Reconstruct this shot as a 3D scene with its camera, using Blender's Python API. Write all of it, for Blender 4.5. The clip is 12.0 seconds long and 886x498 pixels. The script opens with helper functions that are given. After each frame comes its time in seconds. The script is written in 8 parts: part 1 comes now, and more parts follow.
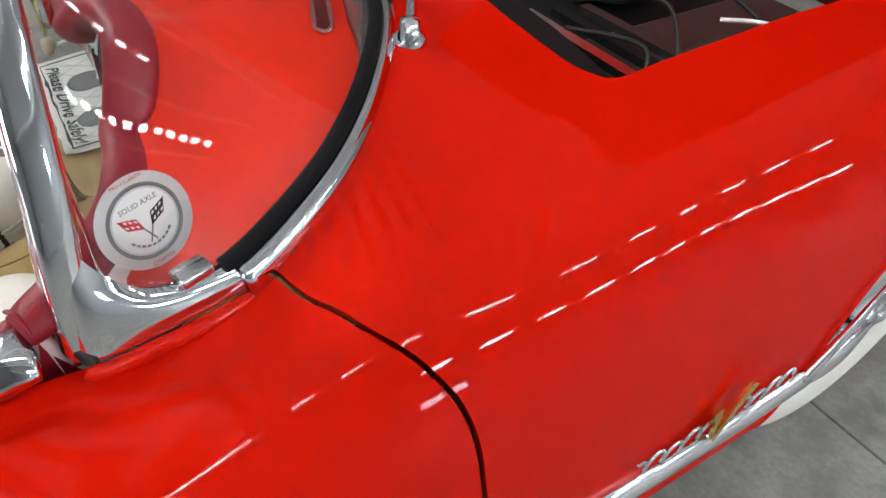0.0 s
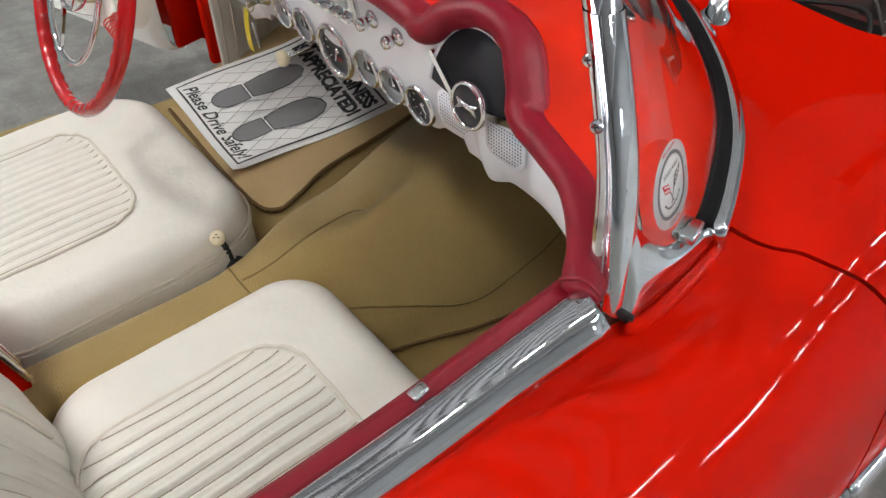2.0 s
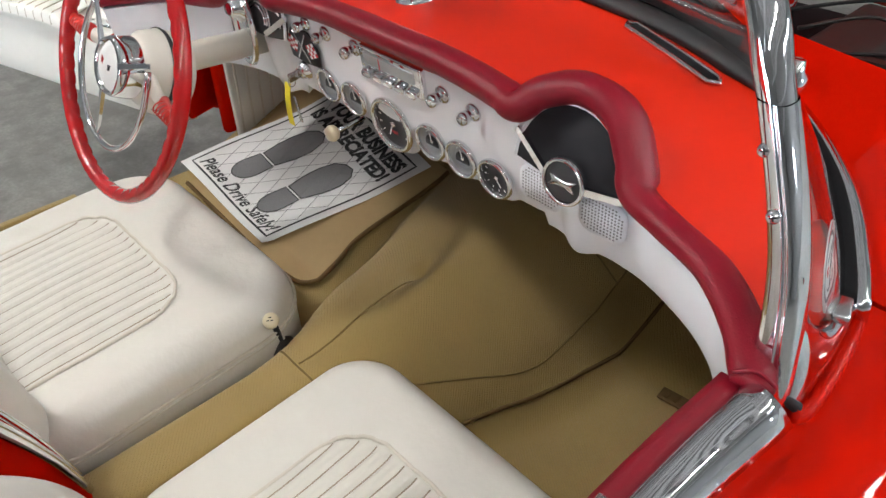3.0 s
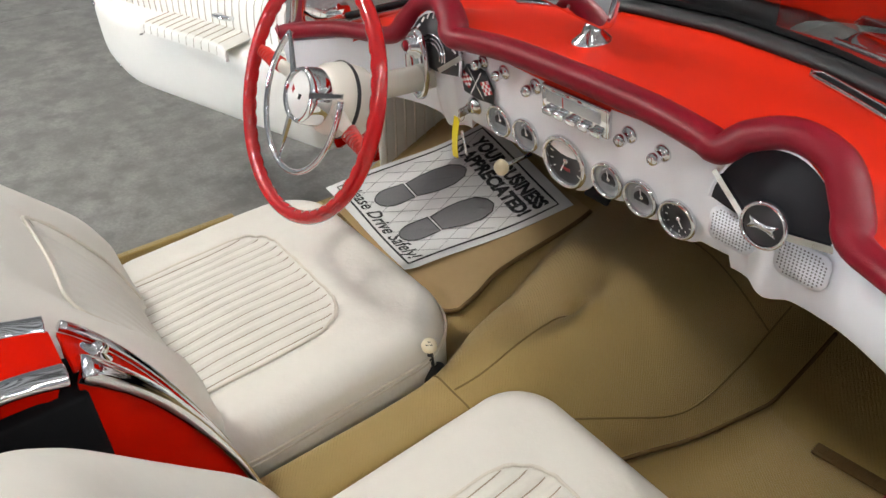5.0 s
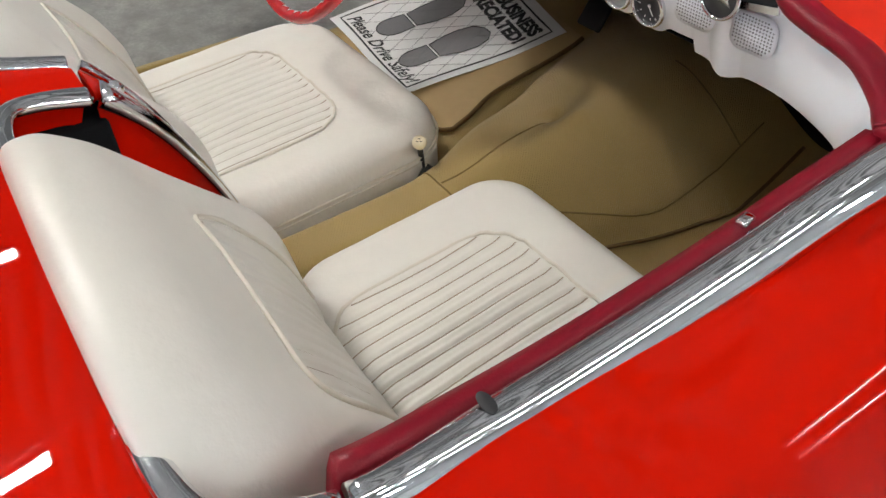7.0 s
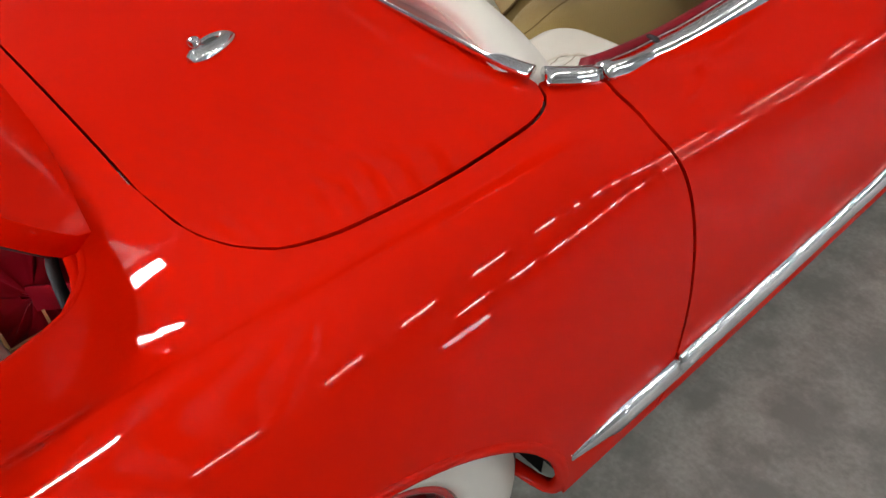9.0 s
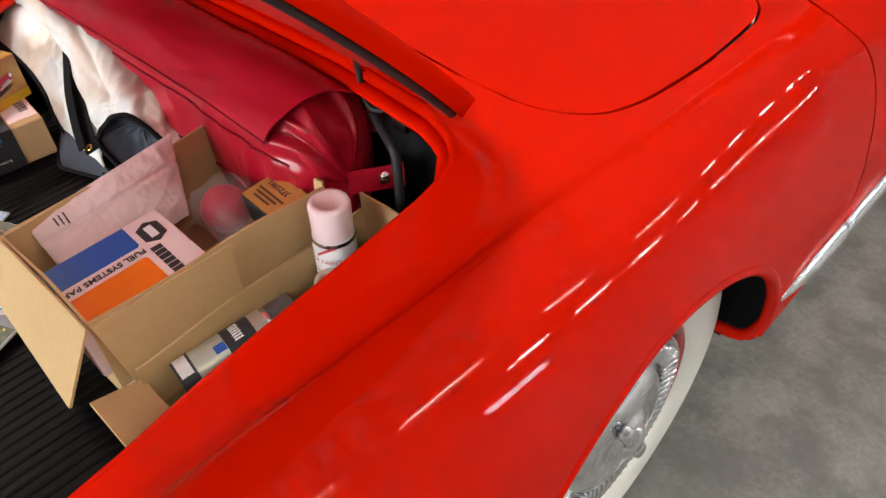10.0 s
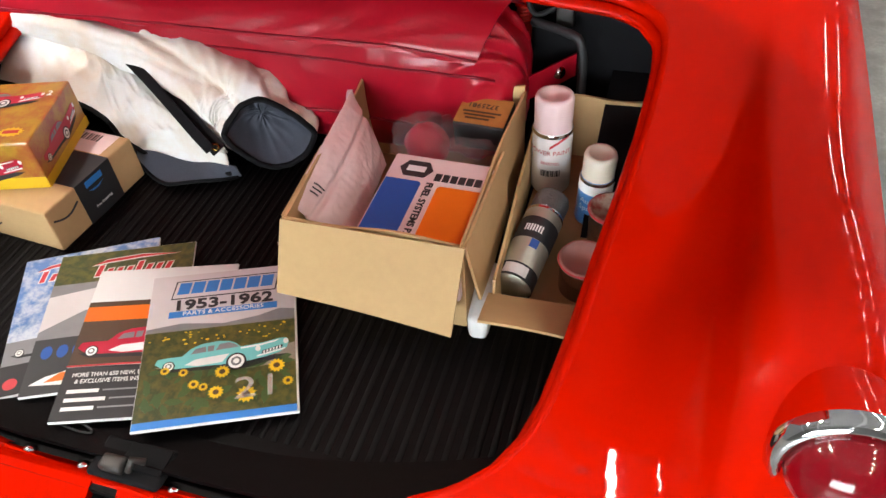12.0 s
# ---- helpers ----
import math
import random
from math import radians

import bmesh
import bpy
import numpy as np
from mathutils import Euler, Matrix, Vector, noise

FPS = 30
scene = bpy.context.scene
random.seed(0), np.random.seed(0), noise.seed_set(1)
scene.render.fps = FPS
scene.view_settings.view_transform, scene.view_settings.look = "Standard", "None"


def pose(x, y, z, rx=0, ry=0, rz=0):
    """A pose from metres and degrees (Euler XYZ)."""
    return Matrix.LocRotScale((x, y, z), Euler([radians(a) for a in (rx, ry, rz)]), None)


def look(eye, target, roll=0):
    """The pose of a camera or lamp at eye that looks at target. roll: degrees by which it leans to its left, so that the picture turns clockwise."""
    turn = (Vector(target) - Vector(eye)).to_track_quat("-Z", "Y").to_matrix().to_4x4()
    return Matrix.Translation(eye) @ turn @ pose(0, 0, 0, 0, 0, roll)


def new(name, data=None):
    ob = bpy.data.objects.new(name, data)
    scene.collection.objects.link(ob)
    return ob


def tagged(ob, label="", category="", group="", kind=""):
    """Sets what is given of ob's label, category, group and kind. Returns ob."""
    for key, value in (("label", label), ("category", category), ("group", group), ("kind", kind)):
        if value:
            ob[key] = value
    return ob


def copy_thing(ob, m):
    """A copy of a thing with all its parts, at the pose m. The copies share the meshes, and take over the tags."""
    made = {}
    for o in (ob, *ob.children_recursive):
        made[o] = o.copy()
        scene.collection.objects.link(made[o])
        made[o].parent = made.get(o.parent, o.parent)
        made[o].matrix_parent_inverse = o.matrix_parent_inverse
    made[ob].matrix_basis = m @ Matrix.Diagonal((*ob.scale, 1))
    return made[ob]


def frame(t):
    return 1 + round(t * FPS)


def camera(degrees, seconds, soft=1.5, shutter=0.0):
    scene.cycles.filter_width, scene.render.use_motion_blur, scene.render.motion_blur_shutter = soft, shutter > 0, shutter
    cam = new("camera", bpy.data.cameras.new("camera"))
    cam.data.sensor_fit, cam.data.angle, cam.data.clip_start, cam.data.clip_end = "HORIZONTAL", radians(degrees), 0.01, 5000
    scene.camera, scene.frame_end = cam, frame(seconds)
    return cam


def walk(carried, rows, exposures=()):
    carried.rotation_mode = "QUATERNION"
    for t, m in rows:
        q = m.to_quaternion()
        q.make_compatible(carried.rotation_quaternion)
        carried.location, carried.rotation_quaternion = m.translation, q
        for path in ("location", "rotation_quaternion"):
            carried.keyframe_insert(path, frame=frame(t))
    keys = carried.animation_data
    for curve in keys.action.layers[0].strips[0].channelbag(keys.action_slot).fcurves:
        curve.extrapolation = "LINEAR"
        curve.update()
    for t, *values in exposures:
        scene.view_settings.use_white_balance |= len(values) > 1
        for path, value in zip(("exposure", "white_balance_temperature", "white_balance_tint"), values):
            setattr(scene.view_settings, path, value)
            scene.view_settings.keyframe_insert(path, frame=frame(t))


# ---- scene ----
# Metres. X: across the car to its passenger side, Y: towards its nose, Z: up from the concrete.
cam = camera(62.0, 12.0, soft=1.5)
PATH = [
    (0, (1.246, 0.718, 1.371), (-0.009, 1.548, 0.053), 2.1),
    (0.4, (1.255, 0.565, 1.354), (-0.008, 1.385, 0.037), 1.6),
    (0.5, (1.246, 0.53, 1.355), (-0.019, 1.335, 0.032), 1.9),
    (0.6, (1.244, 0.486, 1.356), (-0.019, 1.291, 0.031), 1.0),
    (1, (1.207, 0.36, 1.365), (-0.042, 1.178, 0.035), 0.9),
    (1.5, (1.106, 0.288, 1.376), (-0.113, 1.155, 0.049), -0.1),
    (2, (1.01, 0.247, 1.384), (-0.168, 1.186, 0.07), -0.5),
    (2.5, (0.927, 0.198, 1.394), (-0.225, 1.207, 0.107), -1.0),
    (3, (0.845, 0.154, 1.409), (-0.314, 1.216, 0.173), -1.3),
    (3.2, (0.822, 0.14, 1.421), (-0.35, 1.219, 0.212), -1.4),
    (4.8, (0.767, 0.029, 1.433), (-0.559, 1.011, 0.303), -1.9),
    (5, (0.76, 0.009, 1.421), (-0.566, 0.969, 0.272), -1.8),
    (5.5, (0.759, -0.023, 1.388), (-0.544, 0.885, 0.172), -1.5),
    (6, (0.787, -0.019, 1.357), (-0.479, 0.847, 0.073), -1.1),
    (6.5, (0.857, -0.02, 1.333), (-0.377, 0.818, 0.001), -1.1),
    (6.7, (0.9, -0.033, 1.332), (-0.324, 0.796, -0.015), -1.1),
    (8.3, (1.158, -0.454, 1.344), (-0.025, 0.419, -0.012), -4.6),
    (8.5, (1.187, -0.525, 1.341), (0.023, 0.371, -0.017), -4.2),
    (9, (1.244, -0.731, 1.355), (0.105, 0.206, 0.005), -3.5),
    (9.5, (1.205, -0.995, 1.373), (0.102, -0.027, 0.015), -3.2),
    (10, (1.132, -1.251, 1.386), (0.075, -0.233, 0.027), -3.3),
    (10.5, (1.011, -1.424, 1.396), (0.066, -0.318, 0.024), -2.8),
    (11, (0.876, -1.56, 1.394), (0.082, -0.348, 0.015), -2.4),
    (11.5, (0.708, -1.722, 1.359), (0.076, -0.392, 0.005), -2.5),
    (12, (0.583, -1.787, 1.376), (0.091, -0.444, -0.023), -4.9),
]
# the clip's camera opens up a little over the dark trunk
walk(cam, [(t, look(eye, target, roll)) for t, eye, target, roll in PATH],
     exposures=[(0.0, 0.54, 6400, 10), (1.5, 0.40, 6500, 10), (3.0, 0.34, 6500, 10), (5.0, 0.36, 6600, 10), (6.5, 0.28, 6600, 10), (8.5, 0.22, 6700, 10), (9.2, 0.28, 6900, 10), (10.0, 0.56, 7100, 10), (11.0, 0.54, 7100, 10), (12.0, 0.44, 7000, 10)])

# ---------------------------------------------------------------- light
world = bpy.data.worlds.new("world")
scene.world = world
world.use_nodes = True
world.node_tree.nodes["Background"].inputs[0].default_value = (0.75, 0.85, 1.0, 1)
world.node_tree.nodes["Background"].inputs[1].default_value = 0.35


# ---------------------------------------------------------------- mesh helpers
def pchip(ts, vs):
    """A smooth curve through the knots that never overshoots them."""
    ts, vs = np.array(ts, float), np.array(vs, float)
    h, d = np.diff(ts), np.diff(vs) / np.diff(ts)
    m = np.zeros_like(vs)
    m[0], m[-1] = d[0], d[-1]
    for i in range(1, len(ts) - 1):
        if d[i - 1] * d[i] > 0:
            w1, w2 = 2 * h[i] + h[i - 1], h[i] + 2 * h[i - 1]
            m[i] = (w1 + w2) / (w1 / d[i - 1] + w2 / d[i])

    def f(t):
        t = np.clip(t, ts[0], ts[-1])
        i = np.clip(np.searchsorted(ts, t) - 1, 0, len(h) - 1)
        s = (t - ts[i]) / h[i]
        return ((1 + 2 * s) * (1 - s) ** 2 * vs[i] + s * (1 - s) ** 2 * h[i] * m[i]
                + s * s * (3 - 2 * s) * vs[i + 1] + s * s * (s - 1) * h[i] * m[i + 1])
    return f


def rounded(points, n=8, closed=False):
    """Catmull-Rom curve through a few points."""
    p = [Vector(q) for q in points]
    out = []
    cnt = len(p) if closed else len(p) - 1
    for i in range(cnt):
        if closed:
            a, b, c, d = p[i - 1], p[i], p[(i + 1) % len(p)], p[(i + 2) % len(p)]
        else:
            a, b, c, d = p[max(i - 1, 0)], p[i], p[i + 1], p[min(i + 2, len(p) - 1)]
        for k in range(n):
            s = k / n
            out.append(0.5 * ((2 * b) + (c - a) * s + (2 * a - 5 * b + 4 * c - d) * s * s + (3 * b - a - 3 * c + d) * s ** 3))
    if not closed:
        out.append(p[-1])
    return out


def part(name, bm, material, parent=None, label="", smooth=True, category=""):
    me = bpy.data.meshes.new(name)
    if smooth:
        for f in bm.faces:
            f.smooth = True
    bm.to_mesh(me)
    bm.free()
    for m in (material if isinstance(material, (list, tuple)) else [material]):
        me.materials.append(m)
    ob = new(name, me)
    if parent is not None:
        ob.parent = parent
    return tagged(ob, label, category)


def thing(name, label, category, group="", kind="", at=(0, 0, 0)):
    ob = new(name)
    ob.empty_display_size = 0.05
    ob.location = at
    return tagged(ob, label, category, group, kind)


def grid(fn, nu, nv, close_u=False, bm=None):
    """A surface of nu x nv patches; fn gives the place for u and v in 0..1."""
    bm = bm or bmesh.new()
    rows = []
    for i in range(nu if close_u else nu + 1):
        rows.append([bm.verts.new(fn(i / nu, j / nv)) for j in range(nv + 1)])
    for i in range(nu):
        a, b = rows[i], rows[(i + 1) % len(rows)]
        for j in range(nv):
            q = [a[j], b[j], b[j + 1], a[j + 1]]
            if len({tuple(round(c, 6) for c in v.co) for v in q}) >= 3:
                try:
                    bm.faces.new(q)
                except ValueError:
                    pass
    bmesh.ops.remove_doubles(bm, verts=bm.verts, dist=1e-5)
    return bm


def facing(bm, way):
    """Turns a sheet so that most of its faces look the given way."""
    bmesh.ops.recalc_face_normals(bm, faces=bm.faces)
    bm.normal_update()
    if sum((f.normal * f.calc_area() for f in bm.faces), Vector()).dot(Vector(way)) < 0:
        bmesh.ops.reverse_faces(bm, faces=bm.faces)
    bm.normal_update()
    return bm


def sheet(bm, depth, way):
    facing(bm, way)
    faces, old = list(bm.faces), list(bm.verts)
    edges = [e for e in bm.edges if e.is_boundary]
    pairs = []
    for e in edges:
        loop = e.link_loops[0]
        pairs.append((loop.vert, loop.link_loop_next.vert))
    copy = {v: bm.verts.new(v.co - v.normal * depth) for v in old}
    for a, b in pairs:
        bm.faces.new((b, a, copy[a], copy[b]))
    for f in faces:
        bm.faces.new([copy[v] for v in reversed(f.verts)])
    for e in edges:
        e.smooth = False
    bm.normal_update()
    return bm


def sweep(path, profile, closed=False, caps=True, up=(0, 0, 1), scale=None, bm=None):
    """Carries a profile of (side, up) pairs along a path."""
    bm = bm or bmesh.new()
    path = [Vector(p) for p in path]
    n = len(path)
    rings = []
    for i, p in enumerate(path):
        a = path[(i - 1) % n] if closed or i else path[0]
        b = path[(i + 1) % n] if closed or i < n - 1 else path[-1]
        t = (b - a).normalized()
        side = t.cross(Vector(up))
        side = side.normalized() if side.length > 1e-6 else Vector((1, 0, 0))
        top = side.cross(t).normalized()
        k = scale(i / max(n - 1, 1)) if scale else 1.0
        rings.append([bm.verts.new(p + side * x * k + top * z * k) for x, z in profile])
    m = len(profile)
    for i in range(n if closed else n - 1):
        a, b = rings[i], rings[(i + 1) % n]
        for j in range(m):
            bm.faces.new((a[j], b[j], b[(j + 1) % m], a[(j + 1) % m]))
    if caps and not closed:
        bm.faces.new(rings[0])
        bm.faces.new(list(reversed(rings[-1])))
    bmesh.ops.recalc_face_normals(bm, faces=bm.faces)
    return bm


def ring(r, n=12, ry=None):
    ry = ry or r
    return [(r * math.cos(2 * math.pi * k / n), ry * math.sin(2 * math.pi * k / n)) for k in range(n)]


def tube(path, r, n=12, closed=False, bm=None, scale=None, up=(0, 0, 1)):
    return sweep(path, ring(r, n), closed, True, up, scale, bm)


def lathe(profile, n=32, m=None, bm=None):
    """Turns (radius, height) pairs round Z, then moves them by m."""
    bm = bm or bmesh.new()
    m = m or Matrix()
    rings = []
    for r, z in profile:
        if r < 1e-6:
            rings.append([bm.verts.new(m @ Vector((0, 0, z)))])
        else:
            rings.append([bm.verts.new(m @ Vector((r * math.cos(2 * math.pi * k / n), r * math.sin(2 * math.pi * k / n), z))) for k in range(n)])
    for a, b in zip(rings, rings[1:]):
        for k in range(n):
            q = [a[k % len(a)], a[(k + 1) % len(a)], b[(k + 1) % len(b)], b[k % len(b)]]
            q = list(dict.fromkeys(q))
            if len(q) > 2:
                bm.faces.new(q)
    bmesh.ops.recalc_face_normals(bm, faces=bm.faces)
    return bm


def block(sx, sy, sz, bevel=0.004, m=None, seg=2, bm=None):
    """A box on z = 0 with worn edges."""
    own = bmesh.new()
    bmesh.ops.create_cube(own, size=1)
    for v in own.verts:
        v.co = Vector((v.co.x * sx, v.co.y * sy, (v.co.z + 0.5) * sz))
    if bevel > 0:
        bmesh.ops.bevel(own, geom=own.edges[:] + own.verts[:], offset=min(bevel, 0.45 * min(sx, sy, sz)), segments=seg, profile=0.5, affect="EDGES")
    if m is not None:
        own.transform(m)
    if bm is None:
        return own
    me = bpy.data.meshes.new("scrap")
    own.to_mesh(me)
    own.free()
    bm.from_mesh(me)
    bpy.data.meshes.remove(me)
    return bm


def aim(place, way, roll=0.0):
    """A pose whose Z looks along a direction."""
    return Matrix.Translation(place) @ Vector(way).to_track_quat("Z", "Y").to_matrix().to_4x4() @ Matrix.Rotation(roll, 4, "Z")


def lettering(text, size, m, material, parent, name="lettering", depth=0.0004, shear=0.0, align="CENTER", squeeze=1.0, bold=0.0):
    cu = bpy.data.curves.new("scrap", "FONT")
    cu.body, cu.size, cu.align_x, cu.align_y, cu.extrude, cu.shear, cu.offset = text, size, align, "CENTER", depth, shear, bold
    cu.resolution_u = 3
    ob = bpy.data.objects.new("scrap", cu)
    scene.collection.objects.link(ob)
    deps = bpy.context.evaluated_depsgraph_get()
    me = bpy.data.meshes.new_from_object(ob.evaluated_get(deps))
    bpy.data.objects.remove(ob)
    bpy.data.curves.remove(cu)
    me.transform(m @ Matrix.Diagonal((squeeze, 1, 1, 1)))
    me.name = name
    me.materials.clear()
    me.materials.append(material)
    out = new(name, me)
    out.parent = parent
    return out


def plate(points, m, depth=0.0004, bm=None):
    """A thin flat shape from an outline in its own plane."""
    bm = bm or bmesh.new()
    low = [bm.verts.new(m @ Vector((x, y, 0))) for x, y in points]
    top = [bm.verts.new(m @ Vector((x, y, depth))) for x, y in points]
    bm.faces.new(top)
    for i in range(len(points)):
        j = (i + 1) % len(points)
        bm.faces.new((low[i], low[j], top[j], top[i]))
    bmesh.ops.recalc_face_normals(bm, faces=bm.faces)
    return bm


def rect(x0, y0, x1, y1):
    return [(x0, y0), (x1, y0), (x1, y1), (x0, y1)]


def soft_rect(w, h, r, n=5):
    out = []
    for cx, cy, a in ((w / 2 - r, h / 2 - r, 0), (-w / 2 + r, h / 2 - r, 90), (-w / 2 + r, -h / 2 + r, 180), (w / 2 - r, -h / 2 + r, 270)):
        for k in range(n + 1):
            t = radians(a + 90 * k / n)
            out.append((cx + r * math.cos(t), cy + r * math.sin(t)))
    return out

# ---------------------------------------------------------------- materials
def material(name, base, rough=0.5, metal=0.0, coat=0.0, spec=0.5, vary=0.0, vary_scale=8.0, stain=0.0, stain_scale=1.5, bump=0.0, bump_scale=200.0,
             second=None, sheen=0.0, alpha=1.0, trans=0.0, ior=1.5, wave=None, rough_vary=0.0, coat_rough=0.03):
    mat = bpy.data.materials.new(name)
    mat.use_nodes = True
    nt = mat.node_tree
    b = nt.nodes["Principled BSDF"]
    b.inputs["Base Color"].default_value = (*base, 1)
    b.inputs["Roughness"].default_value = rough
    b.inputs["Metallic"].default_value = metal
    b.inputs["Coat Weight"].default_value = coat
    b.inputs["Coat Roughness"].default_value = coat_rough
    b.inputs["Specular IOR Level"].default_value = spec
    b.inputs["Sheen Weight"].default_value = sheen
    b.inputs["Transmission Weight"].default_value = trans
    b.inputs["IOR"].default_value = ior
    b.inputs["Alpha"].default_value = alpha
    co = nt.nodes.new("ShaderNodeTexCoord")

    def noise_at(scale, detail=4.0, rough_n=0.55):
        n = nt.nodes.new("ShaderNodeTexNoise")
        n.inputs["Scale"].default_value, n.inputs["Detail"].default_value, n.inputs["Roughness"].default_value = scale, detail, rough_n
        nt.links.new(co.outputs["Object"], n.inputs["Vector"])
        return n.outputs["Fac"]

    color = None
    if vary or stain or second:
        fine, broad = noise_at(vary_scale * 6), noise_at(stain_scale)
        add = nt.nodes.new("ShaderNodeMath")
        add.operation = "MULTIPLY_ADD"
        nt.links.new(fine, add.inputs[0])
        add.inputs[1].default_value = vary
        mul = nt.nodes.new("ShaderNodeMath")
        mul.operation = "MULTIPLY_ADD"
        nt.links.new(broad, mul.inputs[0])
        mul.inputs[1].default_value = stain
        mul.inputs[2].default_value = 1.0 - 0.5 * vary - 0.5 * stain
        nt.links.new(mul.outputs[0], add.inputs[2])
        mix = nt.nodes.new("ShaderNodeMix")
        mix.data_type, mix.blend_type = "RGBA", "MULTIPLY"
        mix.inputs["Factor"].default_value = 1.0
        mix.inputs[6].default_value = (*base, 1)
        nt.links.new(add.outputs[0], mix.inputs[7])
        color = mix.outputs[2]
        if second:
            sel = nt.nodes.new("ShaderNodeValToRGB")
            sel.color_ramp.elements[0].position, sel.color_ramp.elements[1].position = 0.42, 0.62
            nt.links.new(noise_at(stain_scale * 2.3, 6.0, 0.65), sel.inputs[0])
            two = nt.nodes.new("ShaderNodeMix")
            two.data_type = "RGBA"
            nt.links.new(sel.outputs[0], two.inputs["Factor"])
            nt.links.new(color, two.inputs[6])
            two.inputs[7].default_value = (*second, 1)
            color = two.outputs[2]
        nt.links.new(color, b.inputs["Base Color"])
    if rough_vary:
        mr = nt.nodes.new("ShaderNodeMapRange")
        nt.links.new(noise_at(stain_scale * 3), mr.inputs[0])
        mr.inputs[3].default_value, mr.inputs[4].default_value = max(rough - rough_vary, 0.02), rough + rough_vary
        nt.links.new(mr.outputs[0], b.inputs["Roughness"])
    if bump:
        bp = nt.nodes.new("ShaderNodeBump")
        bp.inputs["Strength"].default_value, bp.inputs["Distance"].default_value = 1.0, bump
        if wave:
            w = nt.nodes.new("ShaderNodeTexWave")
            w.inputs["Scale"].default_value, w.inputs["Distortion"].default_value = wave, 1.6
            w.inputs["Detail"].default_value = 2.0
            w.bands_direction = "Y"
            turn = nt.nodes.new("ShaderNodeMapping")
            turn.inputs["Rotation"].default_value = (0.35, 0.0, 0.62)
            nt.links.new(co.outputs["Object"], turn.inputs["Vector"])
            nt.links.new(turn.outputs[0], w.inputs["Vector"])
            pile = nt.nodes.new("ShaderNodeMath")
            pile.operation = "MULTIPLY_ADD"
            nt.links.new(noise_at(bump_scale * 2.2, 3.0), pile.inputs[0])
            pile.inputs[1].default_value = 1.6
            soft_rib = nt.nodes.new("ShaderNodeMath")
            soft_rib.operation = "MULTIPLY"
            soft_rib.inputs[1].default_value = 0.38
            nt.links.new(w.outputs["Fac"], soft_rib.inputs[0])
            nt.links.new(soft_rib.outputs[0], pile.inputs[2])
            nt.links.new(pile.outputs[0], bp.inputs["Height"])
        else:
            nt.links.new(noise_at(bump_scale, 3.0), bp.inputs["Height"])
        nt.links.new(bp.outputs[0], b.inputs["Normal"])
    return mat


def glow(name, color, strength):
    mat = bpy.data.materials.new(name)
    mat.use_nodes = True
    b = mat.node_tree.nodes["Principled BSDF"]
    b.inputs["Base Color"].default_value = (*color, 1)
    b.inputs["Emission Color"].default_value = (*color, 1)
    b.inputs["Emission Strength"].default_value = strength
    return mat


RED = material("red_paint", (0.57, 0.007, 0.001), rough=0.45, spec=0.0, coat=0.30, coat_rough=0.012, bump=0.00005, bump_scale=6.0, vary=0.03, vary_scale=40, stain=0.05)
RED_TRIM = material("red_satin_paint", (0.55, 0.02, 0.012), rough=0.35, coat=0.4, vary=0.06)
MAROON = material("maroon_vinyl", (0.21, 0.004, 0.014), spec=0.3, rough=0.42, vary=0.12, stain=0.12, bump=0.0004, bump_scale=420)
CHROME = material("chrome", (0.76, 0.77, 0.79), rough=0.055, metal=1.0, bump=0.00003, bump_scale=60, rough_vary=0.03)
STEEL = material("brushed_steel", (0.62, 0.63, 0.64), rough=0.25, metal=1.0, rough_vary=0.08)
RUBBER = material("black_rubber", (0.012, 0.012, 0.013), rough=0.6, vary=0.3, bump=0.0003)
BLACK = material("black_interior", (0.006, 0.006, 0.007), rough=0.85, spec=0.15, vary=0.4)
BLACK_MAT = material("black_ribbed_rubber", (0.0028, 0.0020, 0.0022), rough=0.55, spec=0.08, vary=0.3, stain=0.4, bump=0.0002, bump_scale=150, rough_vary=0.12)
LEATHER = material("cream_leather", (0.74, 0.71, 0.645), rough=0.40, vary=0.05, stain=0.10, stain_scale=4, bump=0.0007, bump_scale=90, rough_vary=0.06)
PIPING = material("beige_piping", (0.68, 0.63, 0.54), rough=0.5, vary=0.1)
CARPET = material("tan_carpet", (0.375, 0.262, 0.088), rough=0.95, sheen=0.25, vary=0.75, vary_scale=140, stain=0.5, stain_scale=4, bump=0.0015, wave=66.0, bump_scale=260)
CARPET_EDGE = material("brown_binding", (0.13, 0.075, 0.022), rough=0.85, vary=0.3)
TAN_MAT = material("tan_floor_mat", (0.40, 0.28, 0.13), rough=0.75, vary=0.12, stain=0.2, bump=0.0004)
WHITE_DASH = material("white_dash_paint", (0.88, 0.90, 0.94), rough=0.30, coat=0.3, vary=0.03, bump=0.00006, bump_scale=30)
CREAM = material("cream_plastic", (0.72, 0.63, 0.44), rough=0.3, coat=0.4, vary=0.06)
BEIGE_PAINT = material("beige_paint", (0.70, 0.66, 0.58), rough=0.35, coat=0.3, vary=0.05)
MESH_BLACK = material("black_grille_cloth", (0.014, 0.014, 0.018), rough=0.7, vary=0.4, bump=0.0006, bump_scale=700)
DIAL = material("black_dial", (0.03, 0.03, 0.032), rough=0.4, vary=0.2)
DIAL_LIGHT = material("silver_dial", (0.42, 0.44, 0.45), rough=0.3, metal=0.7, vary=0.1)
WHITE_INK = material("white_print", (0.82, 0.82, 0.80), rough=0.5)
BLACK_INK = material("black_print", (0.02, 0.02, 0.022), rough=0.6)
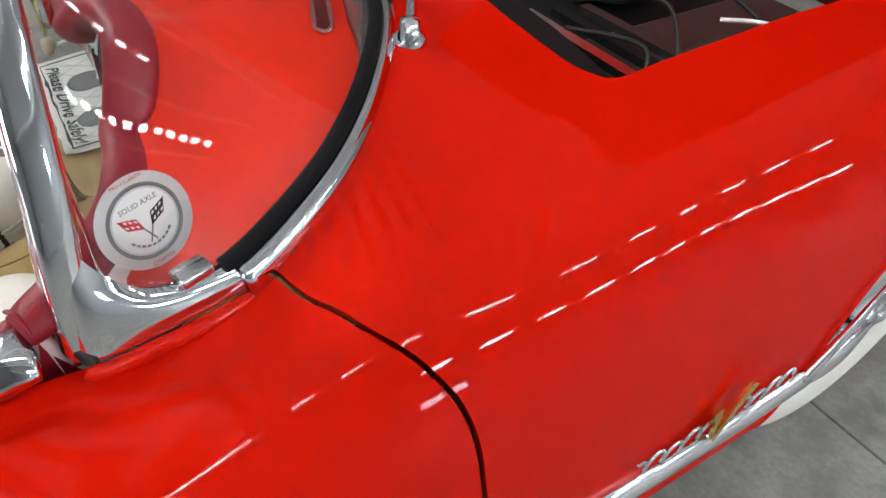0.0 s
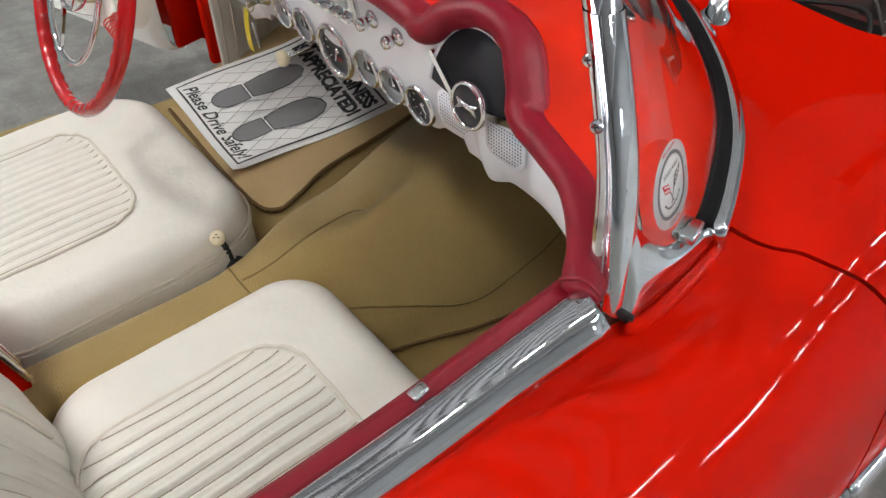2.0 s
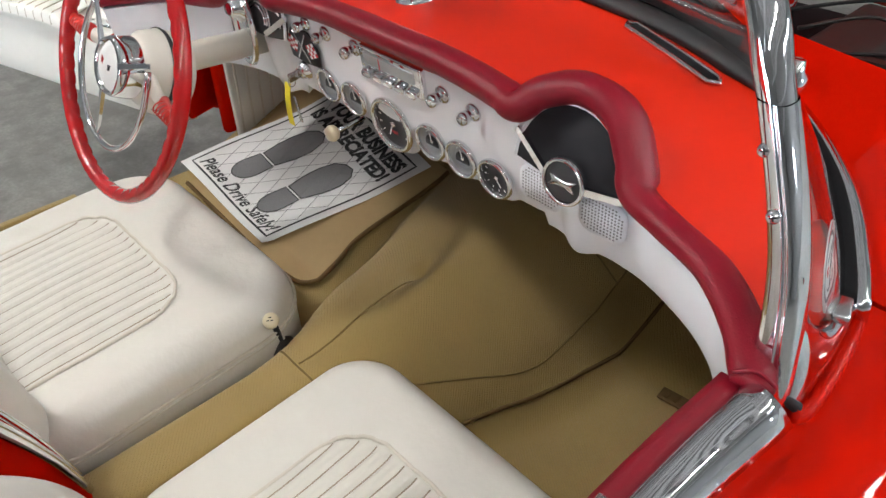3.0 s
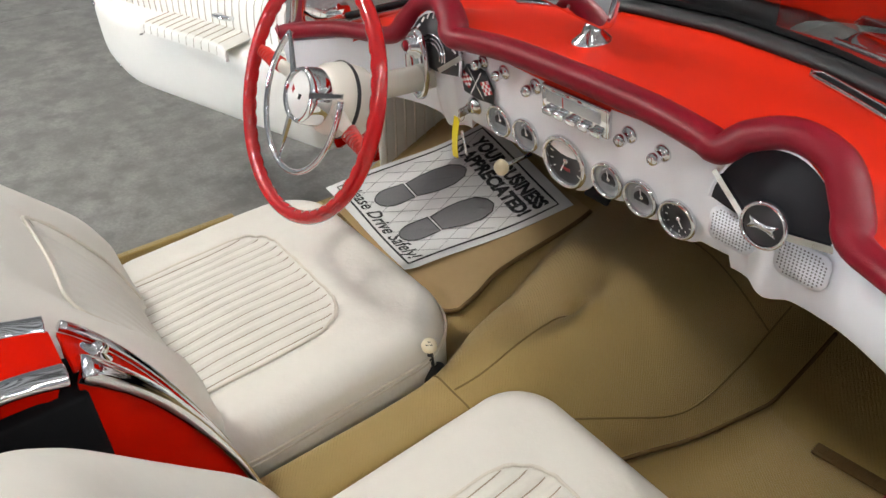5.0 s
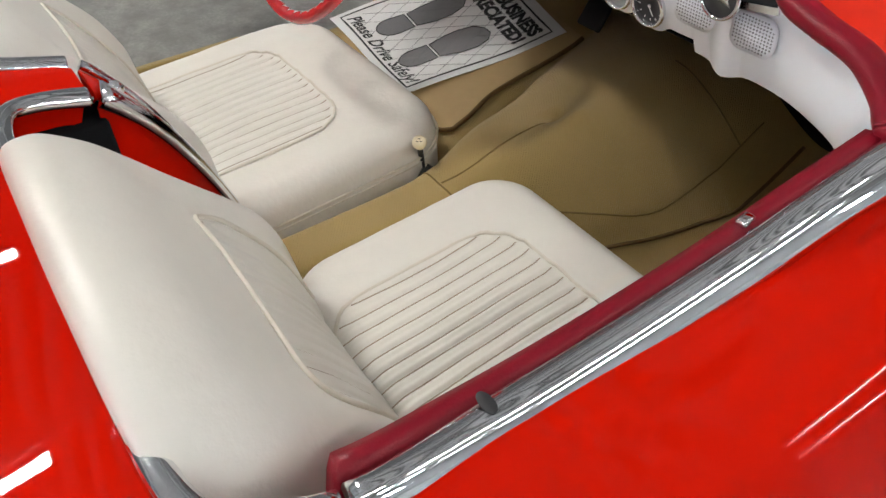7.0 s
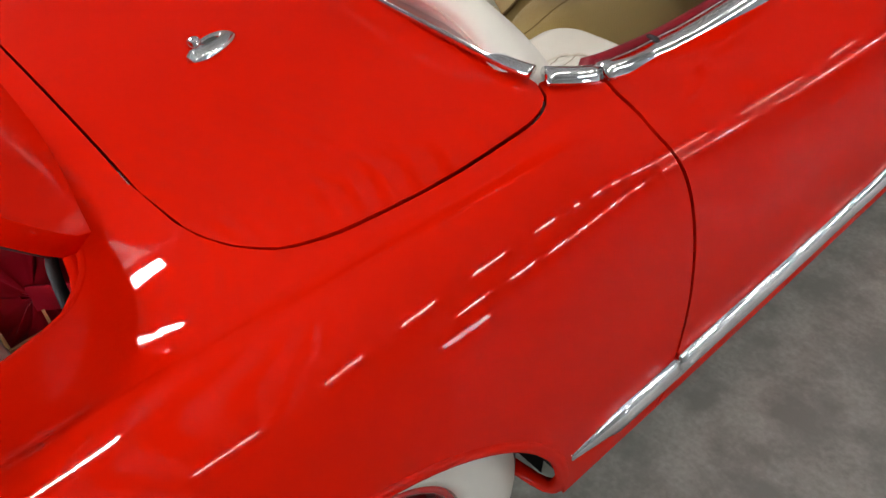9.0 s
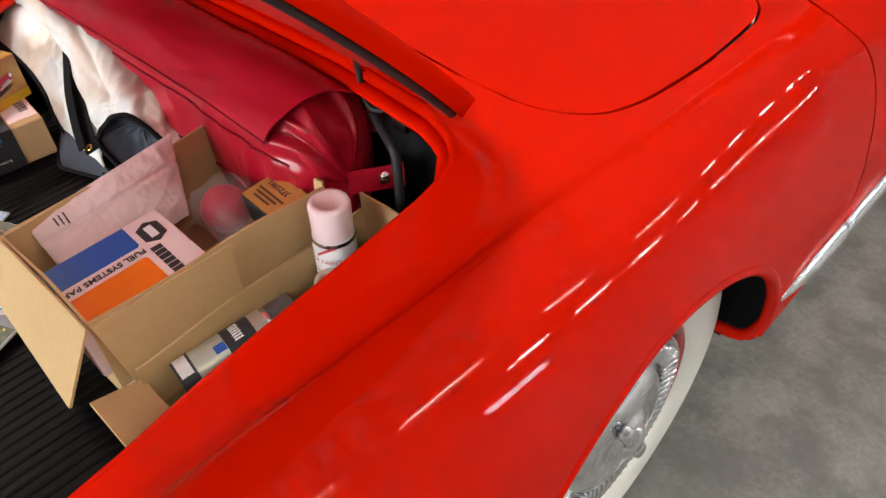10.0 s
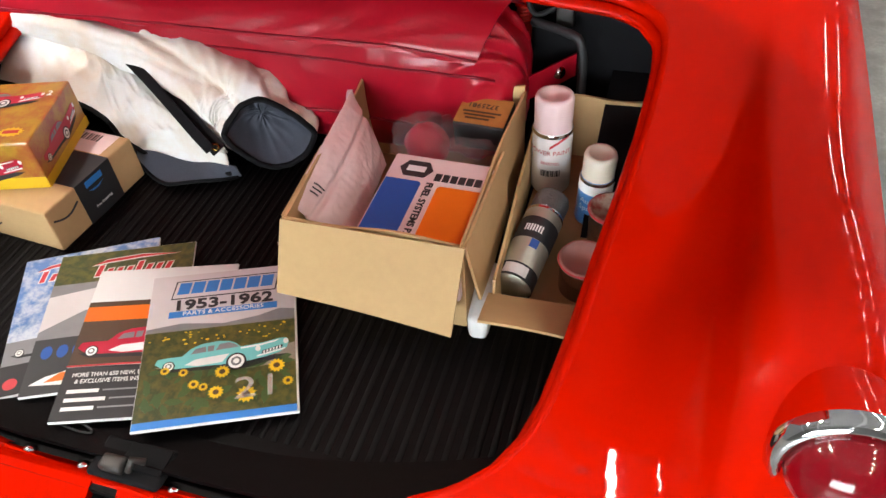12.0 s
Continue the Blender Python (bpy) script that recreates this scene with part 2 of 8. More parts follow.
GREY_INK = material("grey_print", (0.16, 0.16, 0.165), rough=0.7, vary=0.5, vary_scale=60)
RED_INK = material("red_print", (0.55, 0.03, 0.04), rough=0.5)
PAPER = material("white_paper", (0.72, 0.72, 0.71), rough=0.75, vary=0.05, stain=0.1, stain_scale=5, bump=0.0006, bump_scale=25)
GOLD = material("gold_plate", (0.85, 0.55, 0.14), rough=0.2, metal=1.0, rough_vary=0.05)
WHITEWALL = material("whitewall_rubber", (0.74, 0.73, 0.68), rough=0.55, vary=0.06, stain=0.08)
YELLOW_TAG = material("yellow_tag", (0.80, 0.66, 0.02), rough=0.45, vary=0.05)
LENS_RED = material("red_lamp_lens", (0.20, 0.002, 0.007), rough=0.12, coat=0.35, vary=0.1)
ENGINE_GREY = material("engine_metal", (0.05, 0.047, 0.044), rough=0.5, metal=0.6, vary=0.4, stain=0.4)
ENGINE_TAN = material("dull_cream_duct", (0.40, 0.36, 0.27), rough=0.6, vary=0.2)
GLASS = material("clear_glass", (0.86, 0.90, 0.88), rough=0.0, trans=1.0, ior=1.45)
CONCRETE = material("polished_concrete", (0.250, 0.245, 0.228), rough=0.36, vary=0.8, vary_scale=13, stain=1.3, stain_scale=3.6, second=(0.165, 0.162, 0.150), bump=0.0003, bump_scale=120, rough_vary=0.1)
WALL_PAINT = material("grey_wall_paint", (0.30, 0.30, 0.30), rough=0.8, vary=0.05, stain=0.08)
CEILING_PAINT = material("white_ceiling_deck", (0.62, 0.62, 0.62), rough=0.85, vary=0.06)
# darker than the deck paint: shade inside the flutes as colour
DECK_GROOVE = material("shaded_ceiling_groove", (0.10, 0.10, 0.10), rough=0.9, vary=0.1)
LAMP_WHITE = glow("lamp_white", (1.0, 0.985, 0.95), 245.0)
LAMP_SIDE = glow("lamp_side_white", (1.0, 0.985, 0.95), 70.0)
LAMP_FAR = glow("lamp_cool_white", (0.88, 0.94, 1.0), 80.0)
RED_DASH = material("red_satin_dash_paint", (0.58, 0.016, 0.003), rough=0.42, spec=0.25, vary=0.04, stain=0.08, stain_scale=4)
LAMP_CASE = material("lamp_case", (0.75, 0.75, 0.75), rough=0.5)
SKY_PANE = glow("daylight_pane", (0.80, 0.90, 1.0), 21.0)

# ---------------------------------------------------------------- the hall
HALL_X0, HALL_X1, HALL_Y0, HALL_Y1, HALL_H = -9.0, 12.0, -9.0, 17.0, 8.0


def slab(name, x0, y0, z0, x1, y1, z1, mat, label, category):
    bm = block(x1 - x0, y1 - y0, z1 - z0, 0, Matrix.Translation(((x0 + x1) / 2, (y0 + y1) / 2, z0)))
    ob = part(name, bm, mat, None, label, smooth=False, category=category)
    return tagged(ob, kind="structure")


# concrete slabs with sawn joints
floor = thing("floor", "grey polished concrete floor with sawn joints and faint stains", "floor", kind="structure")
joint_x, joint_y = [HALL_X0, -4.6, -1.3, 2.02, 5.4, 8.7, HALL_X1], [HALL_Y0, -5.0, -1.15, 2.035, 6.5, 10.2, 13.6, HALL_Y1]
for i in range(len(joint_x) - 1):
    for j in range(len(joint_y) - 1):
        x0, x1, y0, y1 = joint_x[i] + 0.002, joint_x[i + 1] - 0.002, joint_y[j] + 0.002, joint_y[j + 1] - 0.002
        part("floor_slab", block(x1 - x0, y1 - y0, 0.12, 0.003, Matrix.Translation(((x0 + x1) / 2, (y0 + y1) / 2, -0.12)), 1), CONCRETE, floor, smooth=False)
slab("ground", HALL_X0 - 1, HALL_Y0 - 1, -0.3, HALL_X1 + 1, HALL_Y1 + 1, -0.11, RUBBER, "dark sub-base under the concrete slabs", "ground")
T = 0.2
slab("wall_west", HALL_X0 - T, HALL_Y0 - T, 0, HALL_X0, HALL_Y1 + T, HALL_H, WALL_PAINT, "plain grey painted hall wall", "wall")
# rear wall with a glazed sectional door
GX0, GX1, GZ0, GZ1 = -2.6, 2.6, 0.9, 3.3
slab("wall_south_low", HALL_X0, HALL_Y0 - T, 0, HALL_X1, HALL_Y0, GZ0, WALL_PAINT, "plain grey painted hall wall behind the car", "wall")
slab("wall_south_high", HALL_X0, HALL_Y0 - T, GZ1, HALL_X1, HALL_Y0, HALL_H, WALL_PAINT, "grey painted wall over the glazed door", "wall")
slab("wall_south_side", HALL_X0, HALL_Y0 - T, GZ0, GX0, HALL_Y0, GZ1, WALL_PAINT, "grey painted wall beside the glazed door", "wall")
slab("wall_south_side", GX1, HALL_Y0 - T, GZ0, HALL_X1, HALL_Y0, GZ1, WALL_PAINT, "grey painted wall beside the glazed door", "wall")
gate = thing("door_1", "glazed sectional hall door with a grid of bright panes", "door", kind="structure")
for a in range(6):
    for b in range(4):
        pw, ph = (GX1 - GX0) / 6, (GZ1 - GZ0) / 4
        part("pane", block(pw - 0.10, 0.01, ph - 0.10, 0, Matrix.Translation((GX0 + pw * (a + 0.5), HALL_Y0 - 0.10, GZ0 + ph * b + 0.05))), SKY_PANE, gate, smooth=False)
for a in range(7):
    part("stile", block(0.10, 0.05, GZ1 - GZ0, 0.004, Matrix.Translation((GX0 + (GX1 - GX0) / 6 * a, HALL_Y0 - 0.08, GZ0))), LAMP_CASE, gate, smooth=False)
for b in range(5):
    part("rail", block(GX1 - GX0, 0.045, 0.10, 0.004, Matrix.Translation((0, HALL_Y0 - 0.0825, GZ0 - 0.05 + (GZ1 - GZ0) / 4 * b))), LAMP_CASE, gate, smooth=False)
slab("wall_north", HALL_X0, HALL_Y1, 0, HALL_X1, HALL_Y1 + T, HALL_H, WALL_PAINT, "plain grey painted hall wall ahead of the car", "wall")
slab("roof", HALL_X0 - T, HALL_Y0 - T, HALL_H + 0.08, HALL_X1 + T, HALL_Y1 + T, HALL_H + 0.2, CEILING_PAINT, "roof over the hall", "roof")
# ribbed metal deck: flat flutes with sloping flanks, the flutes' shade put into their colour
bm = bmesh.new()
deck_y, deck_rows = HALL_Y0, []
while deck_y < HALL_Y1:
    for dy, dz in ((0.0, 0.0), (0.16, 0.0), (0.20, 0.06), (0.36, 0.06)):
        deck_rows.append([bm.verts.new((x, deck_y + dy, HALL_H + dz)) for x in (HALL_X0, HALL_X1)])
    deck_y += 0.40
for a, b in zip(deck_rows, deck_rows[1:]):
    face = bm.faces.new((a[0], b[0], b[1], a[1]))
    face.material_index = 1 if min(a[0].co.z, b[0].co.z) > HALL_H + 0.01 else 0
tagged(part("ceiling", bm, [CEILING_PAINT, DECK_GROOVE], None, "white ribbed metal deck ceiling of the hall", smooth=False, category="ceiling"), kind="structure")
# the side wall has one small window
WIN_Y = [4.5]
WIN_W, WIN_Z0, WIN_Z1 = 1.2, 2.5, 3.2
slab("wall_east_low", HALL_X1, HALL_Y0 - T, 0, HALL_X1 + T, HALL_Y1 + T, WIN_Z0, WALL_PAINT, "grey painted wall under the windows", "wall")
slab("wall_east_high", HALL_X1, HALL_Y0 - T, WIN_Z1, HALL_X1 + T, HALL_Y1 + T, HALL_H, WALL_PAINT, "grey painted wall over the windows", "wall")
edge = HALL_Y0 - T
for k, wy in enumerate(WIN_Y + [HALL_Y1 + T + WIN_W / 2]):
    slab("wall_east_pier", HALL_X1, edge, WIN_Z0, HALL_X1 + T, wy - WIN_W / 2, WIN_Z1, WALL_PAINT, "grey painted wall between two windows", "wall")
    edge = wy + WIN_W / 2
for k, wy in enumerate(WIN_Y):
    win = thing(f"window_{k + 1}", "small bright daylit window in a white frame", "window", "hall windows", "structure")
    part("pane", block(0.01, WIN_W, WIN_Z1 - WIN_Z0, 0, Matrix.Translation((HALL_X1 + 0.12, wy, WIN_Z0))), SKY_PANE, win, smooth=False)
    for q in (-1, 0, 1):
        part("window_frame", block(0.05, 0.05, WIN_Z1 - WIN_Z0, 0.004, Matrix.Translation((HALL_X1 + 0.07, wy + q * (WIN_W / 2 - 0.025), WIN_Z0))), LAMP_CASE, win, smooth=False)

# rows of lamps hung under the ceiling
LAMP_Z = 4.5


def strip_lamp(wide, length, light, label):
    lamp = thing("ceiling_lamp", label, "lamp", "ceiling lamps")
    part("case", block(wide + 0.04, length + 0.04, 0.06, 0.01, Matrix.Translation((0, 0, 0.012))), LAMP_CASE, lamp, smooth=False)
    part("tube", block(wide, length, 0.012, 0.004), light, lamp, "lit white diffuser", smooth=False)
    for q in (-0.4, 0.4):
        part("hanger", tube([(0, q * length, 0.07), (0, q * length, HALL_H - LAMP_Z + 0.075)], 0.004, 6), STEEL, lamp)
    return lamp


# a row of cool ones far out on the passenger's side, warmer ones over, beside and behind the car
far_lamp = strip_lamp(0.5, 0.5, LAMP_FAR, "cool white panel lamp hung under the hall ceiling")
near_lamp = strip_lamp(0.14, 0.9, LAMP_WHITE, "warm white strip lamp hung under the hall ceiling")
side_lamp = strip_lamp(0.14, 0.42, LAMP_SIDE, "white strip lamp hung beside the car under the hall ceiling")
sets = [(far_lamp, [(8.6, 3.6 + 1.1 * k) for k in range(11)]),
        (side_lamp, [(4.0, -4.4 + 0.95 * k) for k in range(15)]),
        (near_lamp, [(-4.3, -1.3), (-1.9, -1.3)])]
for master, spots in sets:
    for k, (lx, ly) in enumerate(spots):
        m = Matrix.Translation((lx, ly, LAMP_Z))
        if k == 0:
            master.matrix_basis = m
        else:
            copy_thing(master, m)


# added troughs, no such fixtures known: fill light thrown up at the ceiling
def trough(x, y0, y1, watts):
    ob = thing("fill_trough", "long grey trough added as unseen fill light for the hall ceiling", "lamp", "ceiling troughs")
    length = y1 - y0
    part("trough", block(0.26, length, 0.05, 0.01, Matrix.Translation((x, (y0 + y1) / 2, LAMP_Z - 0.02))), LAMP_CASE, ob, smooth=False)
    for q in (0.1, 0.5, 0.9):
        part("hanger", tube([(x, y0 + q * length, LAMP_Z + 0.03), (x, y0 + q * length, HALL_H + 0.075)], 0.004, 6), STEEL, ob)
    data = bpy.data.lights.new("fill_trough", "AREA")
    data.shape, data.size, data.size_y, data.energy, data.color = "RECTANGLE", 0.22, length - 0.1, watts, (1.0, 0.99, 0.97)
    light = new("fill_area_light", data)
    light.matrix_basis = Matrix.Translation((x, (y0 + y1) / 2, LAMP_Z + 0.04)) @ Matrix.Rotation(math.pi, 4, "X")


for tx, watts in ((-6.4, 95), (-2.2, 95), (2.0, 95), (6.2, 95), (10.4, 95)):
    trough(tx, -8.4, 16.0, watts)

# ---------------------------------------------------------------- the car's body
car = thing("convertible_car", "glossy red 1950s two-seat convertible, open hood, door and trunk", "car")
R_AXLE, F_AXLE, WHEEL_Z = -0.617, 1.974, 0.335
ARCH_R, ARCH_Z = 0.372, 0.325


def eased(f, a, b, reach=0.05):
    """A curve with its kinks smoothed out over a short reach."""
    ts = np.arange(a - 0.4, b + 0.4, 0.01)
    k = np.exp(-0.5 * (np.arange(-0.3, 0.301, 0.01) / reach) ** 2)
    ends = f(np.clip(ts, a, b)) + np.where(ts < a, (ts - a) * (f(a + 0.02) - f(a)) / 0.02, 0) + np.where(ts > b, (ts - b) * (f(b) - f(b - 0.02)) / 0.02, 0)
    vs = np.convolve(ends, k / k.sum(), "same")
    return lambda t: np.interp(t, ts, vs)


def rail(*knots):
    ys = [k[0] for k in knots]
    return [eased(pchip(ys, [k[n] for k in knots]), ys[0], ys[-1]) for n in (1, 2)]


# Lines along the body, each as (y, x, z): from the middle of the car over the fender down to the sill.
RAILS = [
    rail((-1.62, 0, 0.42), (-1.56, 0, 0.52), (-1.47, 0, 0.56), (-1.1, 0, 0.71), (-0.63, 0, 0.858), (-0.45, 0, 0.872), (-0.08, 0, 0.880), (0.7, 0, 0.962), (1.2, 0, 0.962), (1.4, 0, 0.950), (2.0, 0, 0.905), (2.5, 0, 0.78), (2.68, 0, 0.58)),
    rail((-1.62, 0.3, 0.42), (-1.56, 0.3, 0.52), (-1.47, 0.3, 0.56), (-1.1, 0.33, 0.71), (-0.63, 0.36, 0.85), (-0.08, 0.36, 0.876), (0.7, 0.36, 0.962), (1.2, 0.36, 0.955), (1.4, 0.36, 0.942), (2.0, 0.33, 0.895), (2.5, 0.3, 0.77), (2.68, 0.28, 0.57)),
    rail((-1.62, 0.44, 0.43), (-1.5, 0.47, 0.56), (-1.3, 0.51, 0.63), (-1.0, 0.555, 0.74), (-0.7, 0.57, 0.81), (-0.45, 0.60, 0.842), (-0.1, 0.64, 0.858), (0.0, 0.68, 0.846), (0.35, 0.68, 0.828), (0.7, 0.72, 0.85), (0.9, 0.66, 0.90), (1.1, 0.60, 0.93), (1.35, 0.60, 0.917), (1.7, 0.58, 0.91), (2.1, 0.55, 0.88), (2.5, 0.48, 0.76), (2.68, 0.44, 0.56)),
    rail((-1.62, 0.57, 0.44), (-1.5, 0.64, 0.59), (-1.3, 0.662, 0.682), (-1.0, 0.675, 0.750), (-0.7, 0.69, 0.797), (-0.45, 0.722, 0.821), (-0.2, 0.732, 0.824), (-0.1, 0.735, 0.829), (0.0, 0.735, 0.831), (0.35, 0.735, 0.815), (0.7, 0.755, 0.84), (0.9, 0.75, 0.874), (1.1, 0.735, 0.892), (1.35, 0.71, 0.90), (1.7, 0.68, 0.90), (2.1, 0.65, 0.87), (2.5, 0.57, 0.75), (2.68, 0.52, 0.55)),
    rail((-1.62, 0.64, 0.46), (-1.5, 0.685, 0.61), (-1.42, 0.70, 0.678), (-1.34, 0.706, 0.772), (-1.2, 0.706, 0.795), (-1.0, 0.708, 0.792), (-0.7, 0.725, 0.811), (-0.45, 0.76, 0.834), (-0.2, 0.77, 0.837), (-0.1, 0.771, 0.831), (0.0, 0.768, 0.821), (0.35, 0.768, 0.803), (0.7, 0.785, 0.832), (0.9, 0.78, 0.872), (1.1, 0.765, 0.888), (1.35, 0.749, 0.896), (1.7, 0.722, 0.897), (2.1, 0.692, 0.865), (2.5, 0.612, 0.744), (2.68, 0.556, 0.544)),
    rail((-1.62, 0.66, 0.47), (-1.5, 0.70, 0.62), (-1.42, 0.715, 0.69), (-1.34, 0.722, 0.79), (-1.2, 0.722, 0.814), (-1.0, 0.725, 0.812), (-0.7, 0.745, 0.818), (-0.45, 0.785, 0.842), (-0.2, 0.795, 0.845), (-0.1, 0.795, 0.832), (0.0, 0.79, 0.814), (0.35, 0.79, 0.795), (0.7, 0.805, 0.826), (0.9, 0.80, 0.871), (1.1, 0.785, 0.885), (1.35, 0.775, 0.893), (1.7, 0.75, 0.895), (2.1, 0.72, 0.862), (2.5, 0.64, 0.74), (2.68, 0.58, 0.54)),
    rail((-1.62, 0.75, 0.47), (-1.5, 0.80, 0.61), (-1.42, 0.815, 0.69), (-1.34, 0.822, 0.79), (-1.2, 0.820, 0.816), (-1.0, 0.814, 0.808), (-0.7, 0.832, 0.803), (-0.45, 0.852, 0.803), (-0.2, 0.856, 0.805), (0.0, 0.848, 0.790), (0.35, 0.852, 0.770), (0.7, 0.862, 0.795), (0.9, 0.852, 0.842), (1.1, 0.855, 0.845), (1.35, 0.845, 0.855), (1.7, 0.825, 0.855), (2.1, 0.79, 0.82), (2.5, 0.70, 0.70), (2.68, 0.62, 0.52)),
    rail((-1.62, 0.78, 0.46), (-1.5, 0.835, 0.58), (-1.3, 0.868, 0.71), (-1.0, 0.884, 0.71), (-0.45, 0.897, 0.72), (-0.2, 0.895, 0.735), (0.0, 0.89, 0.715), (0.35, 0.895, 0.70), (0.9, 0.908, 0.755), (1.35, 0.90, 0.77), (1.7, 0.89, 0.77), (2.1, 0.86, 0.74), (2.5, 0.76, 0.62), (2.68, 0.66, 0.49)),
    rail((-1.62, 0.78, 0.43), (-1.5, 0.84, 0.54), (-1.3, 0.88, 0.57), (-1.0, 0.902, 0.57), (-0.45, 0.918, 0.59), (0.0, 0.918, 0.60), (0.9, 0.923, 0.62), (1.35, 0.922, 0.62), (2.1, 0.895, 0.6), (2.5, 0.79, 0.54), (2.68, 0.67, 0.46)),
    rail((-1.62, 0.775, 0.38), (-1.3, 0.87, 0.45), (-1.0, 0.90, 0.45), (-0.3, 0.922, 0.455), (0.5, 0.928, 0.455), (1.4, 0.928, 0.455), (2.1, 0.90, 0.45), (2.5, 0.79, 0.43), (2.68, 0.66, 0.42)),
    rail((-1.62, 0.76, 0.33), (-1.0, 0.88, 0.32), (-0.3, 0.908, 0.32), (1.4, 0.912, 0.32), (2.1, 0.88, 0.32), (2.68, 0.64, 0.36)),
    rail((-1.62, 0.72, 0.27), (-1.0, 0.82, 0.20), (-0.3, 0.85, 0.19), (1.4, 0.855, 0.19), (2.1, 0.82, 0.2), (2.68, 0.58, 0.30)),
]
STEPS = 22


def section(y):
    """The half section at y, from the middle outwards, as two arrays."""
    p = [Vector((fx(y), fz(y), 0)) for fx, fz in RAILS]
    p = [Vector((-p[1].x, p[1].y, 0))] + p
    q = rounded(p, STEPS)[STEPS:]
    return np.array([v.x for v in q]), np.array([v.y for v in q])


CACHE = {}


def cut(y):
    key = round(float(y), 4)
    if key not in CACHE:
        x, z = section(key)
        top = int(np.argmax(x))
        length = np.r_[0, np.cumsum(np.hypot(np.diff(x), np.diff(z)))]
        CACHE[key] = (x, z, length, top)
    return CACHE[key]


def top_z(x, y):
    """Height of the body's upper side over a place of the plan."""
    xs, zs, _, top = cut(y)
    return float(np.interp(abs(x), xs[: top + 1], zs[: top + 1]))


def at_length(y, s):
    xs, zs, length, _ = cut(y)
    return Vector((float(np.interp(s, length, xs)), y, float(np.interp(s, length, zs))))


def length_at_x(y, x):
    xs, zs, length, top = cut(y)
    return float(np.interp(x, xs[: top + 1], length[: top + 1]))


def length_at_z(y, z):
    """Along the section to where the side has come down to z."""
    xs, zs, length, top = cut(y)
    k = int(np.argmax(np.where(xs > 0.6, zs, 0)))
    return float(np.interp(-z, -zs[k:], length[k:]))


def arch_z(y):
    """Lower edge of the side: the sill, which rises towards the rear wheel, or the rim of a wheel opening."""
    low = float(np.interp(y, [-0.30, -0.29, -0.04, 0.06], [0.2, 0.335, 0.325, 0.2]))
    for axle, r in ((R_AXLE, 0.362), (F_AXLE, ARCH_R)):
        d = abs(y - axle) / r
        if d < 1:
            low = max(low, ARCH_Z + r * math.sqrt(1 - d * d))
    return low


def spread(a, b, n, marks=()):
    """Steps from a to b, crowded at the marks."""
    out = {round(a + (b - a) * k / n, 5) for k in range(n + 1)}
    for c in marks:
        for d in (0.001, 0.004, 0.01, 0.02, 0.035, 0.055):
            for s in (-1, 1):
                if a < c + s * d < b:
                    out.add(round(c + s * d, 5))
    return sorted(out)


def side_panel(ys, inner, lower, n=46, mirror=1):
    """Skin from the inner edge over the shoulder down to the lower edge, for each y a row."""
    bm = bmesh.new()
    rows = []
    for y in ys:
        a, b = inner(y), lower(y)
        row = []
        mid = max(a + 0.02, length_at_z(y, 0.73))
        knee = min(max(a + 0.008, length_at_x(y, 0.724)), mid - 0.01)
        for j in range(n + 1):
            t = j / n
            p = at_length(y, float(np.interp(t, [0.0, 0.26, 0.55, 1.0], [a, knee, mid, b])))
            row.append(bm.verts.new((p.x * mirror, p.y, p.z)))
        rows.append(row)
    for r, s in zip(rows, rows[1:]):
        for j in range(n):
            bm.faces.new((r[j], s[j], s[j + 1], r[j + 1]))
    return bm


def skew_panel(y0, y1, inner, lower, nu=40, nv=44, mirror=1):
    """The same between two slanting ends, given as y over the way up from the chrome spear."""
    def f(u, v):
        y = y0(0.3) + (y1(0.3) - y0(0.3)) * u
        for _ in range(5):
            a, b = inner(y), lower(y)
            mid = max(a + 0.02, length_at_z(y, 0.73))
            s = a + (mid - a) * v / 0.55 if v < 0.55 else mid + (b - mid) * (v - 0.55) / 0.45
            up = length_at_z(y, 0.455) - s
            y = y0(up) + (y1(up) - y0(up)) * u
        p = at_length(y, s)
        return Vector((p.x * mirror, p.y, p.z))
    return grid(f, nu, nv)


# edge of the trunk opening, of the deck lid and of the cockpit, in plan
edge_x = pchip([-1.60, -1.485, -1.475, -1.45, -1.41, -1.37, -1.30, -1.1, -0.85, -0.76, -0.70, -0.66, -0.645, -0.635, -0.565, -0.555, -0.535, -0.511, -0.48, -0.405, -0.25, -0.14, -0.105, -0.085, -0.075, -0.06, 0.0],
               [0.02, 0.02, 0.22, 0.345, 0.428, 0.482, 0.522, 0.556, 0.586, 0.590, 0.585, 0.555, 0.52, 0.47, 0.47, 0.56, 0.62, 0.654, 0.680, 0.702, 0.713, 0.712, 0.705, 0.69, 0.667, 0.668, 0.697])
rear_door_gap = pchip([-0.4, 0.0, 0.15, 0.32, 0.37, 0.45, 0.52], [-0.034, -0.032, -0.020, -0.008, -0.012, 0.004, 0.010])
front_door_gap = pchip([-0.4, 0.0, 0.25, 0.33, 0.39, 0.45, 0.52, 0.56], [1.012, 1.010, 0.993, 0.980, 0.954, 0.912, 0.876, 0.862])
belt_x = pchip([0.0, 0.3, 0.6, 0.70, 0.72, 0.87], [0.703, 0.704, 0.714, 0.726, 0.733, 0.728])
SILL = lambda y: length_at_z(y, arch_z(y))
GAP = 0.0035


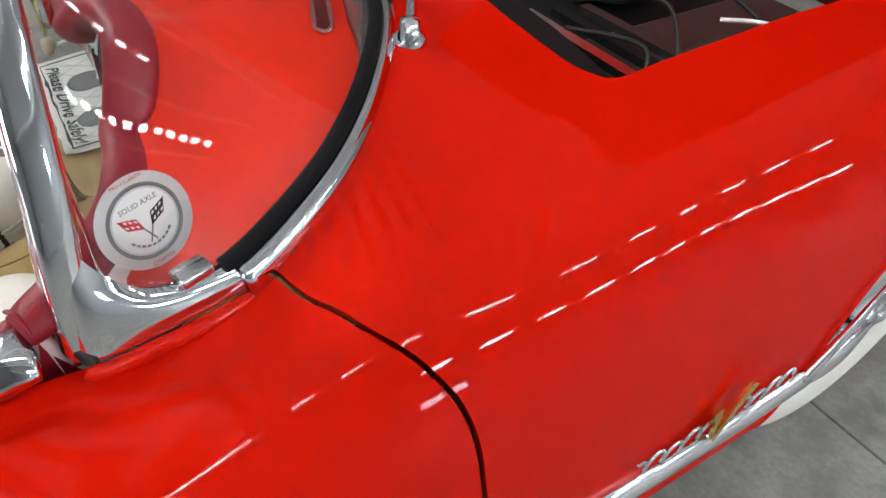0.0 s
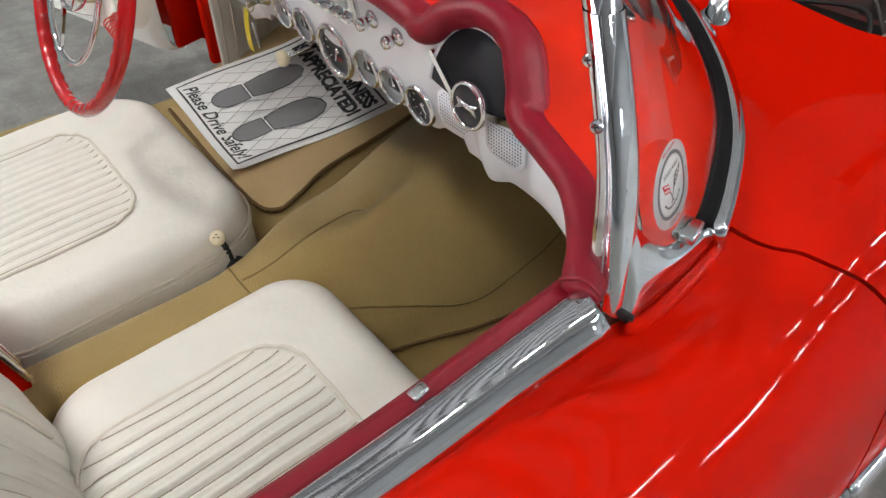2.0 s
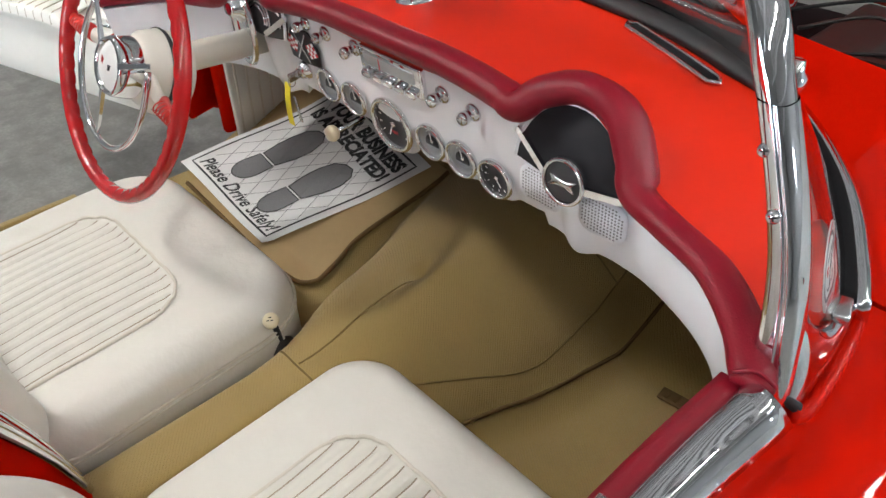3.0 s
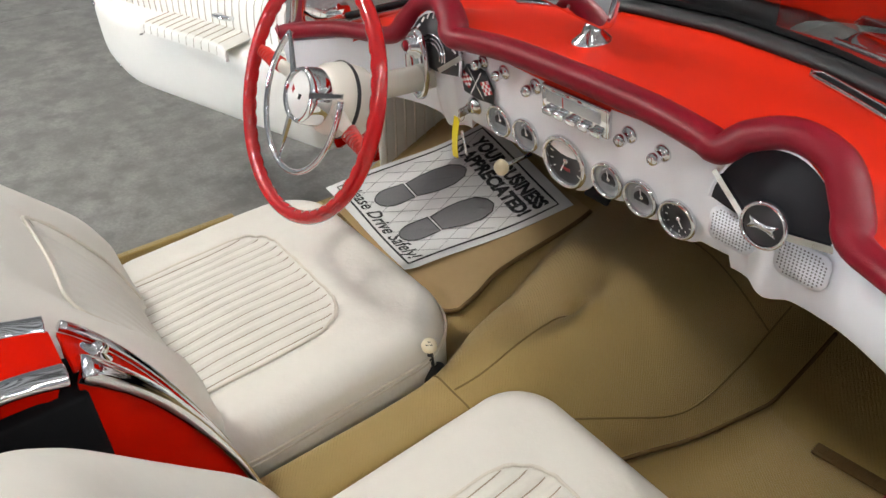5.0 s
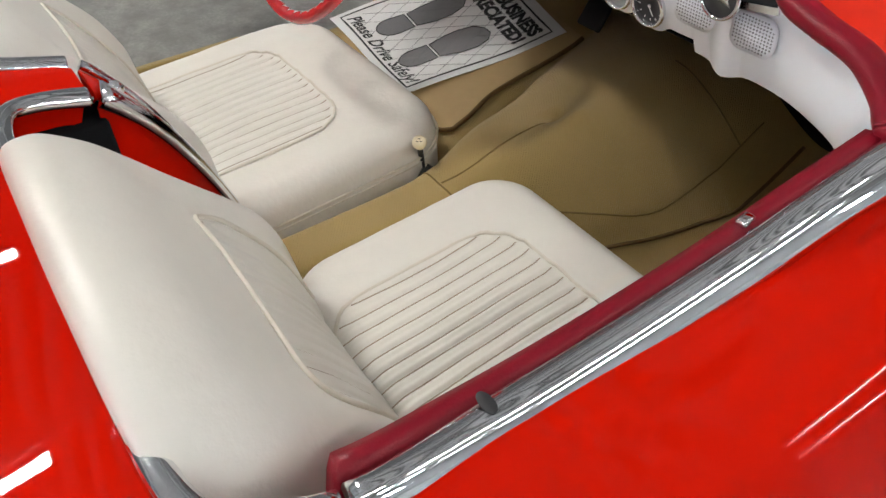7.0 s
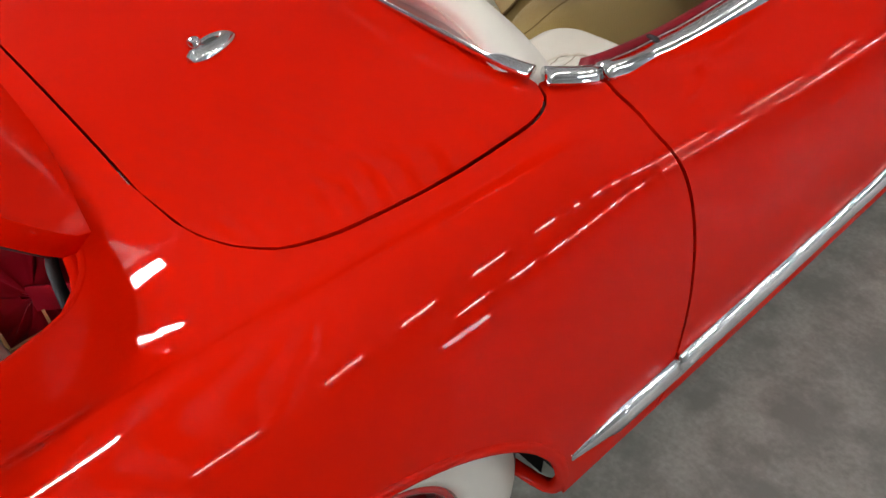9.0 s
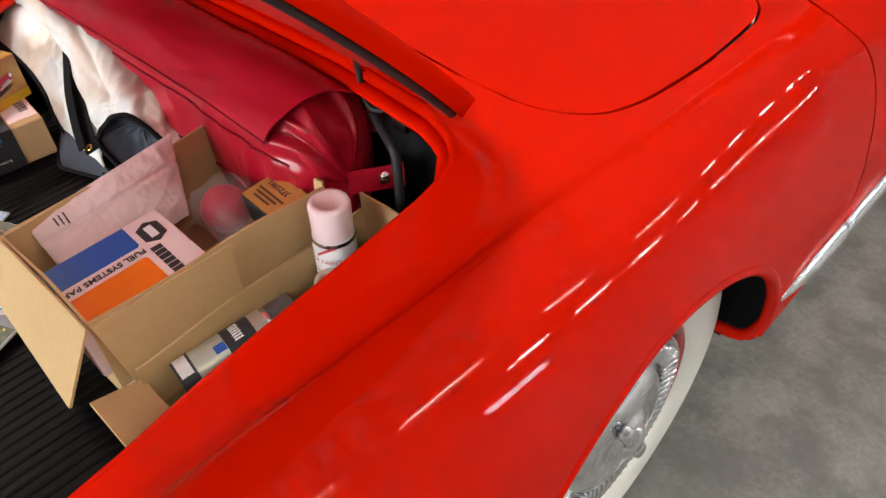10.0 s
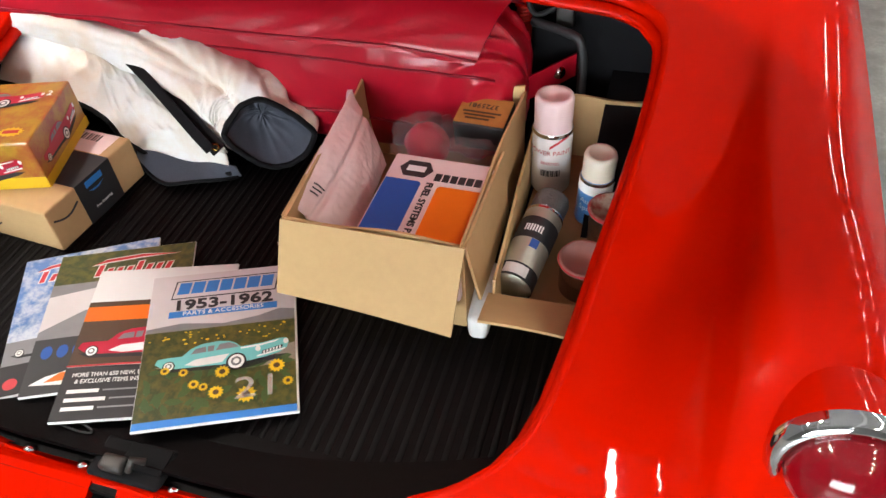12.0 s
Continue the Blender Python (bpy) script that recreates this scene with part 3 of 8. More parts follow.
def quarter(mirror):
    ys = spread(-1.60, -0.045, 90, (-1.475, -0.645, -0.565, -0.075, R_AXLE + 0.362, R_AXLE - 0.362))

    def inner(y):
        return length_at_x(y, float(edge_x(y)))
    rear = side_panel(ys, inner, SILL, 46, mirror)
    # the strip up to the slanting door gap, as rows beyond y = -0.02
    rows = skew_panel(lambda v: -0.045, lambda v: float(rear_door_gap(v)) - GAP, inner, SILL, 4, 46, mirror)
    me = bpy.data.meshes.new("scrap")
    rows.to_mesh(me)
    rows.free()
    rear.from_mesh(me)
    bpy.data.meshes.remove(me)
    return rear


def merge(*parts):
    out = bmesh.new()
    for bm in parts:
        me = bpy.data.meshes.new("scrap")
        bm.to_mesh(me)
        bm.free()
        out.from_mesh(me)
        bpy.data.meshes.remove(me)
    bmesh.ops.remove_doubles(out, verts=out.verts, dist=0.0004)
    return out


# deck strip between the trunk opening and the deck lid
strip = grid(lambda u, v: Vector((x := -0.47 + 0.94 * u, y := -0.635 + 0.07 * v, top_z(x, y))), 40, 6)
rear_body = merge(quarter(1), quarter(-1), strip)
part("rear_body", sheet(rear_body, 0.012, (0, 0, 1)), RED, car, "glossy red rear body with rounded fenders")


def deck_lid():
    def f(u, v):
        y = -0.561 + v * 0.483
        half = float(edge_x(y)) - 0.005
        x = (2 * u - 1) * half
        return Vector((x, y, top_z(x, y)))
    return part("deck_lid", sheet(grid(f, 56, 40), 0.015, (0, 0, 1)), RED, car, "closed red lid over the folded soft top")


deck = deck_lid()


def door_skin(mirror):
    return skew_panel(lambda v: float(rear_door_gap(v)) + GAP, lambda v: float(front_door_gap(v)) - GAP,
                      lambda y: length_at_x(y, float(belt_x(y))), lambda y: length_at_z(y, 0.2), 44, 46, mirror)


door_r = new("passenger_door")
door_r.parent = car
part("door_skin", sheet(door_skin(1), 0.02, (1, 0, 0.5)), RED, door_r, "closed glossy red door")

# front fender, cowl and the frame round the hood opening
HOOD_X = pchip([1.33, 1.34, 1.355, 1.375, 1.40, 1.45, 1.63, 1.78, 1.90, 2.1, 2.45, 2.52, 2.54], [0.46, 0.57, 0.612, 0.634, 0.637, 0.631, 0.619, 0.607, 0.599, 0.57, 0.46, 0.35, 0.02])
COWL_X = pchip([0.87, 0.90, 0.97, 1.05, 1.12, 1.18, 1.21], [0.71, 0.695, 0.655, 0.575, 0.44, 0.22, 0.01])


def fender(mirror):
    inner_cowl = lambda y: length_at_x(y, float(COWL_X(y)))
    rows = skew_panel(lambda v: float(front_door_gap(v)) + GAP, lambda v: 1.03 + 0.0 * v, lambda y: length_at_x(y, float(np.interp(y, [0.85, 0.88, 1.03], [0.728, 0.712, 0.60]))), SILL, 12, 46, mirror)
    mid = side_panel(spread(1.03, 1.33, 22, ()), lambda y: length_at_x(y, float(np.interp(y, [1.03, 1.12, 1.18, 1.21, 1.33], [0.60, 0.44, 0.22, 0.0, 0.0]))), SILL, 46, mirror)
    return rows, mid


def front_side(mirror):
    ys = spread(1.33, 2.68, 70, (1.345, 1.60, 2.53, F_AXLE - ARCH_R, F_AXLE + ARCH_R))
    return side_panel(ys, lambda y: length_at_x(y, float(HOOD_X(y)) if y < 2.54 else 0.0), SILL, 46, mirror)


front = merge(*fender(1), front_side(1), *fender(-1), front_side(-1))
part("front_body", sheet(front, 0.012, (0, 0, 1)), RED, car, "glossy red front fenders and cowl round the open engine bay")

# ---------------------------------------------------------------- cockpit
def carpet_z(x, y):
    """Height of the carpeted floor with its tunnel."""
    front = 1 / (1 + math.exp(-(y - 0.66) / 0.04))
    left = min(1.0, max(0.0, (-0.22 - x) / 0.55))
    side = 1 / (1 + math.exp((x + 0.12) / 0.03))
    low = 0.290 + side * (0.03 + 0.08 * left + 0.42 * max(0.0, y - 0.80)) + (1 - side) * 0.75 * max(0.0, y - 1.12)
    half = 0.085 + front * (0.15 + 0.10 * min(1.0, max(0.0, (y - 0.66) / 0.35)))
    d = min(1.0, abs(x - 0.03 * front) / half)
    rear_form, front_form = (1 - d ** 6), (0.5 + 0.5 * math.cos(math.pi * d)) ** 0.75
    if x < 0.03 * front:
        steep = min(1.0, abs(x - 0.03 * front) / (0.085 + front * (0.115 + 0.06 * min(1.0, max(0.0, (y - 0.66) / 0.35)))))
        front_form = 1 - steep ** 4
    top = 0.437 + 0.058 * front + 0.16 * max(0.0, y - 0.88)
    dent = 0.022 * math.exp(-((x - 0.010) / 0.012) ** 2 - ((y - 0.858) / 0.026) ** 2) - 0.013 * math.exp(-((x - 0.04) / 0.03) ** 2 - ((y - 0.89) / 0.04) ** 2)
    return low + max(0.0, top - low) * (rear_form * (1 - front) + front_form * front) - dent


tub = part("floor_carpet", sheet(grid(lambda u, v: Vector((x := -0.805 + 1.61 * u, y := 0.05 + 1.25 * v, carpet_z(x, y))), 130, 110), 0.01, (0, 0, 1)), CARPET, car, "worn tan carpet over floor and transmission tunnel")


def on_carpet(pts, lift=0.004, n=8):
    return [Vector((p.x, p.y, carpet_z(p.x, p.y) + lift)) for p in rounded([(x, y, 0) for x, y in pts], n)]


CARPET_SEAM = material("tan_carpet_seam", (0.20, 0.135, 0.045), rough=0.9, vary=0.3)
for pts in ([(0.215, 0.70), (0.234, 0.761), (0.255, 0.83), (0.281, 0.912), (0.305, 1.017), (0.324, 1.167), (0.332, 1.28)],):
    part("carpet_binding", tube(on_carpet(pts, 0.001), 0.0042, 8), CARPET_EDGE, car, "dark brown carpet binding")
for pts in ([(0.0, 0.575), (0.01, 0.65), (0.012, 0.76), (0.012, 0.84)], [(-0.085, 0.575), (0.0, 0.57), (0.09, 0.575)], [(0.12, 0.66), (0.159, 0.73), (0.202, 0.82), (0.244, 0.918), (0.254, 1.001), (0.248, 1.116), (0.246, 1.247)], [(0.05, 1.165), (0.155, 1.175), (0.246, 1.183)]):
    part("carpet_seam", tube(on_carpet(pts, 0.0), 0.002, 6), CARPET_SEAM, car, "brown carpet seam")
# heel plate on the passenger's floor
heel = part("heel_plate", block(0.17, 0.032, 0.006, 0.003, Matrix.Translation((0.51, 1.112, 0.293)) @ Matrix.Rotation(radians(6), 4, "Z")), CARPET_EDGE, car, "brown rubber plate with ribs")
for k in range(9):
    part("rib", block(0.011, 0.02, 0.003, 0.001, Matrix.Translation((0.44 + 0.0175 * k, 1.105 + 0.0018 * k, 0.2985))), CARPET_EDGE, heel)

# inner walls of the tub
part("bulkhead", block(1.34, 0.02, 0.52, 0.004, Matrix.Translation((0, -0.16, 0.27))), BLACK, car, "black rear bulkhead", smooth=False)
for s in (-1, 1):
    part("side_wall", block(0.02, 0.5, 0.2, 0.004, Matrix.Translation((s * 0.795, 0.25, 0.26))), CARPET, car, "tan carpeted side of the tub", smooth=False)
part("firewall", block(1.44, 0.02, 0.50, 0.004, Matrix.Translation((0, 1.31, 0.36))), BLACK, car, "black firewall", smooth=False)
part("underbody", block(1.5, 1.66, 0.02, 0.004, Matrix.Translation((0, 0.55, 0.23))), BLACK, car, "black underbody", smooth=False)


# ---------------------------------------------------------------- seats
def box_distance(x, y, hx, hy, r):
    """How far inside a rounded rectangle a place lies."""
    qx, qy = abs(x) - (hx - r), abs(y) - (hy - r)
    return -(math.hypot(max(qx, 0), max(qy, 0)) + min(max(qx, qy), 0) - r)



def cushion_form(hx, hy, corner, roll, height, insert, pleat, crown, nx=230, ny=100, seed=0):
    """A padded leather slab: local x across, y along the pleats, z up; insert is (half x, y from, y to, corner)."""
    ix, iy0, iy1, ir = insert
    ic, ih = (iy0 + iy1) / 2, (iy1 - iy0) / 2

    def z_at(x, y):
        d = box_distance(x, y, hx, hy, corner)
        e = min(max(d, 0.0), roll)
        z = height - roll + math.sqrt(max(roll * roll - (roll - e) ** 2, 0.0)) + crown * (1 - (x / hx) ** 2) * (1 - (y / hy) ** 2)
        di = box_distance(x, y - ic, ix, ih, ir)
        if di > 0:
            bow = x + 0.012 * math.sin(3.0 * (y - iy0) / (iy1 - iy0)) * (x / ix)
            k = (bow / pleat) % 1.0
            k = min(k, 1 - k) * pleat
            fade = min(1.0, di / 0.02)
            z -= 0.003 * fade + 0.0042 * math.exp(-(k / 0.0045) ** 2) * fade - 0.0022 * fade * math.sin(math.pi * min(1, k / pleat * 2))
        else:
            z -= 0.004 * math.exp(-(di / 0.008) ** 2)
        w = noise.noise(Vector((x * 7 + seed, y * 7, 1.3))) * 0.003 + noise.noise(Vector((x * 22 + seed, y * 15, 4.1))) * 0.0016
        return z + w * min(1.0, max(d, 0.0) / 0.03)

    bm = bmesh.new()
    rows = []
    for i in range(nx + 1):
        row = []
        for j in range(ny + 1):
            y = hy * math.sin(math.pi / 2 * (2 * j / ny - 1))
            qy = max(0.0, abs(y) - (hy - corner))
            x = (hx - corner + math.sqrt(max(0.0, corner * corner - qy * qy))) * (2 * i / nx - 1)
            row.append(bm.verts.new((x, y, z_at(x, y))))
        rows.append(row)
    for i in range(nx):
        for j in range(ny):
            bm.faces.new((rows[i][j], rows[i + 1][j], rows[i + 1][j + 1], rows[i][j + 1]))
    rim = [rows[i][0] for i in range(nx)] + [rows[nx][j] for j in range(ny)] + [rows[i][ny] for i in range(nx, 0, -1)] + [rows[0][j] for j in range(ny, 0, -1)]
    ring_a = rim
    for drop, grow in ((0.02, 0.003), (height - roll - 0.02, 0.0), (height - roll, -0.02)):
        ring_b = [bm.verts.new((v.co.x * (1 + grow / hx), v.co.y * (1 + grow / hy), height - roll - drop)) for v in rim]
        for k in range(len(rim)):
            n = (k + 1) % len(rim)
            bm.faces.new((ring_a[n], ring_a[k], ring_b[k], ring_b[n]))
        ring_a = ring_b
    bmesh.ops.remove_doubles(bm, verts=bm.verts, dist=1e-5)
    bmesh.ops.recalc_face_normals(bm, faces=bm.faces)

    outline = []
    for x, y in soft_rect(2 * ix, 2 * ih, ir, 10):
        outline.append(Vector((x, y + ic, z_at(x, y + ic) + 0.001)))
    dense = []
    for a, b in zip(outline, outline[1:] + outline[:1]):
        steps = max(1, int((b - a).length / 0.02))
        for k in range(steps):
            p = a.lerp(b, k / steps)
            dense.append(Vector((p.x, p.y, z_at(p.x, p.y) + 0.003)))
    belt = []
    for x, y in soft_rect(2 * hx + 0.008, 2 * hy + 0.008, corner, 8):
        belt.append(Vector((x, y, height - roll - 0.004)))
    grooves = []
    for n in range(-12, 13):
        way = []
        for k in range(60):
            y = iy0 + (iy1 - iy0) * k / 59
            x = n * pleat / (1 + 0.012 * math.sin(3.0 * k / 59) / ix)
            if box_distance(x, y - ic, ix, ih, ir) > 0.004:
                way.append(Vector((x, y, z_at(x, y) + 0.0014)))
        if len(way) > 6:
            grooves.append(way)
    return bm, dense, belt, grooves


# half section of a back, from the crease with the cushion over the top to the rear, as (y, z)
BACK_LINE = rounded([(0, 0.200, 0.43), (0, 0.205, 0.48), (0, 0.190, 0.54), (0, 0.164, 0.614), (0, 0.131, 0.675), (0, 0.099, 0.725), (0, 0.064, 0.775), (0, 0.033, 0.825), (0, 0.006, 0.870), (0, -0.018, 0.905), (0, -0.042, 0.928), (0, -0.064, 0.942), (0, -0.086, 0.942), (0, -0.099, 0.930), (0, -0.098, 0.908), (0, -0.084, 0.885), (0, -0.080, 0.865), (0, -0.090, 0.76), (0, -0.120, 0.60), (0, -0.120, 0.46)], 10)
BACK_X0, BACK_X1 = 0.080, 0.672


def back_at(u, v, s):
    """Skin of a seat back: u from the inner to the outer end, v up the face and over the top."""
    k = v * (len(BACK_LINE) - 1)
    i = min(int(k), len(BACK_LINE) - 2)
    p = BACK_LINE[i].lerp(BACK_LINE[i + 1], k - i)
    a = 2 * (0.5 - 0.5 * math.cos(math.pi * u)) - 1
    e = min(abs(a), 0.9995)
    x = (BACK_X0 + BACK_X1) / 2 + (BACK_X1 - BACK_X0) / 2 * a
    ky, kz = (1 - e ** 9) ** (1 / 3.0), (1 - e ** 3.0) ** 0.2
    b = min(1.0, max(0.0, (abs(a) - 0.52) / 0.27))
    wrap = (0.050 if a < 0 or s < 0 else 0.030) * b * b * (3 - 2 * b) * math.exp(-((p.z - 0.72) / 0.16) ** 2)
    y, z = -0.03 + (p.y + 0.03 + (wrap if v < 0.6 else 0.0)) * ky, 0.45 + (p.z - 0.45) * kz
    fold = 0.0
    if p.y > 0.0 and v < 0.6:
        d = box_distance(x - 0.372, z - 0.56, 0.172, 0.215, 0.06)
        t = min(1.0, max(0.0, d / 0.030))
        fold = 0.012 * t * t * (3 - 2 * t)
        if d > 0.004:
            q = ((x - 0.372) / 0.028) % 1.0
            q = min(q, 1 - q) * 0.028
            fold += (0.0042 * math.exp(-(q / 0.0045) ** 2) - 0.002 * math.sin(math.pi * min(1.0, q / 0.014))) * min(1.0, d / 0.02)
        else:
            fold += 0.004 * math.exp(-(d / 0.007) ** 2)
    w = 0.003 * noise.noise(Vector((x * 6 + s * 9, z * 6, y * 6))) + 0.0030 * (0.3 - abs(noise.noise(Vector((x * 15 + s * 4, z * 11 + x * 9, 2.0))))) * max(0.0, 1 - abs(z - 0.62) / 0.22)
    return Vector((s * x, y - fold * 0.92 + w, z - fold * 0.30 + w * 0.5))


def seat_back(ob, s):
    back = part("seat_back", facing(grid(lambda u, v: back_at(u, v, s), 170, 140), (0, 1, 1)), LEATHER, ob)

    def on_face(x, z):
        """The place of the face over a spot of its front view."""
        u = 0.5
        for _ in range(12):
            lo, hi = 0.0, 0.55
            for _ in range(20):
                mid = (lo + hi) / 2
                lo, hi = (mid, hi) if back_at(u, mid, s).z < z else (lo, mid)
            p = back_at(u, lo, s)
            u = min(0.98, max(0.02, u + (x - s * p.x) * 1.1))
        return p
    edge = [(x + 0.372, z + 0.56) for x, z in soft_rect(0.344, 0.43, 0.06, 10) if z > -0.085]
    edge = sorted([e for e in edge if e[0] > 0.372], key=lambda e: e[1]) + sorted([e for e in edge if e[0] <= 0.372], key=lambda e: -e[1])
    edge = [(0.544, 0.50), (0.544, 0.57)] + edge + [(0.200, 0.57), (0.200, 0.50)]
    line = []
    for (x0, z0), (x1, z1) in zip(edge, edge[1:]):
        n = max(1, int(math.hypot(x1 - x0, z1 - z0) / 0.015))
        line += [on_face(x0 + (x1 - x0) * k / n, z0 + (z1 - z0) * k / n) + Vector((0, 0.0024, 0.0012)) for k in range(n)]
    part("piping", tube(line, 0.0034, 6), PIPING, back)
    for k in range(-5, 6):
        x = 0.372 + 0.028 * k
        way = [on_face(x, 0.49 + 0.27 * j / 30) + Vector((0, 0.0008, 0.0004)) for j in range(31) if box_distance(x - 0.372, 0.49 + 0.27 * j / 30 - 0.56, 0.172, 0.215, 0.06) > 0.006]
        part("stitch_line", tube(way, 0.0011, 5), STITCH, back)
    for lift in (0.0, 0.006):
        part("rear_seam", tube([back_at(0.30 + 0.66 * k / 50, 0.715 + lift, s) + Vector((0, 0, 0.0006)) for k in range(51)], 0.0010, 5), PIPING, back)


STITCH = material("brown_stitching", (0.40, 0.33, 0.25), rough=0.8, vary=0.3)


def seat(cx, s):
    """One bucket seat: cushion and back with pleated inserts."""
    ob = new("bucket_seat")
    ob.parent = car
    tagged(ob, "cream leather bucket seat with pleated inserts")
    bm, pipe, belt, grooves = cushion_form(0.345 if s > 0 else 0.331, 0.250 if s > 0 else 0.292, 0.10 if s > 0 else 0.14, 0.055, 0.205, (0.200, -0.24 if s > 0 else -0.282, 0.122 if s > 0 else 0.108, 0.085), 0.028, 0.012, seed=cx * 10)
    m = Matrix.Translation((cx, 0.437 if s > 0 else 0.407, 0.288)) @ Matrix.Rotation(radians(3), 4, "X")
    bm.transform(m)
    cushion = part("seat_cushion", bm, LEATHER, ob)
    part("piping", tube([m @ p for p in pipe], 0.0034, 6, True), PIPING, cushion)
    part("welt", tube([m @ p for p in belt], 0.003, 6, True), PIPING, cushion)
    part("stitching", tube([m @ (p + Vector((0, 0, -0.012))) for p in belt], 0.0016, 5, True), PIPING, cushion)
    for way in grooves:
        part("stitch_line", tube([m @ p for p in way], 0.0011, 5), STITCH, cushion)
    seat_back(ob, s)
    return ob


seat(0.412, 1)
seat(-0.426, -1)

# painted divider between the seats with chrome edges
fall = rounded([(0, -0.085, 0.884), (0, -0.03, 0.880), (0, 0.02, 0.866), (0, 0.06, 0.823), (0, 0.10, 0.757), (0, 0.14, 0.665), (0, 0.175, 0.56), (0, 0.20, 0.45)], 8)
FALL_GAP = 0.0225


def fall_at(y):
    """Height of the panel's ridge for a place along the car."""
    ys = [p.y for p in fall]
    return Vector((-0.006, y, float(np.interp(y, ys, [p.z for p in fall]))))


def fall_half(y):
    return float(np.interp(y, [-0.085, -0.04, 0.0, 0.06, 0.12, 0.2], [0.060, 0.046, 0.039, 0.036, 0.027, 0.010]))


def fall_panel(y0, y1, deep):
    """Slightly crowned top with a skirt turned down on both sides."""
    def f(u, v):
        p = fall_at(y0 + (y1 - y0) * v)
        a = 2 * u - 1
        e = min(1.0, abs(a) / 0.72)
        skirt = max(0.0, abs(a) - 0.72) / 0.28
        return Vector((p.x + math.copysign(e * fall_half(p.y) - 0.006 * skirt, a), p.y - 0.02 * skirt, p.z - 0.006 * e * e - deep * skirt ** 1.1))
    return sheet(grid(f, 40, 36), 0.004, (0, 0.5, 1))


part("deck_nose", fall_panel(-0.083, FALL_GAP - 0.004, 0.045), RED, car, "glossy red nose of the deck lid between the seats")
wf = part("divider", fall_panel(FALL_GAP + 0.004, 0.199, 0.24), RED, car, "glossy red panel falling between the seats")
for sx, r, flat in ((-1, 0.0085, 0.0075), (1, 0.0215, 0.0165)):
    pts = [fall_at(y) + Vector((sx * (fall_half(y) + 0.004), 0.003, -0.006 if sx > 0 else 0.0)) for y in np.linspace(FALL_GAP + 0.006, 0.196, 40)]
    part("chrome_edge", sweep(pts, ring(r, 16, flat), scale=lambda t: (0.9 + 0.1 * min(1, t / 0.04)) * (1.0 - 0.60 * t)), CHROME, wf, "tapering chrome edge")
part("stud_plate", lathe([(0.0, 0.012), (0.006, 0.011), (0.009, 0.006), (0.009, 0.003), (0.017, 0.002), (0.018, 0.0)], 20, aim((-0.014, 0.056, 0.8275), (0, 0.80, 0.60)) @ Matrix.Diagonal((0.95, 1.25, 1.25, 1))), CHROME, wf)

# solid black block: the hollow's shade under the nose given as colour
part("hollow_filler", block(0.085, 0.165, 0.40, 0.006, Matrix.Translation((0, -0.052, 0.42))), BLACK, car, "black filler block in place of the shaded hollow under the deck nose")
# added plate in front of the bulkhead, black so the gap reads as shade
part("gap_backing", block(1.28, 0.012, 0.42, 0.003, Matrix.Translation((0, -0.135, 0.42))), BLACK, car, "black plate added behind the seats to darken the gap")

# gear lever with its ivory knob
lever = new("gear_lever")
lever.parent = car
part("stalk", tube(rounded([(-0.105, 0.60, 0.40), (-0.098, 0.592, 0.45), (-0.085, 0.58, 0.485)], 5), 0.006, 10), RUBBER, lever, "black lever stalk")
part("knob", lathe([(0.0, 0.0), (0.007, 0.001), (0.008, 0.012), (0.010, 0.018), (0.016, 0.024), (0.0185, 0.031), (0.0175, 0.038), (0.011, 0.044), (0.0, 0.0455)], 24, aim((-0.085, 0.582, 0.477), (0.45, -0.30, 0.85)) @ Matrix.Scale(0.82, 4)), CREAM, lever, "ivory gear knob with worn black marks")
for k, (a, b) in enumerate(((0.0, 0.004), (0.004, -0.003), (-0.005, -0.003))):
    part("mark", block(0.005, 0.0016, 0.0012, 0, aim((-0.085, 0.582, 0.477), (0.45, -0.30, 0.85)) @ Matrix.Translation((a * 0.82, b * 0.82, 0.0366))), BLACK_INK, lever, smooth=False)
part("boot", lathe([(0.03, 0.0), (0.028, 0.012), (0.018, 0.022), (0.009, 0.03)], 20, Matrix.Translation((-0.105, 0.60, 0.385))), RUBBER, lever, "black rubber lever boot")

# driver's rubber mat and the toe board
MAT_EDGE = pchip([0.742, 0.749, 0.758, 0.775, 0.802, 0.846, 0.906, 0.963, 1.031, 1.095, 1.2], [-0.46, -0.335, -0.298, -0.280, -0.272, -0.271, -0.277, -0.268, -0.251, -0.237, -0.222])
part("driver_mat", sheet(grid(lambda u, v: Vector((x := -0.74 + (float(MAT_EDGE(0.742 + 0.42 * v)) + 0.74) * u, y := 0.742 + 0.42 * v, carpet_z(x, y) + 0.012)), 24, 60), 0.008, (0, 0, 1)), TAN_MAT, car, "tan rubber floor mat with a rounded corner")
part("mat_binding", tube([Vector((x, 0.742, carpet_z(x, 0.742) + 0.012)) for x in np.linspace(-0.74, -0.48, 10)] + [Vector((float(MAT_EDGE(y)), y, carpet_z(float(MAT_EDGE(y)), y) + 0.012)) for y in np.linspace(0.7425, 1.16, 70)], 0.0055, 8), CARPET_EDGE, car, "dark brown edge of the floor mat")


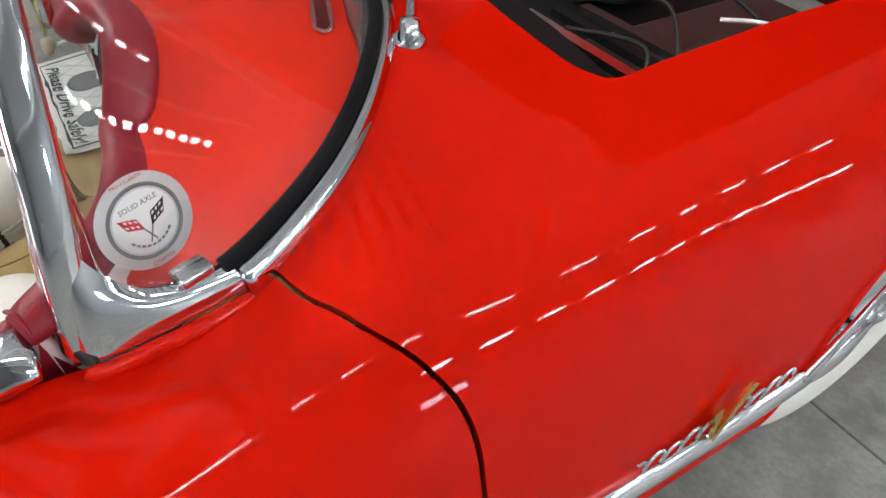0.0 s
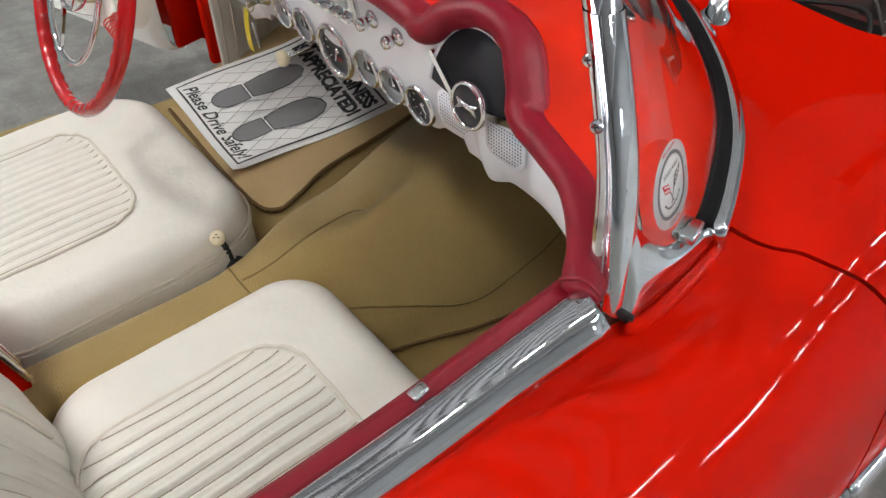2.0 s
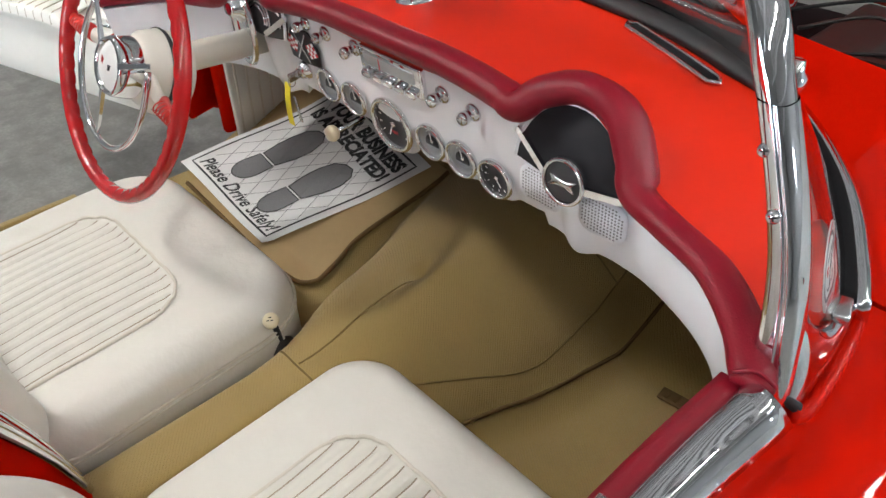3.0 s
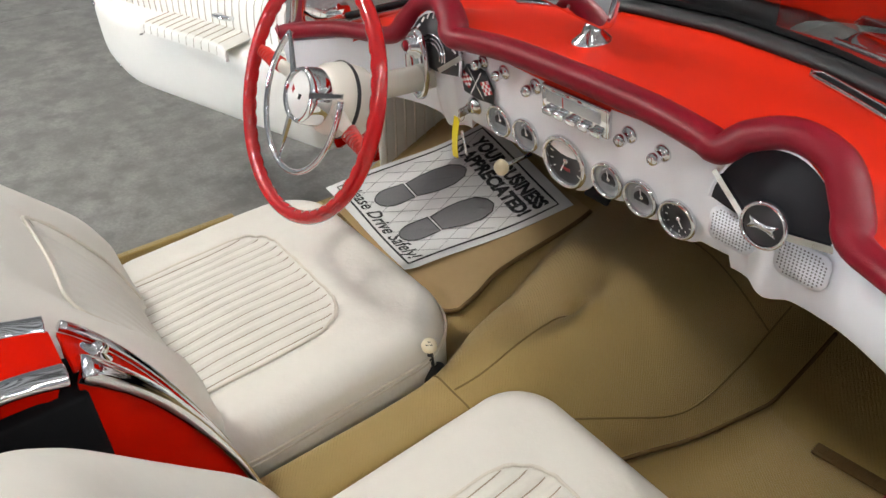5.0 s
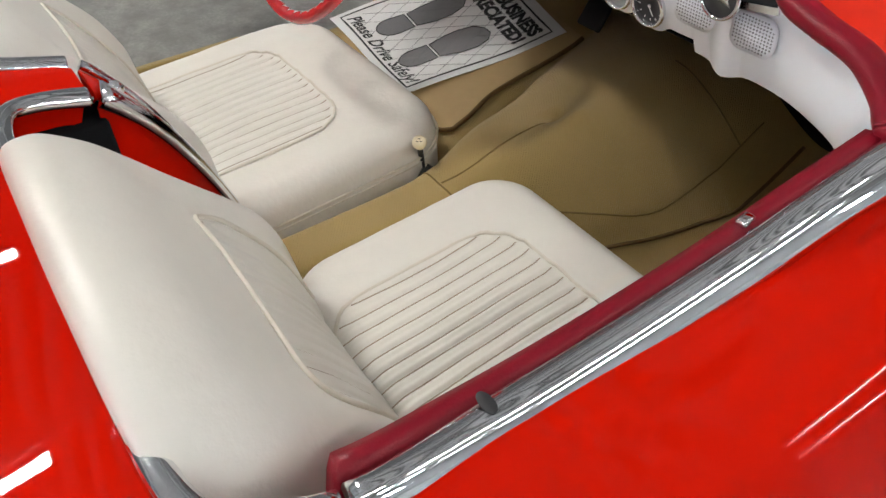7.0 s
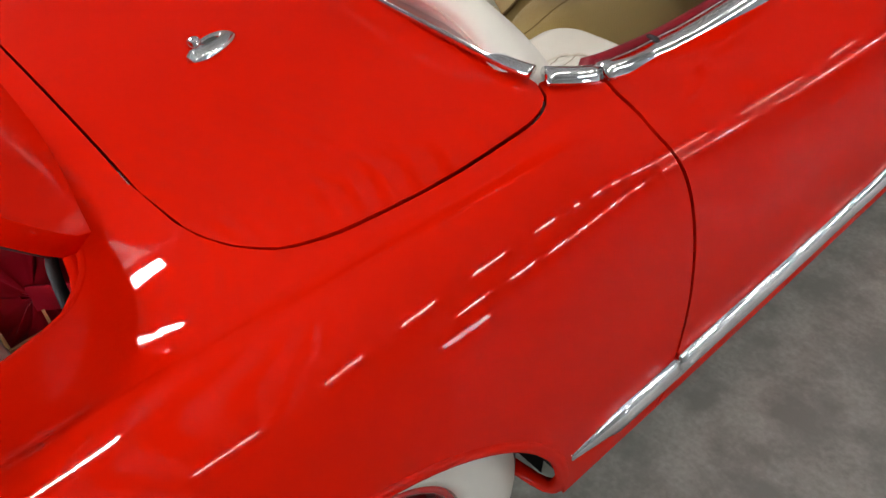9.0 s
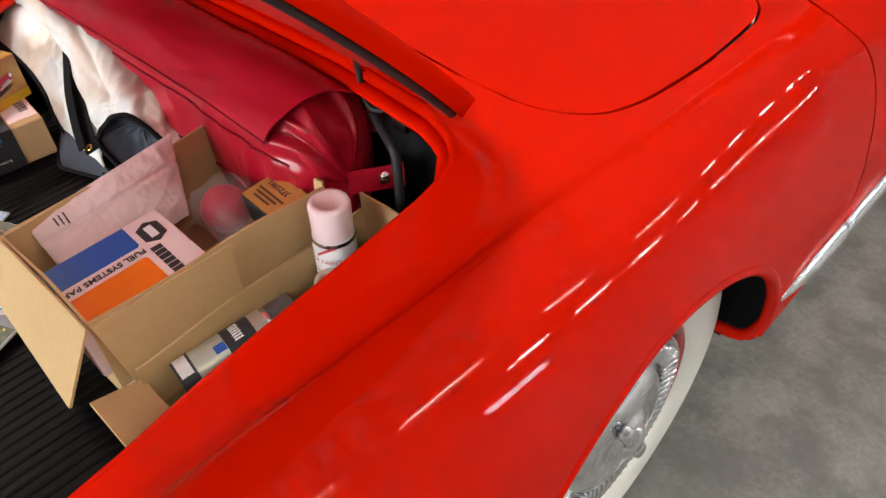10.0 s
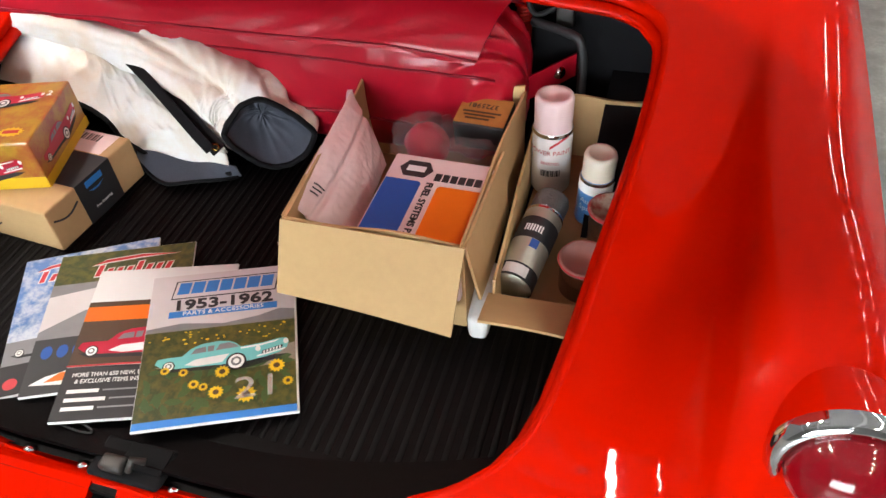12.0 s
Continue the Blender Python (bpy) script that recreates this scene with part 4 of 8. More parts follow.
# ---------------------------------------------------------------- sills, kick panels
for s in (-1, 1):
    part("door_sill", sweep([(s * 0.79, -0.02, 0.335), (s * 0.79, 0.5, 0.337), (s * 0.79, 0.98, 0.35)], [(-0.055, 0), (0.055, 0), (0.06, -0.02), (0.06, -0.15), (-0.06, -0.15), (-0.06, -0.02)]), STEEL, car, "ribbed bright metal door sill", smooth=False)
    kick = part("kick_panel", block(0.015, 0.36, 0.42, 0.01, Matrix.Translation((s * 0.775, 1.10, 0.40))), LEATHER, car, "pleated beige leather kick panel")
    for k in range(11):
        part("pleat", tube([(s * 0.7675, 0.935 + 0.032 * k, 0.43), (s * 0.7655, 0.940 + 0.032 * k, 0.6), (s * 0.7675, 0.945 + 0.032 * k, 0.79)], 0.0028, 6), PIPING, kick)
    part("screw", lathe([(0, 0.004), (0.005, 0.003), (0.007, 0)], 12, aim((s * 0.767, 1.22, 0.5), (-s, 0, 0))), CHROME, kick)
part("door_pillar", block(0.03, 0.10, 0.42, 0.01, Matrix.Translation((-0.84, 0.965, 0.44))), RED, car, "red painted door pillar")
part("door_pillar", block(0.03, 0.10, 0.40, 0.01, Matrix.Translation((0.80, 0.965, 0.44))), RED, car, "red painted door pillar")

# belt mouldings in bright metal, door cap in maroon
BELT = [(0.669, -0.078, 0.872), (0.70, 0.01, 0.853), (0.695, 0.15, 0.830), (0.693, 0.30, 0.825), (0.696, 0.46, 0.838), (0.705, 0.57, 0.866), (0.720, 0.655, 0.900), (0.722, 0.70, 0.915)]
BELT_FORM = [(-0.020, -0.012), (-0.021, -0.004), (-0.018, 0.004), (-0.011, 0.0095), (-0.002, 0.0115), (0.007, 0.010), (0.0135, 0.005), (0.0195, -0.003), (0.024, -0.012), (0.027, -0.020), (0.0, -0.016)]


def along(points, a, b, n=40):
    """Part of a smooth line, by its y."""
    line = rounded(points, 12)
    ys = np.array([p.y for p in line])
    t = np.linspace(a, b, n)
    return [Vector((float(np.interp(v, ys, [p.x for p in line])), v, float(np.interp(v, ys, [p.z for p in line])))) for v in t]


part("belt_moulding", sweep(along(BELT, 0.014, 0.652), BELT_FORM, up=(0, 0, 1), scale=lambda t: 0.62 + 0.38 * min(1.0, t / 0.25) + 0.08 * max(0.0, (t - 0.85) / 0.15)), CHROME, door_r, "broad bright chrome moulding along the door top")
part("belt_moulding", sweep(along(BELT, -0.070, 0.007, 8), [(x * 0.60, z * 0.60 - 0.002) for x, z in BELT_FORM]), CHROME, car, "short bright chrome moulding behind the door")
REAR_BELT = rounded([(0.664, -0.081, 0.868), (0.62, -0.090, 0.871), (0.5, -0.092, 0.877), (0.32, -0.088, 0.880), (0.17, -0.090, 0.884), (0.118, -0.088, 0.885), (0.082, -0.079, 0.884), (0.062, -0.060, 0.880), (0.053, -0.025, 0.872), (0.050, 0.016, 0.861)], 10)
for s in (1, -1):
    part("rear_belt", sweep([Vector((p.x * s - 0.005, p.y, p.z)) for p in REAR_BELT], [(x * s, z) for x, z in ring(0.013, 14, 0.0085)], scale=lambda t: 1.0 + 0.38 * max(0.0, t - 0.55) / 0.45), CHROME, car, "bright chrome moulding round the back of the cockpit")
cap_line = [p + Vector((-0.031, 0, -0.006)) for p in along(BELT, 0.02, 0.652)]
part("door_cap", sweep(cap_line, [(-0.012, -0.09), (-0.016, -0.02), (-0.012, 0.003), (0.0, 0.008), (0.012, 0.003), (0.012, -0.09)]), MAROON, door_r, "maroon padded door cap")
part("door_card", block(0.02, 0.84, 0.40, 0.008, Matrix.Translation((0.655, 0.43, 0.36))), LEATHER, door_r, "beige inner door panel")
part("lock_clip", block(0.013, 0.020, 0.009, 0.003, Matrix.Translation((0.668, 0.49, 0.842)) @ Matrix.Rotation(radians(6), 4, "Z")), CHROME, door_r, "small bright top clip")
part("belt_hole", lathe([(0.0, 0.0015), (0.0075, 0.0015), (0.0085, 0.0)], 16, aim((0.688, 0.146, 0.8425), (0.1, 0, 1)) @ Matrix.Diagonal((0.8, 1.4, 1, 1))), BLACK_INK, door_r)

# ---------------------------------------------------------------- dashboard
GAUGES = [(-0.191, 0.827, 0.030, 0), (-0.119, 0.825, 0.030, 0), (-0.022, 0.810, 0.047, 1), (0.077, 0.818, 0.0305, 0), (0.146, 0.816, 0.0305, 0), (0.217, 0.812, 0.0315, 2)]
dash = new("dashboard")
dash.parent = car
tagged(dash, "white painted dashboard with a row of round gauges")
face_y = pchip([0, 0.27, 0.33, 0.45, 0.55, 0.62, 0.665, 0.70], [0.842, 0.842, 0.845, 0.838, 0.806, 0.76, 0.70, 0.645])


def dash_low(x):
    z = 0.782 if abs(x) < 0.30 else 0.762
    for gx, gz, gr, _ in GAUGES:
        r = gr + 0.013
        if abs(x - gx) < r:
            z = min(z, gz - math.sqrt(r * r - (x - gx) ** 2))
    if 0.30 < abs(x) < 0.42:
        z -= 0.012 * math.exp(-((abs(x) - 0.365) / 0.03) ** 2)
    return z


def dash_face(u, v):
    x = -0.69 + 1.38 * u
    low, high = dash_low(x), float(np.interp(abs(x), [0.30, 0.42, 0.46, 0.54, 0.69], [0.955, 0.955, 0.912, 0.896, 0.885]))
    z = low + (high - low) * v
    y = float(face_y(abs(x))) - 0.13 * (z - 0.81) + (0.012 * (1 - v) ** 6)
    if abs(abs(x) - 0.365) < 0.03 and z < 0.87:
        y -= 0.012 * math.cos((abs(x) - 0.365) / 0.03 * math.pi / 2)
    return Vector((x, y, z))


part("dash_face", sheet(grid(dash_face, 240, 20), 0.016, (0, -1, 0)), WHITE_DASH, dash)


def on_dash(x, z, out=0.0):
    return Vector((x, float(face_y(abs(x))) - 0.13 * (z - 0.81) - out, z))


DASH_OUT = Vector((0, -0.99, -0.13)).normalized()


def gauge(x, z, r, kind):
    g = new("gauge")
    g.parent = dash
    m = aim(on_dash(x, z, 0.001), DASH_OUT)
    part("bezel", lathe([(r * 1.08, 0.0), (r * 1.10, 0.004), (r * 1.02, 0.009), (r * 0.93, 0.0085), (r * 0.90, 0.004), (r * 0.90, -0.004)], 36, m), CHROME, g)
    if kind == 0:
        part("dial", lathe([(r * 0.91, 0.001), (r * 0.60, -0.003), (r * 0.58, 0.0), (0, 0.0)], 36, m), DIAL_LIGHT, g, "silver gauge dial")
        part("fan", plate([(r * 0.5 * math.cos(radians(a)), r * 0.5 * math.sin(radians(a))) for a in range(-20, 201, 20)], m @ Matrix.Translation((0, -r * 0.1, 0.0005))), DIAL, g)
    else:
        part("dial", lathe([(r * 0.91, 0.001), (r * 0.88, -0.002), (0, -0.002)], 36, m), DIAL, g, "black gauge dial")
        for k in range(11 if kind == 1 else 12):
            a = radians(215 - k * (25 if kind == 1 else 30))
            part("tick", block(r * 0.14, r * 0.035, 0.0006, 0, m @ Matrix.Rotation(a, 4, "Z") @ Matrix.Translation((r * 0.75, 0, -0.0018))), WHITE_INK, g, smooth=False)
    part("needle", block(r * 0.62, r * 0.045, 0.0008, 0, m @ Matrix.Rotation(radians(100 if kind == 0 else 185 + 60 * kind), 4, "Z") @ Matrix.Translation((r * 0.22, 0, 0.0014))), WHITE_INK, g, smooth=False)
    part("hub", lathe([(0, 0.003), (r * 0.10, 0.0025), (r * 0.12, 0.0)], 14, m), CHROME, g)
    return g


for gx, gz, gr, kind in GAUGES:
    gauge(gx, gz, gr, kind)
lettering("100x1", 0.009, aim(on_dash(-0.022, 0.795, 0.0012), DASH_OUT, math.pi), RED_INK, dash, "dial_lettering")


def dash_knob(x, z, r=0.013, long=0.03, mat=CHROME):
    k = new("knob")
    k.parent = dash
    m = aim(on_dash(x, z, 0.0), DASH_OUT)
    part("collar", lathe([(r * 1.5, 0.0), (r * 1.5, 0.003), (r * 1.1, 0.006), (r * 0.7, 0.008), (r * 0.7, long * 0.5)], 20, m), CHROME, k)
    part("cap", lathe([(r * 0.7, long * 0.45), (r, long * 0.5), (r * 1.05, long * 0.8), (r * 0.85, long), (0, long * 1.05)], 20, m), mat, k)


dash_knob(0.180, 0.912, 0.0098, 0.027)
dash_knob(0.117, 0.918, 0.0098, 0.028)
dash_knob(-0.088, 0.930, 0.0098, 0.028)
dash_knob(-0.168, 0.931, 0.0092, 0.026)
dash_knob(-0.225, 0.934, 0.009, 0.026)
# pull knob in ivory under the dash, ignition lock with key and tag
pull = new("pull_knob")
pull.parent = dash
part("rod", tube([(-0.128, 0.86, 0.775), (-0.128, 0.79, 0.772)], 0.004, 8), STEEL, pull)
part("cap", lathe([(0, 0.0), (0.008, 0.001), (0.014, 0.006), (0.0155, 0.013), (0.012, 0.02), (0, 0.022)], 20, aim((-0.128, 0.80, 0.772), (0, -1, 0))), CREAM, pull, "ivory pull knob")
lock = new("ignition_lock")
lock.parent = dash
lm = aim(on_dash(-0.264, 0.832), DASH_OUT)
part("bezel", lathe([(0.019, 0), (0.019, 0.004), (0.013, 0.010), (0.011, 0.016), (0.0, 0.016)], 24, lm), CHROME, lock)
part("key", block(0.004, 0.018, 0.03, 0.002, lm @ Matrix.Translation((0, 0, 0.012))), STEEL, lock, "steel ignition key")
part("tag", sheet(grid(lambda u, v: Vector((-0.274 + 0.017 * (u - 0.5) - 0.006 * v, 0.80 - 0.004 * math.sin(3 * v), 0.815 - 0.088 * v)), 2, 8), 0.0015, (0, -1, 0)), YELLOW_TAG, lock, "yellow paper key tag")
part("key_ring", tube([(-0.266, 0.805 + 0.008 * math.cos(a / 10 * math.tau), 0.818 + 0.010 * math.sin(a / 10 * math.tau)) for a in range(10)], 0.001, 5, True, up=(1, 0, 0)), STEEL, lock)
part("spare_key", block(0.008, 0.002, 0.05, 0.001, Matrix.Translation((-0.243, 0.80, 0.745)) @ Matrix.Rotation(radians(-18), 4, "Y")), STEEL, lock)
# crossed flags badge
badge = new("flag_badge")
badge.parent = dash
bmx = aim(on_dash(-0.243, 0.888, 0.004), DASH_OUT, math.pi)
part("shield", plate([(-0.042, 0.030), (0.0, 0.034), (0.042, 0.030), (0.046, 0.0), (0.026, -0.030), (0.0, -0.036), (-0.026, -0.030), (-0.046, 0.0)], bmx, 0.004), DIAL, badge, "black shield badge")
for s in (-1, 1):
    for i in range(4):
        for j in range(4):
            if True:
                part("check", block(0.0062, 0.0062, 0.001, 0, bmx @ Matrix.Translation((s * 0.029, 0.001, 0.0045)) @ Matrix.Rotation(radians(-s * 25), 4, "Z") @ Matrix.Translation(((i - 1.5) * 0.0064, (j - 1.5) * 0.0064, 0))), RED_INK if (i + j) % 2 else WHITE_INK, badge, smooth=False)
    part("staff", block(0.003, 0.066, 0.002, 0.0006, bmx @ Matrix.Translation((0, 0, 0.005)) @ Matrix.Rotation(radians(s * 35), 4, "Z")), CHROME, badge, smooth=False)
# radio
radio = new("radio")
radio.parent = dash
rm = aim(on_dash(0.010, 0.924, 0.0), DASH_OUT, math.pi)
part("frame", block(0.148, 0.052, 0.012, 0.004, rm), CHROME, radio, "chrome radio face")
part("window", block(0.118, 0.020, 0.003, 0.001, rm @ Matrix.Translation((0, -0.008, 0.0115))), DIAL_LIGHT, radio, "tuning window")
part("needle", block(0.0015, 0.018, 0.001, 0, rm @ Matrix.Translation((0.02, -0.008, 0.0145))), RED_INK, radio, smooth=False)
for k in range(5):
    part("button", block(0.021, 0.012, 0.014, 0.003, rm @ Matrix.Translation((-0.054 + 0.027 * k, 0.017, 0.008))), CHROME, radio, "chrome push button")

# padded top edge, arched over both pods
HALF_PAD = [(0.0, 0.820, 0.978), (0.15, 0.820, 0.976), (0.25, 0.815, 0.968), (0.285, 0.806, 0.968), (0.308, 0.820, 0.990), (0.358, 0.838, 1.006), (0.418, 0.838, 0.993), (0.458, 0.818, 0.952), (0.478, 0.800, 0.925), (0.525, 0.788, 0.914), (0.604, 0.757, 0.912), (0.668, 0.705, 0.907), (0.700, 0.664, 0.902), (0.706, 0.650, 0.899)]
pad_line = [Vector((-p.x, p.y, p.z)) for p in reversed(rounded(HALF_PAD, 7)[1:])] + rounded(HALF_PAD, 7)
PAD_FORM = [(0.029 * math.cos(a), 0.021 * math.sin(a)) for a in [k * math.tau / 18 for k in range(18)]]
part("dash_pad", sweep(pad_line, PAD_FORM, up=(0, 0.25, 1), scale=lambda t: 1.0 - 0.20 * min(1.0, max(0.0, (abs(2 * t - 1) - 0.50) / 0.20)) - 0.16 * max(0.0, (abs(2 * t - 1) - 0.90) / 0.10)), MAROON, dash, "maroon padded vinyl dash edge")
for s in (1, -1):
    part("pad_seam", tube(rounded([(s * 0.686, 0.645, 0.908), (s * 0.706, 0.653, 0.918), (s * 0.724, 0.659, 0.906)], 6), 0.0022, 6), MAROON, dash)


# pods: black half-round above, perforated white below, emblem in the middle
def pod(s, clock):
    p = new("speaker_pod" if not clock else "speedometer_pod")
    p.parent = dash
    cx, cz = s * 0.365, 0.893
    out = [(-0.088, -0.002)] + [(0.088 * math.cos(radians(a)) * -1, 0.096 * math.sin(radians(a))) for a in range(8, 173, 8)] + [(0.088, -0.002), (0.03, -0.012), (-0.03, -0.012)]
    m = Matrix.Translation((cx, 0.818, cz)) @ Matrix(((1, 0, 0, 0), (0, 0.16, -0.987, 0), (0, 0.987, 0.16, 0), (0, 0, 0, 1)))
    part("grille_cloth" if not clock else "dial", plate(out, m, 0.006), MESH_BLACK if not clock else DIAL, p, "black woven half-round grille" if not clock else "black half-round speedometer dial")
    edge_line = [m @ Vector((x, z, 0.006)) for x, z in out[:-2]]
    part("rim", tube(edge_line, 0.003, 8, up=(0, 1, 0)), WHITE_DASH, p)
    for q in (-1, 1):
        a, b = m @ Vector((q * 0.030, -0.006, 0.010)), m @ Vector((q * 0.090, 0.004 if q * s > 0 else 0.036, 0.008))
        part("bar", sweep([a, b], [(-0.003, -0.005), (0.003, -0.005), (0.003, 0.005), (-0.003, 0.005)]), CHROME, p, "bright trim bar", smooth=False)
    if not clock:
        em = aim((cx, 0.812, cz - 0.004), (0, -0.987, 0.05))
        part("boss", lathe([(0.0, 0.008), (0.027, 0.008), (0.029, 0.004)], 36, em), DIAL, p, "black round boss")
        part("boss_ring", lathe([(0.034, 0.0), (0.034, 0.008), (0.031, 0.012), (0.028, 0.009), (0.028, 0.004)], 40, em), CHROME, p)
        part("emblem", plate([(-0.021, 0.008), (-0.006, 0.004), (0.006, 0.004), (0.021, 0.009), (0.015, 0.0), (0.020, -0.008), (0.005, -0.004), (-0.006, -0.004), (-0.022, -0.008), (-0.015, 0.0)], em @ Matrix.Rotation(math.pi, 4, "Z") @ Matrix.Translation((0, 0, 0.0085)), 0.003), CHROME, p, "small winged chrome emblem")
        for q in (-1, 1):
            gm = Matrix.Translation((cx + q * 0.052 * s, 0.829, 0.847)) @ Matrix(((1, 0, 0, 0), (0, -0.06, -0.998, 0), (0, 0.998, -0.06, 0), (0, 0, 0, 1)))
            part("grille_plate", plate(soft_rect(0.074, 0.058, 0.018), gm, 0.004), WHITE_DASH, p)
            bm = bmesh.new()
            for i in range(13):
                for j in range(10):
                    x, y = (i - 6) * 0.0052, (j - 4.5) * 0.0052
                    if box_distance(x, y, 0.034, 0.026, 0.015) > 0.002:
                        plate([(x + 0.0014 * math.cos(a * math.tau / 5), y + 0.0014 * math.sin(a * math.tau / 5)) for a in range(5)], gm @ Matrix.Translation((0, 0, 0.004)), 0.0003, bm)
            tagged(part("perforation", bm, GREY_INK, p, smooth=False), kind="stuff")
    else:
        for k in range(12):
            a = radians(12 + 14.2 * k)
            part("number_mark", block(0.004, 0.013, 0.001, 0, m @ Matrix.Translation((-0.07 * math.cos(a), 0.09 * math.sin(a), 0.007)) @ Matrix.Rotation(a - math.pi / 2, 4, "Z")), WHITE_INK, p, smooth=False)
        for r in (0.028, 0.036, 0.044):
            part("dial_ring", tube([m @ Vector((-r * math.cos(radians(a)), 0.01 + r * math.sin(radians(a)), 0.010)) for a in range(0, 181, 12)], 0.0022, 6, up=(0, 1, 0)), CHROME, p)
    return p


pod(1, False)
pod(-1, True)

# red upper side of the dash up to the windshield
pad_y = pchip([0, 0.44, 0.50, 0.60, 0.66, 0.70], [0.818, 0.822, 0.800, 0.768, 0.715, 0.655])
cowl_y = pchip([0, 0.22, 0.44, 0.575, 0.655, 0.695, 0.712], [1.235, 1.205, 1.135, 1.055, 0.965, 0.890, 0.79])


def dash_top(u, v):
    x = 0.70 * (2 * u - 1)
    a, b = float(pad_y(abs(x))), float(cowl_y(abs(x)))
    y = a + (b - a) * v
    z = top_z(x, max(y, 0.75)) - 0.006
    z += 0.052 * math.exp(-((abs(x) - 0.37) / 0.075) ** 2 - max(0, y - 0.80) ** 2 / 0.016)
    z -= 0.03 * max(0, (abs(x) - 0.55) / 0.15) * max(0, (0.80 - y) / 0.15)
    return Vector((x, y, z))


# unseen panel, added to cut the light that bounces into the footwell
part("footwell_blocker", sheet(grid(lambda u, v: Vector((-0.70 + 1.40 * u, 0.99 + 0.30 * v, 0.70 + 0.04 * v)), 8, 4), 0.004, (0, 0, 1)), BLACK, dash, "unseen black panel added under the dashboard to darken the footwell")
part("dash_top", sheet(grid(dash_top, 110, 40), 0.008, (0, 0, 1)), RED_DASH, dash, "satin red upper side of the dashboard")
for s in (-1, 1):
    vent = new("defroster_vent")
    vent.parent = dash
    a, b = (0.215, 1.150), (0.405, 1.075)
    line = []
    for k in range(13):
        x, y = a[0] + (b[0] - a[0]) * k / 12, a[1] + (b[1] - a[1]) * k / 12
        line.append(Vector((x * s, y, top_z(x, y) - 0.002)))
    side = Vector((0.367 * s, 0.93, 0)).normalized()
    loop = [p + side * 0.011 for p in line] + [line[-1] + Vector((0.011 * s, -0.004, 0))] + [p - side * 0.011 for p in reversed(line)] + [line[0] - Vector((0.011 * s, -0.004, 0))]
    part("vent_rim", tube(loop, 0.004, 8, True), CHROME, vent, "bright rim of a slot vent")
    part("slot", sweep([p + Vector((0, 0, 0.001)) for p in line], [(-0.009, -0.002), (0.009, -0.002), (0.009, 0.001), (-0.009, 0.001)]), BLACK, vent, smooth=False)
# black seal along the foot of the glass
seal = [Vector((x, float(cowl_y(abs(x))) - 0.012, top_z(x, float(cowl_y(abs(x))) - 0.01) + 0.002)) for x in np.linspace(-0.53, 0.53, 60)]
part("glass_seal", sweep(seal, [(-0.028, -0.006), (0.026, -0.006), (0.024, 0.006), (0.008, 0.012), (-0.024, 0.008)], scale=lambda t: min(1.0, 0.3 + 6 * min(t, 1 - t))), RUBBER, dash, "wide black rubber glass seal")

# rear-view mirror on its chrome foot
mirror = new("rear_view_mirror")
mirror.parent = car
mz = top_z(0.0, 1.0)
part("foot", lathe([(0.030, 0), (0.028, 0.006), (0.016, 0.018), (0.011, 0.04), (0.012, 0.062)], 24, Matrix.Translation((-0.13, 1.0, mz - 0.006)) @ Matrix.Diagonal((1, 1.5, 1, 1))), CHROME, mirror)
mm = Matrix.Translation((-0.155, 0.975, mz + 0.088)) @ Matrix.Rotation(radians(-12), 4, "Z") @ Matrix.Rotation(radians(80), 4, "X")
part("housing", plate(soft_rect(0.235, 0.088, 0.024), mm @ Matrix.Translation((0, 0, -0.006)), 0.012), CHROME, mirror)
part("mirror_glass", plate(soft_rect(0.225, 0.080, 0.020), mm @ Matrix.Translation((0, 0, 0.0065)), 0.001), material("mirror_silver", (0.9, 0.9, 0.9), rough=0.02, metal=1.0), mirror, smooth=False)
part("tab", lathe([(0, 0.004), (0.010, 0.003), (0.012, 0)], 24, mm @ Matrix.Translation((0.0, -0.034, 0.004))), CHROME, mirror, "chrome mirror tab")

# ---------------------------------------------------------------- steering
steer = new("steering_wheel")
steer.parent = car
tagged(steer, "red steering wheel with chrome horn ring")
SW = aim((-0.398, 0.553, 0.887), (0.0, -0.925, 0.38)) @ Matrix.Scale(1.075, 4) @ Matrix.Rotation(radians(-15), 4, "Z")
bm = bmesh.new()
rim_pts = [(0.203 * math.cos(a), 0.203 * math.sin(a), 0) for a in [k * math.tau / 120 for k in range(120)]]
rings_n = 14
rows = []
for k in range(240):
    a = k * math.tau / 240
    wob = 0.0018 * max(0.0, math.sin(a * 46))
    row = []
    for j in range(rings_n):
        b = j * math.tau / rings_n
        r = 0.0125 - (wob if math.cos(b) < 0 else 0)
        row.append(bm.verts.new(SW @ Vector(((0.205 + r * math.cos(b)) * math.cos(a), (0.205 + r * math.cos(b)) * math.sin(a), r * 1.05 * math.sin(b)))))
    rows.append(row)
for k in range(240):
    for j in range(rings_n):
        bm.faces.new((rows[k][j], rows[(k + 1) % 240][j], rows[(k + 1) % 240][(j + 1) % rings_n], rows[k][(j + 1) % rings_n]))
bmesh.ops.recalc_face_normals(bm, faces=bm.faces)
part("rim", bm, material("red_wheel_plastic", (0.50, 0.008, 0.010), rough=0.22, coat=0.5, vary=0.05), steer, "glossy red ribbed rim")
